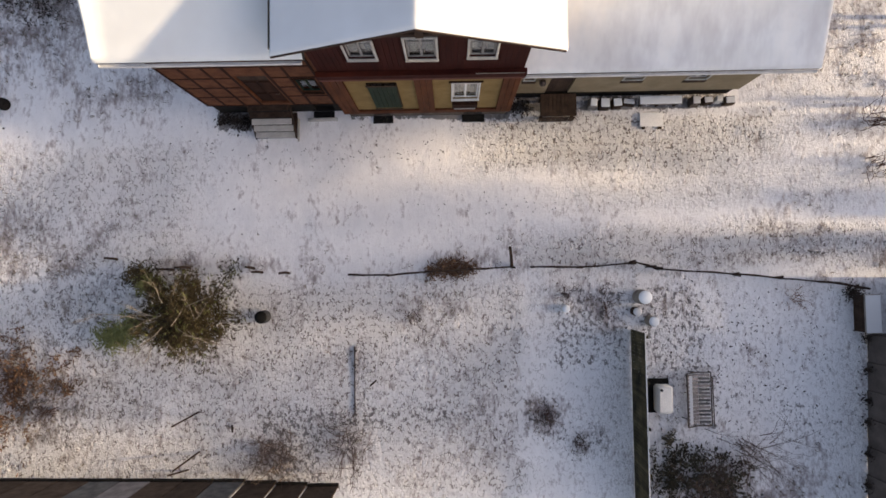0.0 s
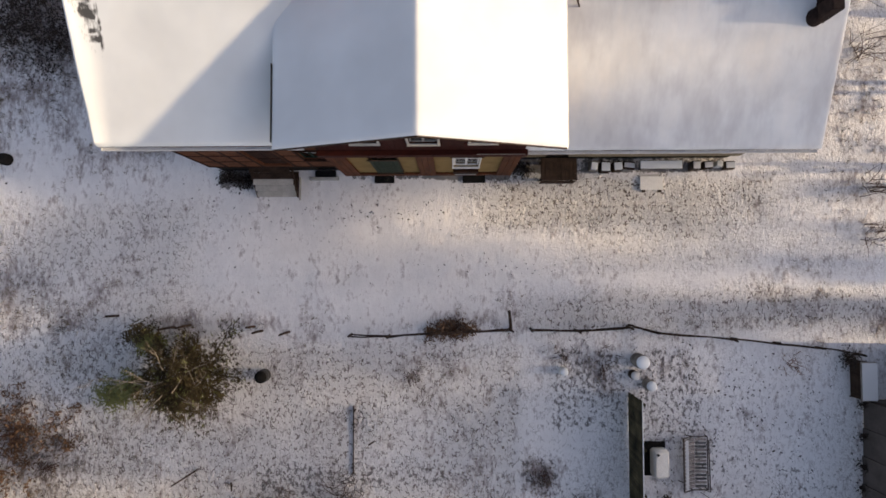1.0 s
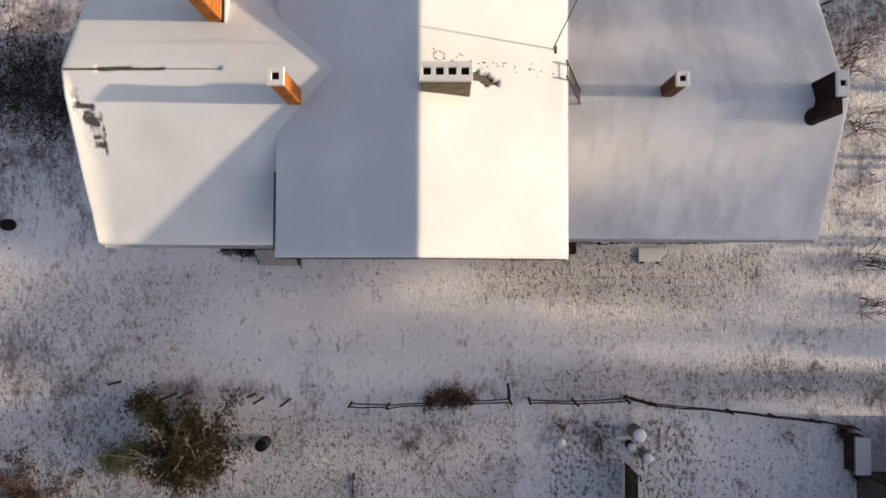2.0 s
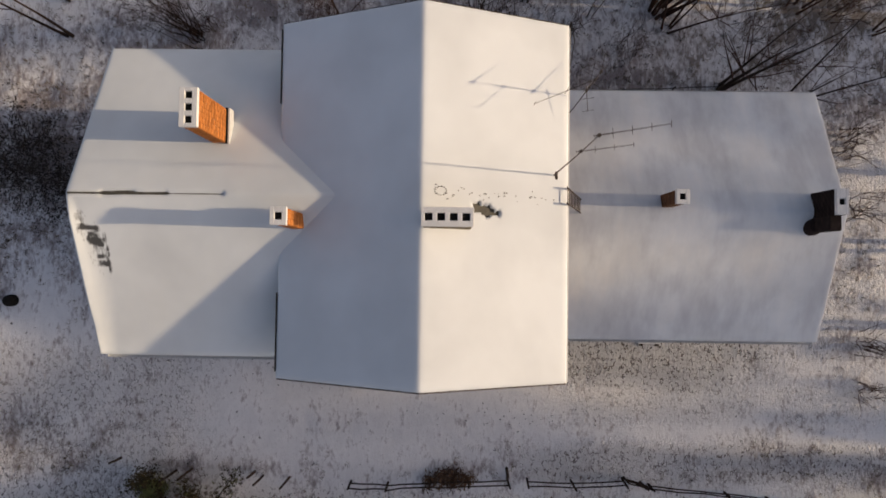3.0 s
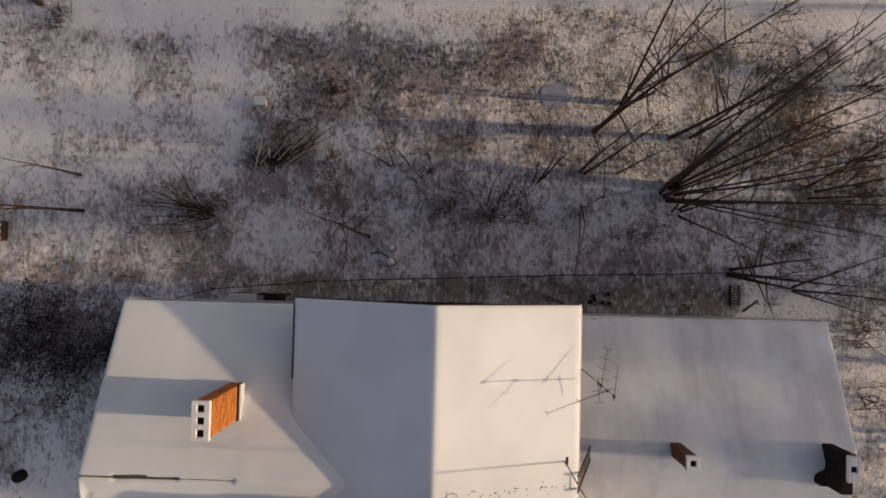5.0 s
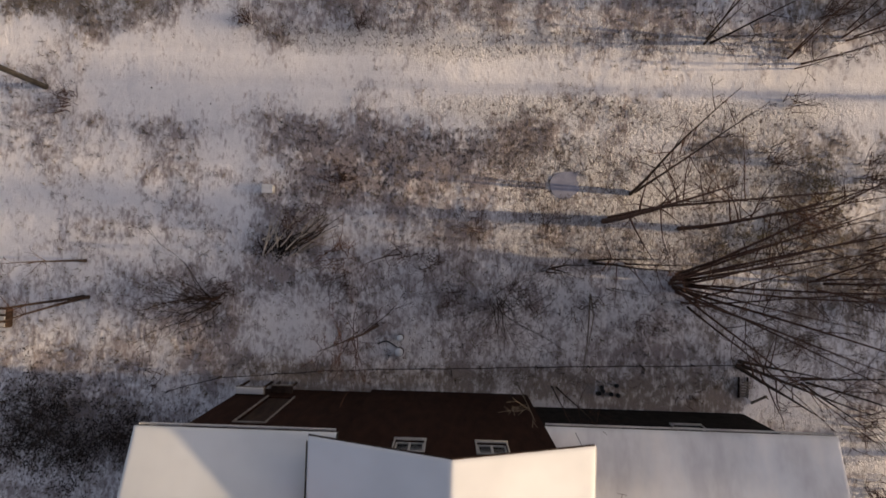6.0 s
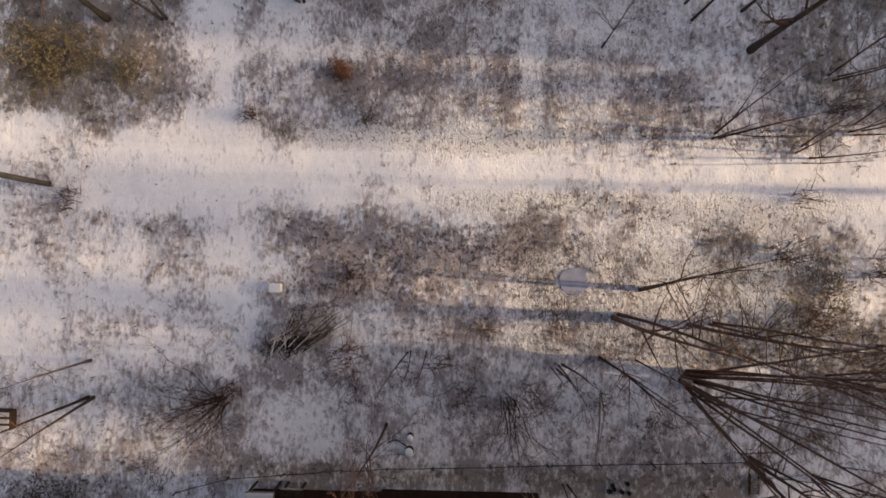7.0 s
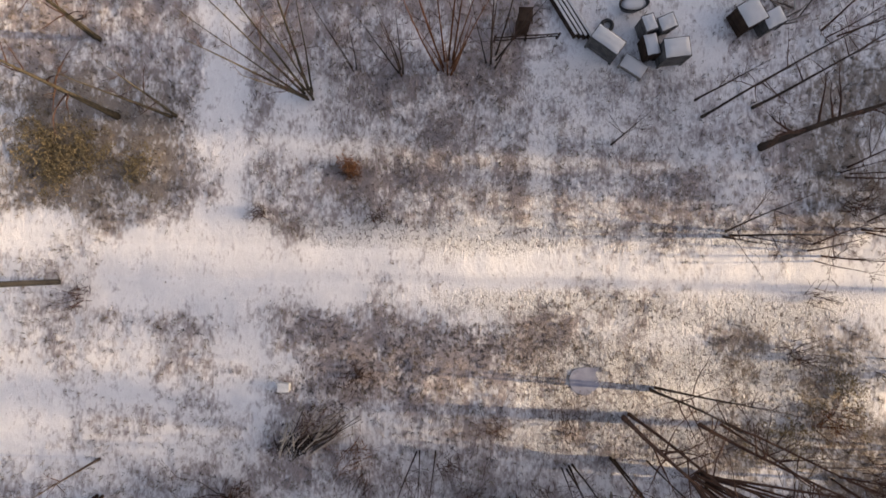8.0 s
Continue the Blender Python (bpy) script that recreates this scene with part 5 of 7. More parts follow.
bare_tree(8.75, 16.45, 11.0, 4, 0.30, 22, "smaller clump of slender brown stems", 0.045, 2, 4, bark=TWIG, first=0.3, group="bare trees behind the house", reach=0.22, ring=0.2)
bare_tree(5.55, 19.58, 13.0, 2, 0.07, 24, "tall bare tree with a forked dark trunk", 0.085, 3, 3, first=0.3, group="bare trees behind the house", reach=0.22, bark=TWIG, lean=(0.02, 0.0))
bare_tree(6.55, 20.55, 11.5, 2, 0.10, 23, "slender bare tree with two thin stems", 0.055, 3, 3, first=0.3, group="bare trees behind the house", reach=0.24, lean=(0.0, 0.05))
bare_tree(9.28, 26.50, 6.8, 3, 0.26, 25, "bare branching tree at the roadside", 0.045, 3, 5, first=0.15, group="bare trees by the road", reach=0.36)
bare_tree(12.6, 25.9, 4.8, 4, 0.34, 450, "dense brown twiggy tree at the roadside", 0.035, 3, 5, bark=TWIG, first=0.12, group="bare trees by the road", reach=0.36, ring=0.3)
bare_tree(13.8, 29.0, 6.0, 4, 0.30, 451, "dense brown twiggy tree beyond the road", 0.04, 3, 5, bark=TWIG, first=0.12, group="bare trees by the road", reach=0.34, ring=0.3)
bare_tree(14.6, 26.9, 5.5, 4, 0.30, 452, "dense brown twiggy tree at the roadside", 0.04, 3, 5, bark=TWIG, first=0.12, group="bare trees by the road", reach=0.34, ring=0.3)
bare_tree(13.2, 34.3, 6.0, 3, 0.26, 453, "dense brown twiggy tree beside the far yard", 0.04, 3, 5, bark=TWIG, first=0.12, group="bare trees by the road", reach=0.34, ring=0.3)
bare_tree(10.56, 29.87, 10.0, 1, 0.05, 26, "tall bare tree with a thick dark trunk", 0.15, 3, 5, first=0.25, group="bare trees by the road", reach=0.26)
bare_tree(8.32, 31.00, 9.5, 1, 0.05, 27, "tall thin bare tree near the road", 0.07, 2, 4, first=0.35, group="bare trees by the road", reach=0.2)
bare_tree(10.25, 31.40, 9.5, 1, 0.05, 28, "tall thin bare tree near the road", 0.08, 2, 5, first=0.3, group="bare trees by the road", reach=0.24)
bare_tree(8.05, 31.65, 6.0, 1, 0.06, 60, "thin bare sapling in the snow", 0.045, 2, 4, first=0.3, group="bare trees by the road", reach=0.2)
bare_tree(4.87, 29.87, 4.5, 1, 0.06, 29, "small bare tree in the shade", 0.045, 2, 4, first=0.2, group="bare trees by the road", reach=0.32)
bare_tree(-6.86, 31.58, 9.5, 9, 0.30, 30, "clump of slender greenish stems", 0.06, 2, 3, bark=BARK_GREEN, first=0.35, group="bare trees by the road", reach=0.18, ring=0.25)
bare_tree(-1.49, 32.74, 8.5, 12, 0.28, 31, "clump of thin red-brown stems", 0.04, 2, 3, bark=TWIG_RED, first=0.35, group="bare trees by the road", reach=0.18, ring=0.3)
bare_tree(-3.25, 32.50, 6.5, 4, 0.16, 32, "small clump of dark stems", 0.04, 2, 3, group="bare trees by the road", reach=0.2)
bare_tree(-5.10, 32.60, 5.5, 3, 0.16, 61, "thin bare saplings in the snow", 0.032, 2, 3, group="bare trees by the road", reach=0.2)
bare_tree(0.25, 33.0, 7.5, 6, 0.26, 62, "clump of thin brown stems", 0.04, 2, 3, group="bare trees by the road", reach=0.2, ring=0.25)
bare_tree(-12.07, 30.63, 7.0, 2, 0.12, 33, "bare tree with a greenish trunk", 0.07, 2, 4, bark=BARK_GREEN, first=0.3, group="bare trees by the road", reach=0.25)
bare_tree(-14.30, 30.60, 8.0, 1, 0.05, 34, "bare tree with a thick greenish trunk", 0.12, 2, 4, bark=BARK_GREEN, first=0.3, group="bare trees by the road", reach=0.25)
bare_tree(-15.20, 33.60, 7.0, 2, 0.12, 35, "bare tree with a thick mossy trunk", 0.10, 2, 4, bark=BARK_GREEN, first=0.25, group="bare trees by the road", reach=0.25)
bare_tree(-14.40, 16.05, 6.0, 2, 0.16, 36, "bare tree with a dark forked trunk", 0.065, 2, 4, bark=DARKWOOD, first=0.35, group="bare trees behind the house", reach=0.26)
bare_tree(-14.45, 17.40, 5.0, 1, 0.05, 37, "thin bare tree behind the house", 0.05, 2, 4, first=0.3, group="bare trees behind the house", reach=0.25)
bare_tree(-3.05, 15.25, 8.6, 1, 0.03, 38, "tall bare tree with dense red-brown twigs", 0.075, 3, 6, bark=DARKWOOD, first=0.38, group="bare trees behind the house", reach=0.28, lean=(-0.03, 0.02), more=1.6)
bare_tree(10.75, 14.20, 7.5, 3, 0.20, 39, "bare tree close behind the low wing", 0.08, 3, 4, first=0.2, group="bare trees behind the house", reach=0.36, ring=0.15)
bare_tree(13.20, 13.60, 6.5, 3, 0.28, 63, "spreading bare tree beside the low wing", 0.06, 3, 4, first=0.2, group="bare trees behind the house", reach=0.36, ring=0.15)
bare_tree(3.75, 13.20, 5.6, 2, 0.16, 410, "thin bare sapling close behind the house", 0.028, 2, 4, bark=BARK, group="bare trees behind the house", reach=0.42, lean=(0.10, -0.04), first=0.45)
bare_tree(2.35, 13.25, 5.2, 1, 0.10, 411, "thin pale sapling against the north wall", 0.026, 2, 3, bark=BARK_PALE, twig=BARK_PALE, group="bare trees behind the house", reach=0.45, lean=(-0.05, 0.05), first=0.4, fine=0.007)
bare_tree(3.24, 17.50, 5.0, 2, 0.08, 40, "two thin bare saplings side by side", 0.035, 2, 3, group="bare trees behind the house", reach=0.2)
bare_tree(5.08, 17.90, 9.5, 2, 0.05, 41, "two tall thin bare stems side by side", 0.055, 2, 4, bark=DARKWOOD, group="bare trees behind the house", reach=0.18)
bare_tree(6.37, 17.90, 8.0, 1, 0.05, 42, "tall thin bare stem in the snow", 0.045, 2, 4, bark=DARKWOOD, group="bare trees behind the house", reach=0.22)
bare_tree(8.35, 19.30, 13.0, 1, 0.03, 412, "tall bare tree with a dark trunk beside the willow", 0.07, 3, 3, bark=TWIG, first=0.35, group="bare trees behind the house", reach=0.2, lean=(0.05, 0.0))
bare_tree(9.2, 19.3, 10.5, 2, 0.10, 350, "slender bare tree beside the willow clump", 0.055, 3, 3, bark=TWIG, group="bare trees behind the house", reach=0.22)
bare_tree(3.5, 17.6, 7.0, 2, 0.06, 351, "two thin dark stems behind the house", 0.04, 2, 4, bark=DARKWOOD, group="bare trees behind the house", reach=0.2)
bare_tree(-2.25, 18.0, 6.5, 2, 0.10, 352, "thin dark sapling behind the house", 0.035, 2, 5, bark=DARKWOOD, group="bare trees behind the house", reach=0.22)
bare_tree(-1.6, 18.05, 6.0, 1, 0.05, 353, "thin dark sapling behind the house", 0.03, 2, 5, bark=DARKWOOD, group="bare trees behind the house", reach=0.22)
bare_tree(5.75, 16.95, 3.4, 2, 0.10, 64, "two thin pale saplings", 0.03, 1, 3, bark=BARK_PALE, group="bare trees behind the house", reach=0.2)
bare_tree(13.6, 17.3, 8.0, 4, 0.26, 461, "bare tree with dense brown twigs beside the willow", 0.04, 3, 3, bark=TWIG, first=0.25, group="bare trees behind the house", reach=0.30, ring=0.3)
bare_tree(15.6, 18.6, 6.5, 3, 0.28, 360, "bare tree with dense brown twigs east of the willow", 0.04, 3, 5, bark=TWIG, first=0.12, group="bare trees behind the house", reach=0.32)
bare_tree(16.6, 16.4, 6.5, 3, 0.28, 362, "bare tree with dense brown twigs east of the willow", 0.04, 3, 5, bark=TWIG, first=0.12, group="bare trees behind the house", reach=0.32)
shrub(-9.35, 15.95, 4.6, 2.1, 24, 43, "large bare shrub with many thin dark stems", DARKWOOD, levels=2, twigs=4, lean=(-0.12, 0.08), radius=0.024, bend=0.10, loose=0.3)
shrub(-8.95, 16.45, 1.5, 0.9, 22, 44, "bare shrub beside the larger one")
shrub(1.54, 16.25, 5.4, 0.8, 14, 45, "upright bare shrub with long dark stems", DARKWOOD, levels=2, radius=0.022, bend=0.06, loose=0.6)
shrub(2.4, 16.6, 3.4, 0.8, 14, 65, "thin upright bare shrub")
shrub(-1.2, 17.6, 2.0, 0.9, 16, 66, "bare shrub in the snowy grass")
shrub(-4.7, 20.9, 0.9, 1.0, 36, 46, "low brown bare bush beside the brush pile", TWIG, levels=1)
shrub(-4.2, 17.0, 1.8, 1.0, 14, 380, "thin brown bare bush in the snow", TWIG, levels=2, radius=0.012)
shrub(-0.2, 16.4, 1.6, 0.9, 14, 381, "thin brown bare bush in the snow", TWIG, levels=2, radius=0.012)
shrub(0.4, 19.0, 1.8, 1.1, 14, 382, "thin brown bare bush in the snow", TWIG, levels=2, radius=0.012)
shrub(3.0, 19.4, 1.6, 1.0, 14, 383, "thin brown bare bush in the snow", TWIG, levels=2, radius=0.012)
shrub(4.6, 16.2, 1.4, 0.8, 14, 384, "thin brown bare bush in the snow", TWIG, levels=2, radius=0.012)
shrub(-5.4, 19.4, 1.5, 0.9, 14, 385, "thin brown bare bush in the snow", TWIG, levels=2, radius=0.012)
shrub(-6.5, 19.1, 1.3, 0.8, 14, 386, "thin brown bare bush in the snow", TWIG, levels=2, radius=0.012)
shrub(7.2, 15.6, 1.5, 0.9, 14, 387, "thin brown bare bush in the snow", TWIG, levels=2, radius=0.012)
shrub(11.6, 16.2, 2.2, 1.3, 14, 388, "thin brown bare bush in the snow", TWIG, levels=2, radius=0.012)
shrub(12.8, 15.2, 1.8, 1.2, 14, 389, "thin brown bare bush in the snow", TWIG, levels=2, radius=0.012)
shrub(-4.6, 17.9, 1.6, 1.1, 26, 67, "brown bare bush behind the house", TWIG_RED, levels=1)
shrub(-11.6, 13.2, 0.9, 0.9, 18, 68, "low dark bush near the house corner")
for k, (x, y, h, w, lv) in enumerate(((-14.4, 10.3, 2.1, 1.1, 1500), (-12.6, 10.9, 1.7, 0.9, 1200), (-15.6, 11.6, 2.2, 1.2, 1500), (-11.2, 10.0, 1.2, 0.6, 700), (-16.8, 10.8, 2.0, 1.0, 1200))):
    leafy_shrub(x, y, h * 0.5, w * 1.5, lv, 70 + k, "dense dark shrub with withered leaves beside the gable", DARKLEAF, size=0.06)
    shrub(x + 0.3, y - 0.2, h * 0.8, w * 1.3, 9, 80 + k, "tangle of thin dark stems beside the gable", BARK, levels=2, twigs=4, radius=0.012, bend=0.2)
def bushes(seed, rows):
    for k, (x, y, h, w, n, tw) in enumerate(rows):
        shrub(x, y, h, w, n, seed + k, "bare twiggy bush in thin snow" if tw is TWIG else "red-brown twiggy bush in thin snow", tw, levels=1)


bushes(100, ((-5.9, -7.4, 1.1, 1.3, 60, TWIG_PALE), (-3.4, -6.9, 1.1, 1.5, 56, TWIG_PALE), (0.65, -0.62, 0.5, 0.8, 44, TWIG), (-15.6, -4.6, 0.8, 1.2, 60, TWIG), (-14.3, -5.8, 0.8, 0.7, 24, TWIG), (10.9, -7.6, 2.2, 1.9, 44, TWIG_PALE), (9.4, -8.3, 1.4, 1.2, 40, TWIG_PALE), (3.9, -6.1, 0.5, 0.5, 26, TWIG), (5.0, -7.1, 0.5, 0.4, 18, TWIG), (-1.0, -2.4, 0.5, 0.4, 14, TWIG), (6.3, -1.9, 0.6, 0.7, 26, TWIG), (4.6, -1.6, 0.5, 0.5, 18, TWIG), (13.0, -1.9, 0.6, 0.5, 16, TWIG_RED)))
bushes(120, ((16.1, 4.6, 1.2, 0.8, 26, TWIG), (16.2, 2.8, 1.0, 0.7, 22, TWIG), (8.8, 12.9, 0.6, 0.6, 14, TWIG), (15.4, 12.0, 1.6, 1.2, 30, TWIG), (15.8, 9.6, 1.3, 1.0, 24, TWIG), (15.0, 17.5, 2.2, 1.6, 40, TWIG), (13.2, 19.6, 1.8, 1.5, 34, TWIG_RED), (15.5, 21.5, 1.8, 1.3, 34, TWIG)))
bushes(130, ((-5.1, 28.6, 0.6, 0.45, 40, TWIG_RED), (-8.5, 26.9, 0.8, 0.4, 26, TWIG), (-4.1, 26.9, 0.7, 0.35, 22, TWIG), (-15.4, 23.6, 0.9, 0.7, 30, TWIG), (12.0, 22.0, 1.3, 1.1, 30, TWIG), (14.0, 27.8, 1.6, 1.1, 30, TWIG), (12.6, 24.2, 0.9, 0.6, 18, TWIG)))
for k, (x, y, w, lv) in enumerate(((-17.2, 29.4, 1.1, 1500), (-15.6, 29.1, 1.1, 1500), (-16.6, 28.3, 0.8, 900), (-13.4, 28.6, 0.8, 600), (11.5, 18.6, 1.3, 500), (13.5, 20.6, 1.5, 560))):
    leafy_shrub(x, y, 0.28, w * 1.15, int(lv * 1.6), 140 + k, "low tangle of yellow-brown dry growth", DRYBROWN, size=0.055)
leafy_shrub(-5.15, 28.75, 0.4, 0.32, 420, 470, "small rusty-orange dry bush in the snow", ORANGELEAF, size=0.06)
leafy_shrub(8.5, -8.3, 0.3, 1.2, 1100, 150, "dark withered bush beside the board fence", OLIVELEAF)
leafy_shrub(10.1, -8.6, 0.3, 1.5, 1300, 151, "dark olive withered growth beside the board fence", OLIVELEAF)

# unseen bare trees, added just east of the plot for their shade
for k, (x, y, h, st) in enumerate(((24.0, 5.4, 7.5, 2), (25.0, 8.2, 8.0, 2), (23.2, 10.8, 7.0, 2), (22.6, 14.8, 8.5, 1), (22.0, 30.5, 9.0, 2), (26.0, 33.0, 9.5, 2))):
    bare_tree(x, y, h, st, 0.20, 200 + k, "bare tree out of view, added to shade the plot", 0.13, 3, 6, first=0.12, spread=0.6, group="row of bare trees", reach=0.34)
bare_tree(27.0, 24.40, 11.5, 1, 0.02, 230, "tall bare tree standing in the track's bend", 0.17, 2, 4, first=0.6, group="row of bare trees", reach=0.16)



def spruce(x, y, h, w, seed, label):
    """A conical conifer: trunk and drooping tiers of needle sprays."""
    r = random.Random(seed)
    t = thing("spruce_tree", x, y, gz(x, y), label, "spruce tree", "spruces east of the plot")
    part("trunk", Build().tube([(x, y, -0.1), (x, y, h * 0.5), (x, y, h)], [0.16, 0.10, 0.02], 8), BARK, t)
    b = Build()
    for k in range(2600):
        f = r.random() ** 1.35
        z = 0.5 + (h - 0.5) * f
        a, rr = r.uniform(0, 2 * math.pi), w * (1.04 - f) * r.uniform(0.25, 1.0)
        p = Vector((x + math.cos(a) * rr, y + math.sin(a) * rr, z - 0.18 * rr))
        d = Vector((math.cos(a), math.sin(a), -0.25))
        for q in range(3):
            u = (d + Vector((r.gauss(0, 0.4), r.gauss(0, 0.4), r.gauss(0, 0.25)))).normalized() * r.uniform(0.25, 0.5)
            s2 = u.cross(Vector((r.gauss(0, 0.3), r.gauss(0, 0.3), 1))).normalized() * 0.06
            b.add([tuple(p - s2), tuple(p + s2), tuple(p + u)], [(0, 1, 2)])
    part("foliage", b, NEEDLE, t, "dark green needles")
    return t


# a dense belt of unseen spruces, added east of the plot to block the sun
r_ = random.Random(77)
belt_a = spruce(40.0, -12.0, 15.5, 2.0, 400, "unseen dark green spruce added to shade the plot")
belt_b = spruce(42.5, -11.0, 15.0, 1.9, 401, "unseen dark green spruce added to shade the plot")
for k in range(1, 34):
    y = -12.0 + k * 1.6
    if 1.6 < y < 4.3 or 17.9 < y < 27.2:
        continue
    # heights set by how far each stretch should shade the ground
    tall = 0.56 if y < -0.9 else 0.62 if y < 4 else 0.40 if y < 12.3 else 1.10 if y < 16 else 0.5 if y < 18 else 0.95 if y < 29.5 else 1.18
    for m in (belt_a, belt_b):
        ob = copy_thing(m, pose(m.location.x + r_.uniform(-0.8, 0.8), y + r_.uniform(-0.4, 0.4) + (0.8 if m is belt_b else 0), 0, 0, 0, r_.uniform(0, 360)))
        z = tall * r_.uniform(0.90, 1.08)
        ob.scale = (z, z, z)

# unseen tall bare trees, added farther east to veil the low sun
for k in range(10):
    x, y = 66.0 + (k % 3) * 2.0, 4.7 + k * 1.05
    bare_tree(x, y, 27.5, 1, 0.02, 260 + k, "unseen tall bare tree added to veil the sun", 0.20, 2, 9, first=0.68, spread=0.65, group="far bare trees", reach=0.17, even=True, more=1.5, fine=0.030)

for k, (y, f0) in enumerate(((0.4, 0.76), (1.5, 0.80), (2.5, 0.80), (-2.1, 0.72), (-1.2, 0.72), (-0.4, 0.72), (3.3, 0.80), (4.1, 0.80), (2.9, 0.82), (14.4, 0.68), (15.3, 0.70))):
    bare_tree(67.0 + k % 3, y, 29.0, 1, 0.02, 280 + k, "unseen tall bare tree added to veil the sun", 0.22, 2, 10, first=f0, spread=0.65, group="far bare trees", reach=0.13, even=True, more=1.8, fine=0.038)

for k in range(3):
    bare_tree(69.5, -1.2 + k * 1.5, 27.0, 1, 0.02, 310 + k, "unseen tall bare tree added to veil the sun", 0.16, 2, 9, first=0.55, spread=0.65, group="far bare trees", reach=0.15, even=True, more=0.9, fine=0.022)
r_ = random.Random(79)
# more unseen trees, added to thin the sun over the garden
dense = [bare_tree(67.0 + k, -11.4 + k * 0.9, 29.0, 1, 0.02, 320 + k, "unseen tall bare tree added to veil the sun", 0.22, 2, 10, first=0.62, spread=0.65, group="far bare trees", reach=0.15, even=True, more=1.8, fine=0.022) for k in range(3)]
for k in range(9):
    copy_thing(dense[k % 3], pose(67.0 + (k % 4) * 1.1, -8.8 + k * 0.75, 0, 0, 0, r_.uniform(0, 360)))
r_ = random.Random(78)
# unseen high crowns added to dim the sun behind the house
veil = [bare_tree(67.0, 15.2 + k * 1.2, 29.5, 1, 0.02, 290 + k, "unseen tall bare tree added to veil the sun", 0.22, 2, 9, first=0.79, spread=0.65, group="far bare trees", reach=0.14, even=True, more=1.35, fine=0.016) for k in range(3)]
for k in range(16):
    copy_thing(veil[k % 3], pose(67.0 + (k % 4) * 1.3, 18.6 + k * 1.05, 0, 0, 0, r_.uniform(0, 360)))

# ---------------------------------------------------------------- fences, garden


WEATHERED = surface("dark_weathered_rail", (0.04, 0.03, 0.026), (0.11, 0.088, 0.08), 4, 40, 0.85, vary=0.2)


def rail_fence(path, h, label, rails=2, step=1.9, material=None, thick=0.028):
    """Thin posts with rails between them, along a line of places."""
    material = material or DARKWOOD
    f = thing("fence", path[0][0], path[0][1], 0, label, "fence", "garden fences")
    r = random.Random(int(abs(path[0][0]) * 10))
    for (x0, y0), (x1, y1) in zip(path, path[1:]):
        l = math.hypot(x1 - x0, y1 - y0)
        n = max(1, round(l / step))
        for k in range(n + 1):
            u = k / n
            x, y = x0 + (x1 - x0) * u, y0 + (y1 - y0) * u
            dx, dy = r.gauss(0, 0.03), r.gauss(0, 0.03)
            part("post", Build().tube([(x, y, -0.1), (x + dx, y + dy, h * r.uniform(0.9, 1.1))], [thick * 1.6, thick * 1.4], 7), material, f)
        for q in range(rails):
            z = h * (0.35 + 0.5 * q / max(1, rails - 1)) if rails > 1 else h * 0.6
            pts = []
            for k in range(n * 3 + 1):
                u = k / (n * 3)
                pts.append((x0 + (x1 - x0) * u + r.gauss(0, 0.012), y0 + (y1 - y0) * u + r.gauss(0, 0.012), z + r.gauss(0, 0.02)))
            part("rail", Build().tube(pts, [thick] * len(pts), 5), material, f)
    return f


rail_fence([(-3.10, -0.88), (-1.7, -0.92), (-0.13, -0.80), (2.76, -0.68)], 0.85, "low dark wooden rail fence along the yard", 2, 1.5)
rail_fence([(3.52, -0.68), (5.16, -0.72), (7.08, -0.60)], 0.85, "low dark wooden rail fence beside the gap", 2, 1.7)
rail_fence([(7.14, -0.56), (7.75, -0.72), (8.05, -0.80)], 0.7, "short thick dark rail at the fence corner", 3, 0.6)
rail_fence([(8.10, -0.82), (10.90, -1.05), (13.95, -1.36), (15.45, -1.60)], 0.5, "low dark wooden rail fence along the plot")
rail_fence([(-11.0, 12.5), (-9.0, 13.1), (-4.72, 13.50), (-1.25, 13.68), (3.06, 13.89), (7.0, 14.05), (10.9, 14.2)], 0.32, "low dark rail fence behind the house", 1, 2.2, WEATHERED, 0.018)
lean_post = thing("gate_post", 2.80, -0.66, 0, "dark gate post leaning out of the fence gap", "post")
part("shaft", Build().tube([(2.82, -0.70, -0.1), (2.74, -0.35, 0.45), (2.66, 0.0, 0.9)], [0.06, 0.055, 0.05], 8), DARKWOOD, lean_post)
part("cap", Build().tube([(2.66, 0.0, 0.9), (2.655, 0.02, 0.95)], [0.06, 0.03], 8), DARKWOOD, lean_post)

hedge_fence = thing("board_fence", 7.1, -6.0, 0, "high mossy dark board fence between the gardens", "fence", "garden fences")
r_ = random.Random(5)
for k in range(52):
    y = -3.0 - k * 0.128
    part("board", Build().box(7.08, 7.105, y - 0.120, y, 0.02, 1.52 + r_.uniform(-0.05, 0.05), 0.006), MOSSY, hedge_fence)
for z in (0.4, 1.2):
    part("rail", Build().box(7.108, 7.16, -9.66, -3.0, z, z + 0.08), MOSSY, hedge_fence)
for k in range(5):
    part("post", Build().box(7.162, 7.25, -3.2 - k * 1.55, -3.11 - k * 1.55, -0.1, 1.45), MOSSY, hedge_fence)
part("cap_snow", Build().box(7.07, 7.11, -9.66, -3.0, 1.58, 1.60, 0.008), SNOW_OLD, hedge_fence, "thin line of snow on the boards")

FENCEGREY = surface("grey_brown_fence_panel", (0.075, 0.062, 0.056), (0.13, 0.11, 0.10), 1.5, 30, 0.85, vary=0.05)
east_fence = thing("panel_fence", 15.55, -7.0, 0, "brown panel fence at the far side of the garden", "fence", "garden fences")
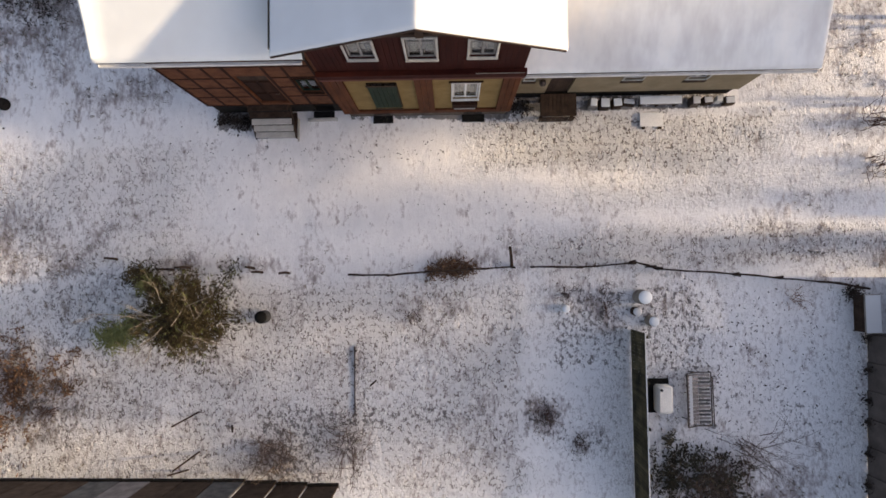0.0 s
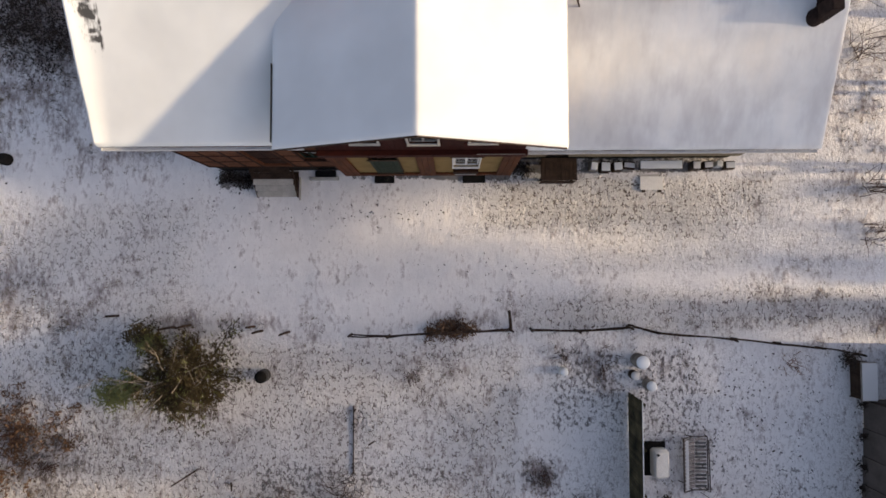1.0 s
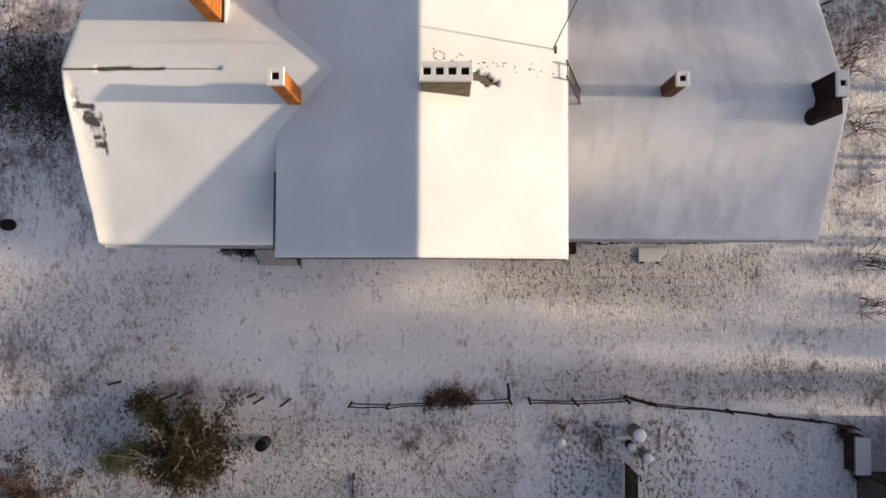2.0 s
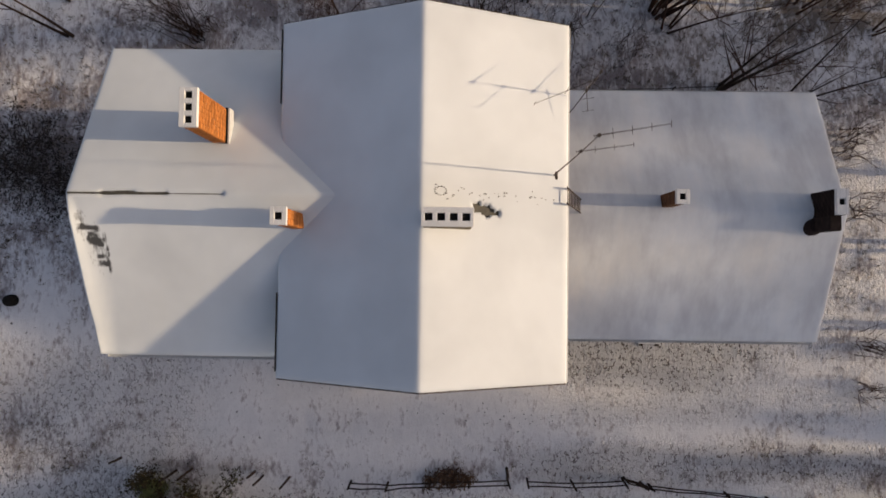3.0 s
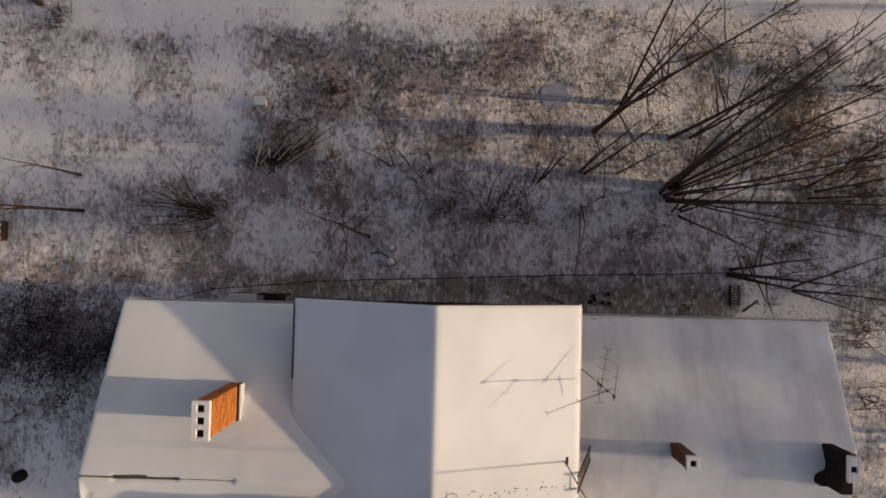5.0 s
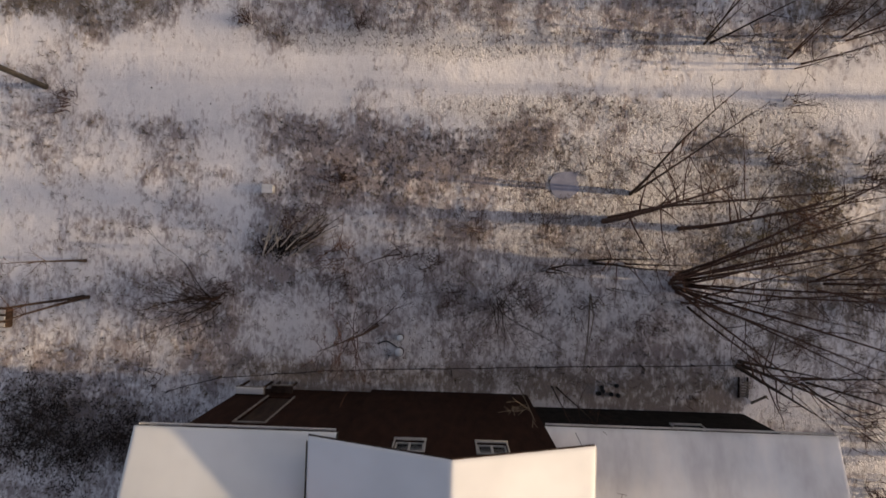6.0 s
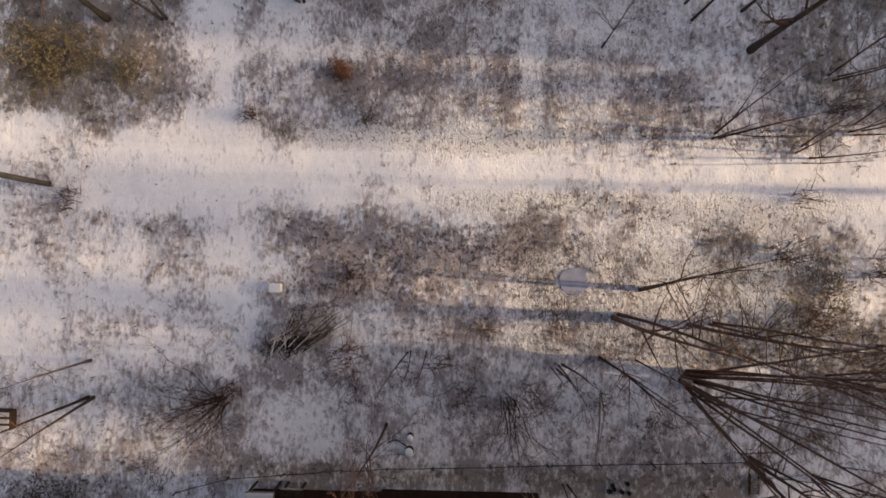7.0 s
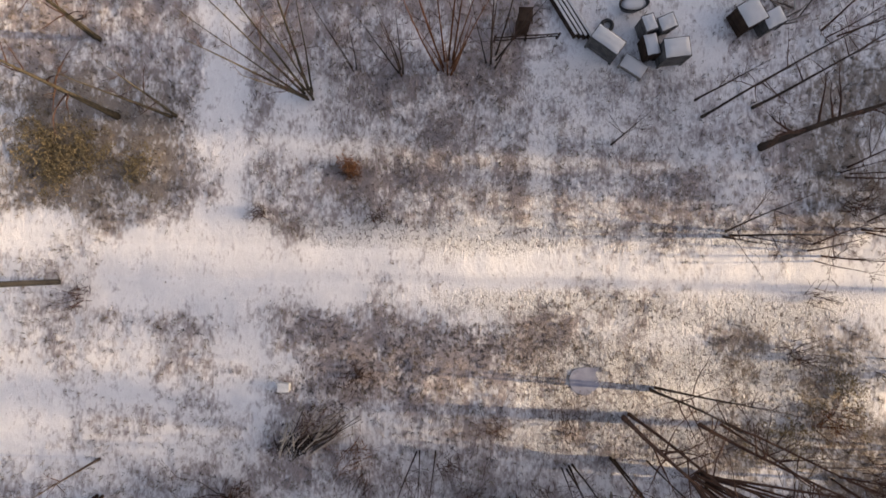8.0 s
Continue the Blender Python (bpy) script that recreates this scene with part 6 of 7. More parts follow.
for k in range(9):
    y = -3.3 - k * 1.0
    x = 15.62 - k * 0.045
    part("panel", Build().box(x, x + 0.06, y - 1.0, y, 0.0, 2.12, 0.003), FENCEGREY, east_fence)
    part("post", Build().box(x + 0.062, x + 0.15, y - 0.10, y, -0.1, 2.18), DARKWOOD, east_fence)
    leafy_shrub(x - 0.06, y - 0.15 - 0.3 * (k * 7 % 3) / 3, 0.35, 0.07, 54 + 12 * (k % 3), 430 + k, "dark ivy clinging to the foot of the panel fence", DARKLEAF, name="ivy", category="ivy", group="ivy on the fence", size=0.06)
# cross panel leading to the added panels out of view
part("panel", Build().box(15.80, 17.04, -3.33, -3.27, 0.0, 2.12, 0.003), FENCEGREY, east_fence)
for y in (-2.26, -1.25):          # unseen panels added to shade the ground beside the chest
    part("panel", Build().box(17.05, 17.11, y - 1.0, y, 0.0, 2.12, 0.003), FENCEGREY, east_fence)
    part("post", Build().box(17.112, 17.20, y - 0.10, y, -0.1, 2.18), DARKWOOD, east_fence)
south_fence = thing("panel_fence", -10.0, -8.6, 0, "brown concrete panel fence along the garden's end", "fence", "garden fences")
FENCEPALE = surface("frosted_fence_panel", (0.15, 0.135, 0.13), (0.30, 0.275, 0.27), 2.5, 30, 0.9, vary=0.15)
for k in range(12):
    x = -17.3 + k * 1.14
    y = -8.24 - 0.012 * k - max(0, k - 8) * 0.05
    top = 1.95 - 0.06 * max(0, k - 7)
    part("panel", Build().box(x, x + 1.12, y - 0.06, y, 0.16, top), (BROWNPANEL, FENCEPALE, YARDGREY, FENCEPALE, YARDGREY, BROWNPANEL)[k * 5 % 6] if 3 < k < 9 else BROWNPANEL, south_fence)
    # added near-black strip paints the shaded gap at the fence's base
    part("plinth", Build().box(x, x + 1.12, y - 0.08, y + 0.05, -0.05, 0.155), SHADE_BLACK, south_fence)
    part("post", Build().box(x - 0.05, x + 0.05, y - 0.17, y - 0.083, -0.1, 1.9), DARKWOOD, south_fence)
    part("coping", Build().box(x, x + 1.12, y - 0.09, y + 0.02, top + 0.003, top + 0.04), DARKWOOD, south_fence)


def barrel(x, y, rad, h, label, material, cap=None):
    t = thing("barrel", x, y, gz(x, y), label, "barrel", "barrels by the fence")
    z = gz(x, y) - 0.02
    part("body", Build().lathe(x, y, [(rad * 0.92, z), (rad, z + h * 0.1), (rad, z + h * 0.32), (rad * 1.04, z + h * 0.35), (rad, z + h * 0.38), (rad, z + h * 0.64), (rad * 1.04, z + h * 0.67), (rad, z + h * 0.7), (rad, z + h * 0.95), (rad * 0.95, z + h)]), material, t, smooth=True)
    part("lid_snow", Build().lathe(x, y, [(rad * 0.96, z + h + 0.001), (rad * 0.94, z + h + 0.04), (rad * 0.6, z + h + 0.08), (0.02, z + h + 0.09)]), cap or SNOW, t, "cap of snow", True)
    return t


barrel(7.42, -1.82, 0.25, 0.75, "pale plastic barrel capped with snow", GREYWOOD)
barrel(7.78, -2.70, 0.19, 0.55, "small pale barrel capped with snow", GREYWOOD)
barrel(4.70, -2.22, 0.15, 0.35, "small bucket heaped with snow", PLASTIC)
barrel(-6.33, -2.38, 0.23, 0.55, "black plastic bin standing open", BLACK, SOOT_AND_SHADE)
barrel(-16.25, 5.72, 0.22, 0.28, "dark tree stump with sawn top", SHADE_BLACK, SHADE_BLACK)
barrel(7.25, -2.35, 0.16, 0.4, "dark pot beside the barrels", DARKWOOD, SNOW_OLD)

CREAM = surface("cream_plastic", (0.84, 0.80, 0.72), (0.93, 0.89, 0.81), 3, 40, 0.5, relief=0.002)
tank = thing("water_tank", 8.2, -5.35, 0, "white plastic water tank with rounded edges", "tank")
part("body", Build().box(7.80, 8.38, -5.97, -4.97, 0.06, 0.55, 0.09), CREAM, tank, smooth=True)
part("lid", Build().box(7.88, 8.30, -5.89, -5.05, 0.551, 0.565, 0.008), CREAM, tank)
part("filler_cap", Build().lathe(7.95, -5.12, [(0.05, 0.566), (0.05, 0.60), (0.03, 0.61)], 12), BLACK, tank)
# near-black sheet on the ground stands in for the tank's shadow
part("tray", Build().box(7.64, 8.40, -6.02, -4.80, -0.03, 0.058), SHADE_BLACK, tank, "dark sheet painting the shadow around the tank")

BENCHWOOD = surface("greyed_bench_slats", (0.20, 0.175, 0.165), (0.36, 0.325, 0.31), 4, 40, 0.8, vary=0.2)
bench = thing("garden_bench", 9.6, -5.45, 0, "slatted garden bench with a tube frame under snow", "bench")
BX = -0.20
for k in range(14):
    y = -4.62 - k * 0.128
    part("seat_slat", Build().box(9.60 + BX, 10.0 + BX, y - 0.075, y, 0.20, 0.24), YARDGREY if k % 3 else BENCHWOOD, bench)
    o = Matrix.Translation((9.56 + BX, y - 0.04, 0.23)) @ pose(0, 0, 0, 0, -62, 0)
    part("back_slat", Build().box(-0.03, 0.03, -0.045, 0.045, 0.0, 0.50, 0.01, o), BENCHWOOD, bench)
for y in (-4.56, -6.46):
    part("frame_tube", Build().tube([(10.05 + BX, y, 0.0), (10.05 + BX, y, 0.22), (9.55 + BX, y, 0.22), (9.10 + BX, y, 0.47)], [0.022] * 4, 8), METAL, bench)
    part("leg", Build().tube([(9.5 + BX, y, 0.22), (9.35 + BX, y, 0.0)], [0.022] * 2, 8), METAL, bench)
part("frame_tube", Build().tube([(10.05 + BX, -4.56, 0.22), (10.05 + BX, -6.46, 0.22)], [0.022] * 2, 8), METAL, bench)
part("frame_tube", Build().tube([(9.10 + BX, -4.56, 0.47), (9.10 + BX, -6.46, 0.47)], [0.03] * 2, 8), METAL, bench)
part("ground_bar", Build().tube([(10.18 + BX, -4.75, 0.03), (10.22 + BX, -6.62, 0.03), (9.05 + BX, -6.20, 0.03)], [0.02] * 3, 6), METAL, bench)
part("bench_snow", Build().box(9.14 + BX, 9.28 + BX, -6.36, -4.64, 0.44, 0.47, 0.012), SNOW_OLD, bench, "strip of snow on the backrest")

hut = thing("garden_chest", 15.42, -2.5, 0, "low dark wooden garden chest with a snowy lid", "chest")
part("body", Build().box(15.18, 15.67, -3.17, -1.86, 0.0, 0.58), DARKWOOD, hut)
for k in range(4):
    part("side_board", Build().box(15.155, 15.178, -3.16, -1.87, 0.03 + k * 0.137, 0.155 + k * 0.137, 0.006), DARKWOOD, hut)
part("lid", Build().box(15.14, 15.71, -3.21, -1.82, 0.582, 0.62), GREYWOOD, hut)
part("lid_snow", Build().box(15.17, 15.70, -3.18, -1.85, 0.622, 0.66, 0.025), SNOW_OLD, hut, "thin snow on the lid")
leafy_shrub(15.05, -1.75, 0.45, 0.22, 260, 420, "dark withered growth beside the garden chest", DARKLEAF, size=0.06)

plank = thing("plank", -3.02, -4.75, 0.03, "long pale plank edging a garden bed", "plank")
part("board", Build().box(-3.04, -3.015, -6.0, -3.52, -0.04, 0.06), DARKWOOD, plank)
part("stake", Build().box(-2.985, -2.94, -3.7, -3.64, -0.1, 0.2), DARKWOOD, plank)
for k, (x0, y0, x1, y1, h) in enumerate(((-8.78, -5.85, -9.35, -6.15, 0.9), (-8.74, -7.28, -9.25, -7.65, 1.0), (-9.1, -7.95, -9.75, -8.02, 0.4), (-7.6, -6.35, -7.35, -6.45, 0.5), (-2.5, -5.0, -2.2, -4.7, 0.4))):
    p = thing("pole", x0, y0, 0, "dark wooden pole leaning in the snow", "pole", "garden poles")
    part("shaft", Build().tube([(x0, y0, -0.1), (x1, y1, h)], [0.035, 0.03], 7), DARKWOOD, p)
for k, (x, y, h) in enumerate(((-5.45, -0.80, 1.1), (-6.45, -0.76, 1.0), (-6.75, -0.60, 0.8), (-9.15, -0.55, 1.1), (-9.75, -0.62, 1.2), (-11.9, -0.2, 0.7))):
    p = thing("fence_post", x, y, 0, "lone dark post remaining of an old fence", "post", "old fence posts")
    part("shaft", Build().tube([(x, y, -0.1), (x + 0.02, y + 0.03, h * 0.5), (x - 0.03, y + 0.02 * (k % 3), h)], [0.05, 0.045, 0.04], 7), DARKWOOD, p)

# ---------------------------------------------------------------- along the low wing
bench2 = thing("plank_bench", 8.0, 5.40, 0, "long plank bench under snow against the wall", "bench")
part("seat", Build().box(7.50, 9.05, 5.16, 5.48, 0.40, 0.46), GREYWOOD, bench2)
part("seat_snow", Build().box(7.52, 9.03, 5.17, 5.46, 0.461, 0.50, 0.02), SNOW, bench2, "pale weathered top board with thin snow")
for x in (7.6, 8.2, 8.85):
    part("leg", Build().box(x, x + 0.09, 5.20, 5.44, 0.0, 0.40), DARKWOOD, bench2)
for k, (x, w, d, h, m, top) in enumerate(((5.72, 0.28, 0.34, 0.44, GREYWOOD, SNOW), (6.10, 0.36, 0.38, 0.42, DARKWOOD, SNOW), (6.56, 0.34, 0.34, 0.40, DARKWOOD, SNOW), (6.96, 0.44, 0.24, 0.30, DARKWOOD, SNOW_OLD), (9.42, 0.30, 0.32, 0.46, METAL, SNOW_OLD), (9.86, 0.34, 0.26, 0.38, DARKWOOD, SNOW_OLD), (10.34, 0.22, 0.20, 0.40, PLASTIC, None), (10.66, 0.36, 0.28, 0.34, BROWNPANEL, SNOW_OLD))):
    tw = pose(x + w / 2, 5.5 - d / 2, 0, 0, 0, (k * 37 % 11 - 5) * 1.6) @ Matrix.Translation((-x - w / 2, d / 2 - 5.5, 0))
    c = thing("crate", x, 5.35, 0, "wooden crate with snow on its lid by the wall" if m is not METAL else "rusty drum with snow on its lid by the wall", "crate", "crates by the wall")
    part("body", Build().box(x, x + w, 5.46 - d, 5.46, 0.0, h, 0.02, tw), m, c)
    for z in (0.08, h - 0.12):
        part("batten", Build().box(x - 0.012, x + w + 0.012, 5.446 - d, 5.457 - d, z, z + 0.06, 0.01, tw), m, c)
    if top:
        part("lid_snow", Build().box(x + 0.02, x + w - 0.03, 5.48 - d, 5.42, h + 0.001, h + 0.06, 0.028, tw), top, c)
board2 = thing("board", 8.1, 4.8, 0.1, "grey board on blocks in the snow", "board")
part("sheet", Build().box(7.62, 8.46, 4.44, 4.96, 0.07, 0.10), CROWN, board2)
for x in (7.7, 8.3):
    part("block", Build().box(x, x + 0.12, 4.36, 4.90, -0.03, 0.07), DARKWOOD, board2)

# ---------------------------------------------------------------- behind the house
pile = thing("brush_pile", -6.4, 18.8, 0, "heap of pale cut branches lying in the snow", "brush pile")
r_ = random.Random(11)
for k in range(34):
    p = Vector((-7.35 + r_.uniform(-0.15, 1.3), 17.85 + r_.uniform(-0.1, 0.55), r_.uniform(0.06, 0.55)))
    a = 0.80 + r_.gauss(0, 0.30) if k % 6 else 2.2 + r_.gauss(0, 0.5)
    q = p + Vector((math.cos(a), math.sin(a), r_.gauss(0, 0.08))) * (r_.uniform(1.2, 2.5) if k % 6 else 0.8)
    q.z = max(q.z, 0.06)
    part("branch", Build().tube([p, p.lerp(q, 0.5) + Vector((r_.gauss(0, 0.08), r_.gauss(0, 0.08), 0.04)), q], [0.024, 0.018, 0.010], 5), PEELED if k % 5 < 3 else BARK, pile)
shrub(-7.60, 18.15, 0.5, 0.25, 14, 300, "dark stubby bush at the brush pile")
leafy_shrub(-6.7, 18.2, 0.25, 0.5, 520, 153, "dark dead leaves beneath the brush pile", DARKLEAF, size=0.06)
box_ = thing("white_box", -7.4, 20.35, 0, "white box lying on the snow", "box")
part("body", Build().box(-7.58, -7.17, 20.20, 20.50, 0.0, 0.34, 0.03), PLASTIC, box_)
part("lid", Build().box(-7.60, -7.15, 20.18, 20.52, 0.341, 0.38, 0.015), CROWN, box_)
ice = Build()
ice.v = [(4.0 + math.cos(a) * 0.55 * (1 + 0.10 * math.sin(2 * a + 1) + 0.05 * math.sin(3 * a)), 20.85 + math.sin(a) * 0.58 * (1 + 0.10 * math.sin(2 * a + 1) + 0.05 * math.sin(3 * a)), zz) for zz in (-0.12, 0.035) for a in [2 * math.pi * k / 40 for k in range(40)]]
ice.f = [tuple(range(40, 80))] + [(k, (k + 1) % 40, 40 + (k + 1) % 40, 40 + k) for k in range(40)]
single("frozen_puddle", ice, ICE, "small frozen puddle with bluish ice", "puddle")
for k, (x, y, rad) in enumerate(((-2.17, 14.30, 0.17), (-2.14, 14.84, 0.13))):
    barrel(x, y, rad, 0.3, "small pot heaped with snow behind the house", DARKWOOD)
hoop = thing("hoop", -2.7, 14.6, 0, "dark curved hose lying in the snow", "hose")
part("tube", Build().tube([(-3.0 + 0.09 * k, 14.55 + 0.12 * math.sin(k * 0.5), 0.05) for k in range(9)], [0.025] * 9, 6), BLACK, hoop)
r_ = random.Random(13)
for k in range(7):
    x, y = 5.2 + r_.uniform(0, 1.3), 13.0 + r_.uniform(-0.15, 0.35)
    t = thing("flower_pot", x, y, 0, "small dark flower pot in the snow", "flower pot", "flower pots")
    part("pot", Build().lathe(x, y, [(0.05, -0.02), (0.075, 0.13), (0.085, 0.135), (0.085, 0.16), (0.06, 0.155), (0.055, 0.10)], 12), BLACK, t)
steps2 = thing("garden_steps", 11.0, 13.2, 0, "small slatted wooden steps behind the low wing", "steps")
for k in range(6):
    part("tread", Build().box(10.72, 11.05, 13.0 + k * 0.11, 13.07 + k * 0.11, 0.10 + k * 0.03, 0.14 + k * 0.03), GREYWOOD, steps2)
for x in (10.70, 11.03):
    part("stringer", Build().box(x, x + 0.035, 12.95, 13.75, -0.03, 0.10), DARKWOOD, steps2)
fallen = thing("fallen_branch", 5.0, 16.7, 0, "pale forked branch leaning on the rear fence", "branch")
part("fork", Build().tube([(5.04, 16.72, 0.02), (4.98, 15.8, 0.20), (4.90, 14.9, 0.34), (4.74, 13.90, 0.48)], [0.035, 0.030, 0.024, 0.012], 6), BARK_PALE, fallen)
part("fork", Build().tube([(5.06, 16.70, 0.02), (5.15, 15.9, 0.20), (5.02, 15.2, 0.34), (4.86, 14.5, 0.46)], [0.030, 0.022, 0.016, 0.010], 6), BARK_PALE, fallen)
part("twig", Build().tube([(5.08, 16.6, 0.05), (5.36, 16.6, 0.15), (5.55, 16.3, 0.25)], [0.018, 0.014, 0.008], 5), BARK, fallen)
prop = thing("leaning_post", 11.35, 12.9, 0, "pale post leaning by the wing's corner", "post")
part("shaft", Build().tube([(11.25, 12.75, -0.05), (11.38, 13.2, 0.75)], [0.05, 0.045], 7), BARK_PALE, prop)
part("tie", Build().tube([(11.38, 13.2, 0.6), (11.55, 13.05, 0.55)], [0.02, 0.02], 6), DARKWOOD, prop)
crate_w = thing("crate", -17.6, 15.1, 0, "dark crate with snow lying on its slats", "crate")
part("body", Build().box(-17.9, -17.2, 14.75, 15.5, 0.0, 0.35), DARKWOOD, crate_w)
for k in range(3):
    part("slat", Build().box(-17.88, -17.22, 14.78 + k * 0.25, 14.94 + k * 0.25, 0.351, 0.40), STEPWOOD, crate_w)
POLEGREY = surface("tarred_grey_pole", (0.028, 0.026, 0.024), (0.075, 0.07, 0.065), 5, 40, 0.9, stretch=(1, 1, 0.3))
pole = thing("utility_pole", -16.3, 24.12, 0, "grey wooden utility pole beside the track", "pole")
part("shaft", Build().tube([(-16.3, 24.12, -0.3), (-16.3, 24.12, 4), (-16.32, 24.12, 7.5)], [0.11, 0.10, 0.085], 10), POLEGREY, pole)
part("crossarm", Build().box(-16.37, -16.27, 23.6, 24.64, 7.1, 7.22), GREYWOOD, pole)
for y in (23.68, 24.56):
    part("insulator", Build().lathe(-16.32, y, [(0.02, 7.22), (0.045, 7.26), (0.04, 7.34), (0.02, 7.37)], 10), WHITE, pole)

# the neighbouring yard beyond the road


def snow_heap(name, x0, x1, y0, y1, z, depth, m4, parent, seed, material=None):
    """An uneven cap of snow with a soft rim on a flat top."""
    n, b = 9, Build()
    r = random.Random(seed)
    lift = [[r.uniform(0.55, 1.0) for _ in range(n)] for _ in range(n)]
    for j in range(n):
        for i in range(n):
            u, v = i / (n - 1), j / (n - 1)
            e = min(u, 1 - u, v, 1 - v)
            rim = 0.0 if e == 0 else min(1.0, 0.55 + e * 2.5)
            wx = 0.03 * (lift[j][i] - 0.75)
            b.v.append(tuple(m4 @ Vector((x0 + (x1 - x0) * u + wx, y0 + (y1 - y0) * v - wx, z + depth * rim * lift[j][i]))))
    b.f = [(j * n + i, j * n + i + 1, (j + 1) * n + i + 1, (j + 1) * n + i) for j in range(n - 1) for i in range(n - 1)]
    return part(name, b, material or SNOW_OLD, parent, "uneven cap of snow", True)


def yard_crate(cx, cy, wx, wy, h, turn, label, seed, slats=4, material=None, lean=0.0):
    """A weathered plank crate with corner posts, slatted sides and a snowy lid."""
    material = material or YARDGREY
    c = thing("yard_crate", cx, cy, 0, label, "crate", "crates in the far yard")
    m4 = Matrix.Translation((cx, cy, 0)) @ pose(0, 0, 0, lean, 0, turn)
    part("body", Build().box(-wx, wx, -wy, wy, 0.0, h - 0.05, 0.02, m4), SHADE_BLACK, c)
    for k in range(slats):
        z0, z1 = 0.04 + (h - 0.08) * k / slats, 0.04 + (h - 0.08) * (k + 1) / slats - 0.025
        part("side_slat", Build().box(-wx - 0.01, wx + 0.01, -wy - 0.035, -wy - 0.003, z0, z1, 0.006, m4), material, c)
        part("end_slat", Build().box(-wx - 0.035, -wx - 0.003, -wy, wy, z0, z1, 0.006, m4), material, c)
    for sx in (-1, 1):
        part("corner_post", Build().box(sx * wx - 0.05, sx * wx + 0.05, -wy - 0.075, -wy - 0.037, 0.0, h, 0.01, m4), material, c)
    part("lid", Build().box(-wx - 0.05, wx + 0.05, -wy - 0.06, wy + 0.05, h - 0.045, h, 0.01, m4), material, c)
    snow_heap("lid_snow", -wx - 0.02, wx + 0.02, -wy - 0.03, wy + 0.02, h + 0.001, 0.11, m4, c, seed)
    return c


yard_crate(4.45, 33.55, 0.56, 0.26, 1.0, -35, "long dark crate with a snowy lid in the yard", 1)
yard_crate(5.62, 32.85, 0.46, 0.24, 0.24, -32, "low box under snow in the yard", 2, slats=1, material=GREYWOOD)
yard_crate(6.95, 33.28, 0.44, 0.32, 1.05, 8, "dark cabin-like crate with a snowy top in the yard", 3, slats=5)
yard_crate(6.12, 33.50, 0.22, 0.36, 0.75, 14, "narrow dark crate beside a larger one", 4, slats=3, material=DARKWOOD)
yard_crate(6.58, 34.35, 0.28, 0.22, 0.95, 24, "dark tilted crate with snow on its lid", 5, slats=4, lean=6)
yard_crate(5.98, 34.25, 0.20, 0.26, 0.9, 20, "small dark crate with snow on its lid", 6, slats=3)
yard_crate(9.75, 34.70, 0.40, 0.42, 0.9, 30, "dark cart-like crate in the yard", 7, slats=3, material=DARKWOOD)
yard_crate(10.60, 34.55, 0.36, 0.28, 0.8, 28, "crate with a snowy top in the yard", 8, slats=4)
tub = thing("wash_tub", 5.55, 35.2, 0, "dark zinc tub with snow lying inside", "tub")
tub_m = Matrix.Translation((5.55, 35.2, 0)) @ pose(0, 0, 0, 0, 0, 6) @ Matrix.Diagonal((1.9, 1.0, 1.0, 1.0))
tb = Build().lathe(0, 0, [(0.22, 0.0), (0.29, 0.30), (0.31, 0.42), (0.28, 0.42), (0.26, 0.30)], 20)
tb.v = [tuple(tub_m @ Vector(p)) for p in tb.v]
part("body", tb, BLACK, tub, smooth=True)
ts = Build().lathe(0, 0, [(0.25, 0.30), (0.25, 0.33), (0.14, 0.37), (0.02, 0.38)], 20)
ts.v = [tuple(tub_m @ Vector(p)) for p in ts.v]
part("tub_snow", ts, SNOW_OLD, tub, smooth=True)
tyre = thing("car_tyre", 4.62, 34.45, 0, "old dark tyre lying flat in the snow", "tyre")
ty = Build()
for i in range(18):
    for j in range(8):
        a, b_ = 2 * math.pi * i / 18, 2 * math.pi * j / 8
        rr = 0.20 + 0.075 * math.cos(b_)
        ty.v.append((4.62 + rr * math.cos(a), 34.45 + rr * math.sin(a), 0.09 + 0.075 * math.sin(b_)))
ty.f = [(i * 8 + j, (i + 1) % 18 * 8 + j, (i + 1) % 18 * 8 + (j + 1) % 8, i * 8 + (j + 1) % 8) for i in range(18) for j in range(8)]
part("tread", ty, BLACK, tyre, smooth=True)
scrap = thing("scrap_heap", 11.2, 34.9, 0, "tangle of dark rods and boards dusted with snow", "scrap")
r_ = random.Random(91)
for k in range(16):
    p = Vector((10.9 + r_.uniform(0, 0.9), 34.4 + r_.uniform(0, 0.9), r_.uniform(0.05, 0.5)))
    a = r_.uniform(0, math.pi)
    part("rod", Build().tube([p, p + Vector((math.cos(a), math.sin(a), r_.uniform(-0.1, 0.3))) * r_.uniform(0.4, 0.9)], [0.03, 0.03], 6), (METAL, GREYWOOD, STEPWOOD)[k % 3], scrap)
beams = thing("beam_stack", 3.2, 34.7, 0, "stack of long squared beams dusted with snow", "beams")
for k in range(4):
    m4 = Matrix.Translation((2.92 + k * 0.19, 34.72 - k * 0.02, 0)) @ pose(0, 0, 0, 0, 0, 32 + k % 2)
    part("beam", Build().box(-0.065, 0.065, -0.9, 0.9, 0.0, 0.35, 0.012, m4), DARKWOOD, beams)
    part("beam_snow", Build().box(-0.05, 0.05, -0.88, 0.88, 0.351, 0.385, 0.012, m4), SNOW_OLD, beams)
gate_p = thing("gate_post", 1.35, 34.2, 0, "dark square gate pillar at the yard", "post")
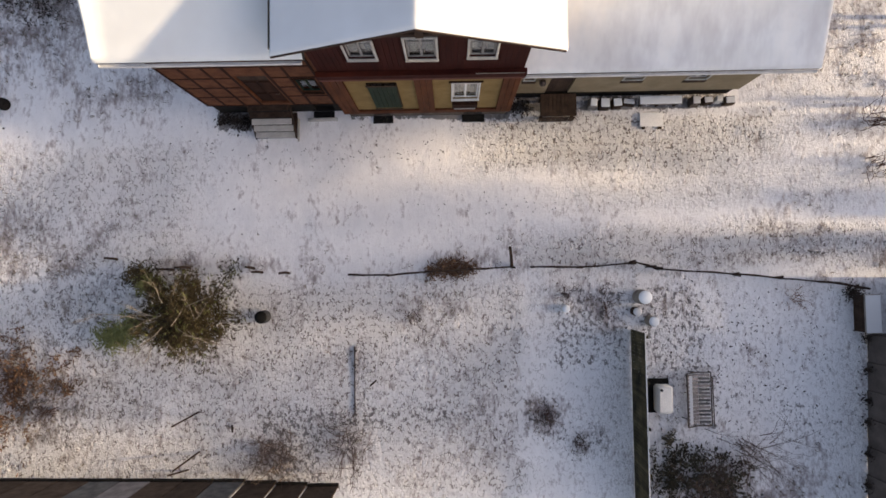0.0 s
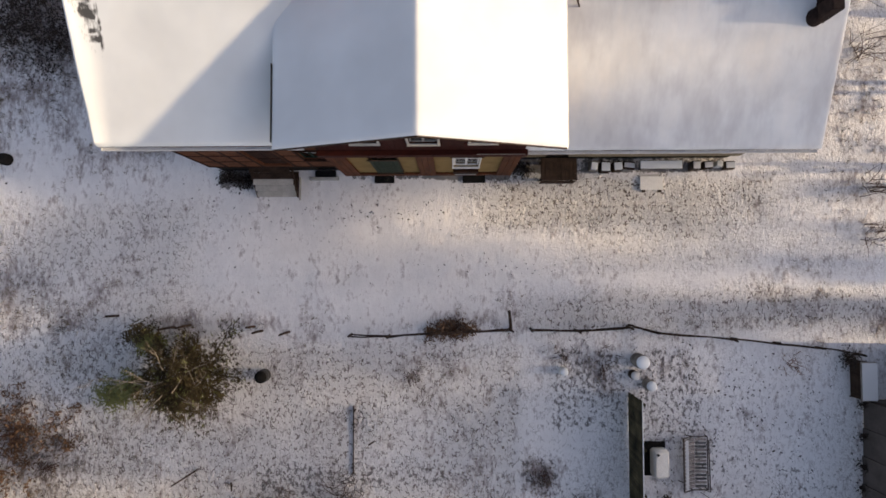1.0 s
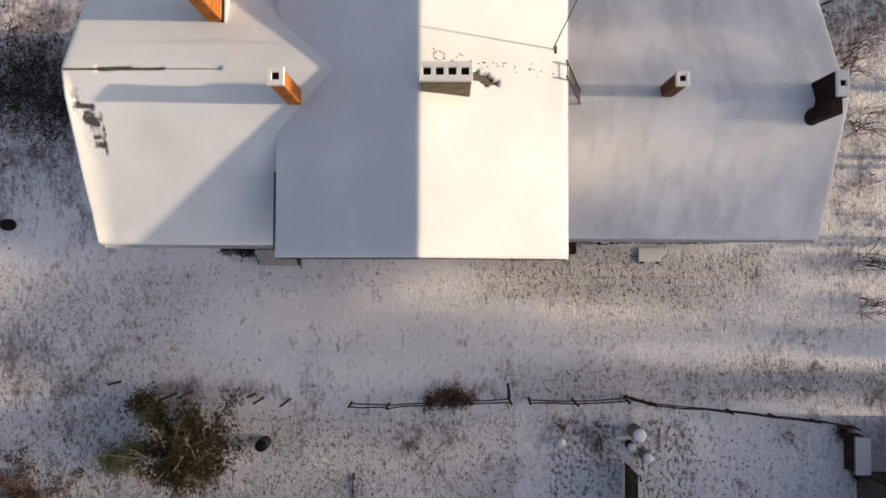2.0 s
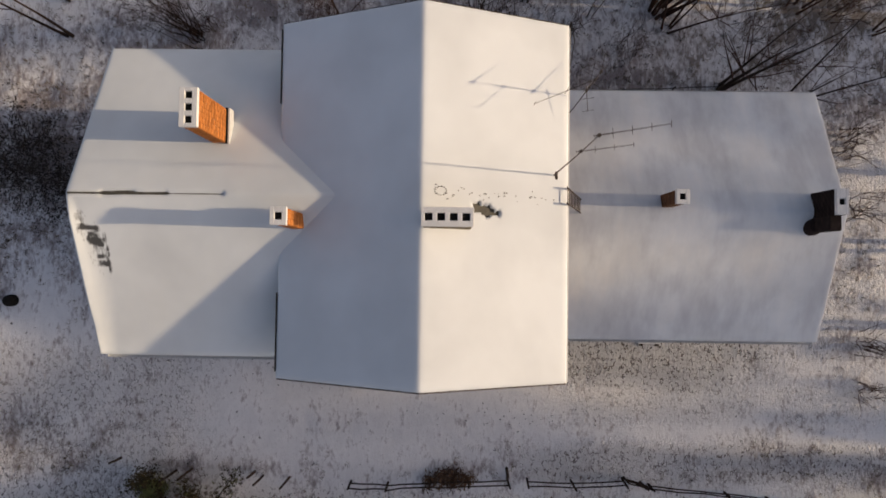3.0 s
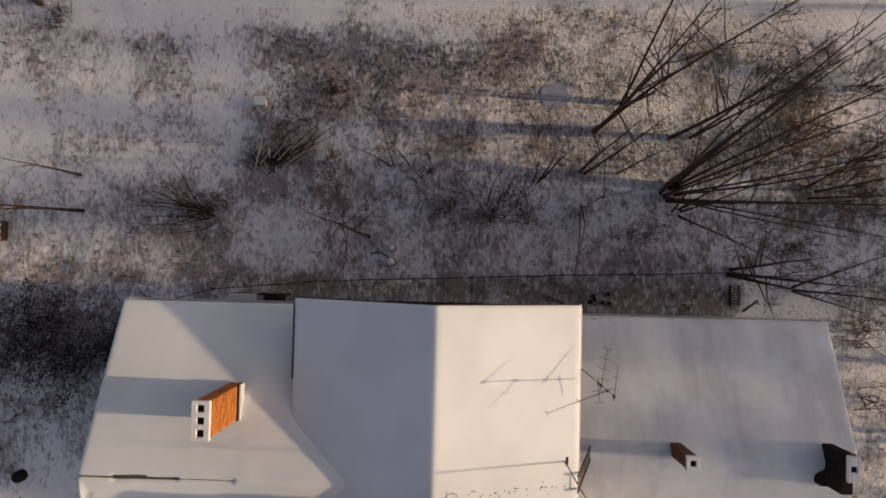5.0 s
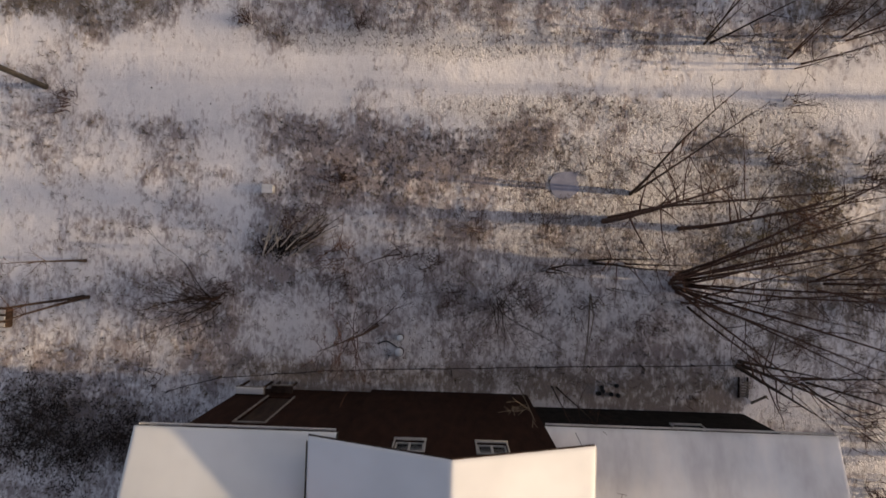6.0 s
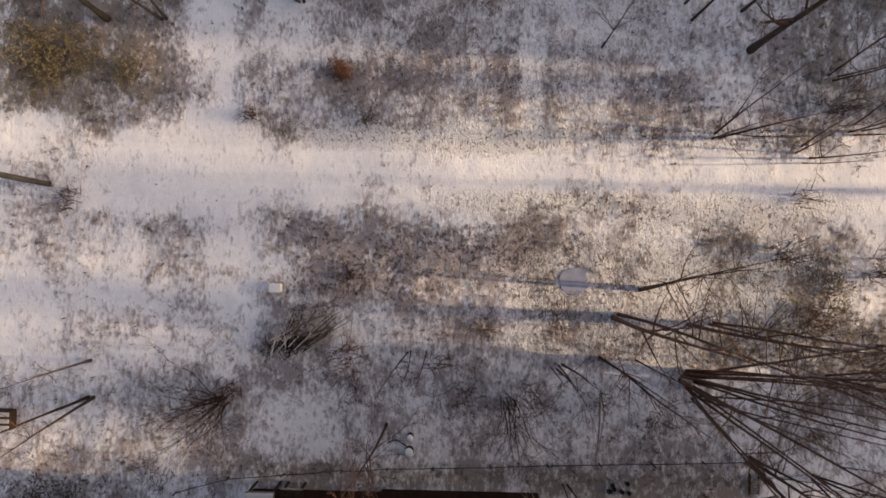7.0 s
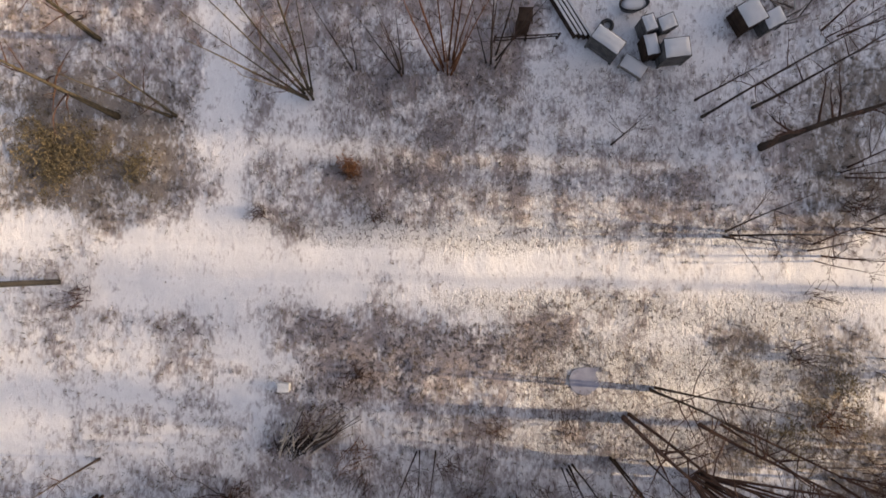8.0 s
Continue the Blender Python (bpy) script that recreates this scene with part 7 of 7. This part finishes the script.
part("shaft", Build().box(1.12, 1.56, 34.05, 34.50, -0.1, 1.3), DARKWOOD, gate_p)
part("cap", Build().box(1.08, 1.60, 34.01, 34.54, 1.301, 1.36), DARKWOOD, gate_p)
rail_fence([(0.3, 33.75), (2.7, 33.95)], 0.5, "low dark rail fence at the neighbouring yard", 2, 1.2)

# ---------------------------------------------------------------- grass


def tufts(count, seed, material, lo, label, hmin, hmax, x0=-20, x1=19, y0=-10.5, y1=37):
    """Dry tufts wherever grass shows through the snow."""
    r = np.random.RandomState(seed)
    x, y = r.uniform(x0, x1, count * 8), r.uniform(y0, y1, count * 8)
    s = bare_share(x, y)
    ok = (r.rand(len(x)) < np.clip((s - lo) * 1.6, 0, 1)) & ~((x > -8.8) & (x < 11.7) & (y > 4.9) & (y < 13.2))
    x, y = x[ok][:count], y[ok][:count]
    z = ground_height(x, y)
    v, f = [], []
    for px, py, pz in zip(x, y, z):
        n = r.randint(4, 8)
        h = r.uniform(hmin, hmax)
        for k in range(n):
            a, t = r.uniform(0, 2 * math.pi), r.uniform(0.3, 1.3)
            bx, by = px + r.normal(0, 0.03), py + r.normal(0, 0.03)
            w = 0.011
            i = len(v)
            v += [(bx - w * math.sin(a), by + w * math.cos(a), pz - 0.02), (bx + w * math.sin(a), by - w * math.cos(a), pz - 0.02), (bx + math.cos(a) * h * t, by + math.sin(a) * h * t, pz + h)]
            f.append((i, i + 1, i + 2))
    b = Build()
    b.v, b.f = v, f
    return single("grass", b, material, label, "grass", kind="stuff")


tufts(21000, 1, DRYGRASS, 0.20, "dry brown grass tufts standing in thin snow", 0.05, 0.14)
tufts(3600, 2, DARKLEAF, 0.24, "dark withered stalks in thin snow", 0.05, 0.16)


def litter(count, seed, material, label, spots, size=1.0):
    """Small dark crumbs: footprints' edges, fallen leaves and stubble, in loose drifts."""
    r = np.random.RandomState(seed)
    b = Build()
    for k in range(count):
        cx, cy, sx, sy = spots[r.randint(len(spots))]
        x, y = r.normal(cx, sx), r.normal(cy, sy)
        if -8.6 < x < 11.5 and 4.95 < y < 13.2:
            continue
        z, w, l, a = gz(x, y), size * r.uniform(0.008, 0.024), size * r.uniform(0.015, 0.06), r.uniform(0, math.pi)
        c, s_ = math.cos(a), math.sin(a)
        p = [(x + c * l, y + s_ * l, z), (x - s_ * w, y + c * w, z), (x - c * l, y - s_ * l, z), (x + s_ * w, y - c * w, z), (x, y, z + 0.035)]
        b.add(p, [(0, 1, 4), (1, 2, 4), (2, 3, 4), (3, 0, 4)])
    return single("litter", b, material, label, "litter", kind="stuff")


litter(330, 5, DARKLEAF, "scattered dark leaf crumbs and footprints in the snow", [(-5, 3.7, 2.5, 0.30), (-1, 3.6, 2.0, 0.25), (4, 4.1, 2.5, 0.35), (8, 3.6, 3, 0.6), (-13, 2.4, 1.8, 1.0), (-9, 3.2, 2.5, 0.5), (2, 1.6, 2, 0.3), (11, 4.4, 2, 0.4), (-14, -1.5, 2, 1.0)])
litter(220, 6, DARKLEAF, "dark stalk stubs showing in the garden snow", [(3.9, -6.1, 0.5, 0.6), (5.6, -2.2, 0.9, 0.6), (10, -4, 2.5, 1.8), (12.5, -3.5, 1.6, 1.6), (5.2, -7.2, 0.6, 0.5), (-5.3, -2.8, 0.5, 0.5), (-8.5, -5, 2, 1.2), (-1, -4, 1.6, 1.6)])
# low dark leaves added to darken the ground against the foot of the house
for k, (x, y, w, n) in enumerate(((-7.9, 4.95, 0.22, 160), (-7.35, 4.93, 0.25, 160), (-6.95, 4.9, 0.2, 120), (3.0, 5.3, 0.16, 100), (3.4, 5.25, 0.16, 100))):
    leafy_shrub(x, y, 0.14, w, n, 160 + k, "low dark leaves added to darken the ground by the house", DARKLEAF, size=0.07)
# rusty dead fern at the garden's west end
for k, (x, y, w, n) in enumerate(((-15.6, -4.0, 0.6, 600), (-15.2, -4.8, 0.7, 520), (-15.9, -6.2, 0.6, 350), (-13.9, -4.6, 0.5, 250), (-0.1, -0.72, 0.15, 130), (0.35, -0.72, 0.2, 200), (0.8, -0.72, 0.2, 200), (1.25, -0.70, 0.15, 120))):
    leafy_shrub(x, y, 0.2, w * (2.3 if x < -10 else 1.5), n, 170 + k, "low rusty-brown dead fern in the snow", RUSTLEAF, size=0.08)
litter(170, 7, DARKLEAF, "dark leaf clusters lying on the garden snow", [(10.5, -3.2, 1.6, 1.0), (12.8, -3.6, 1.3, 1.2), (11.6, -5.4, 1.6, 0.9), (9.2, -3.0, 0.9, 0.8)], 1.5)
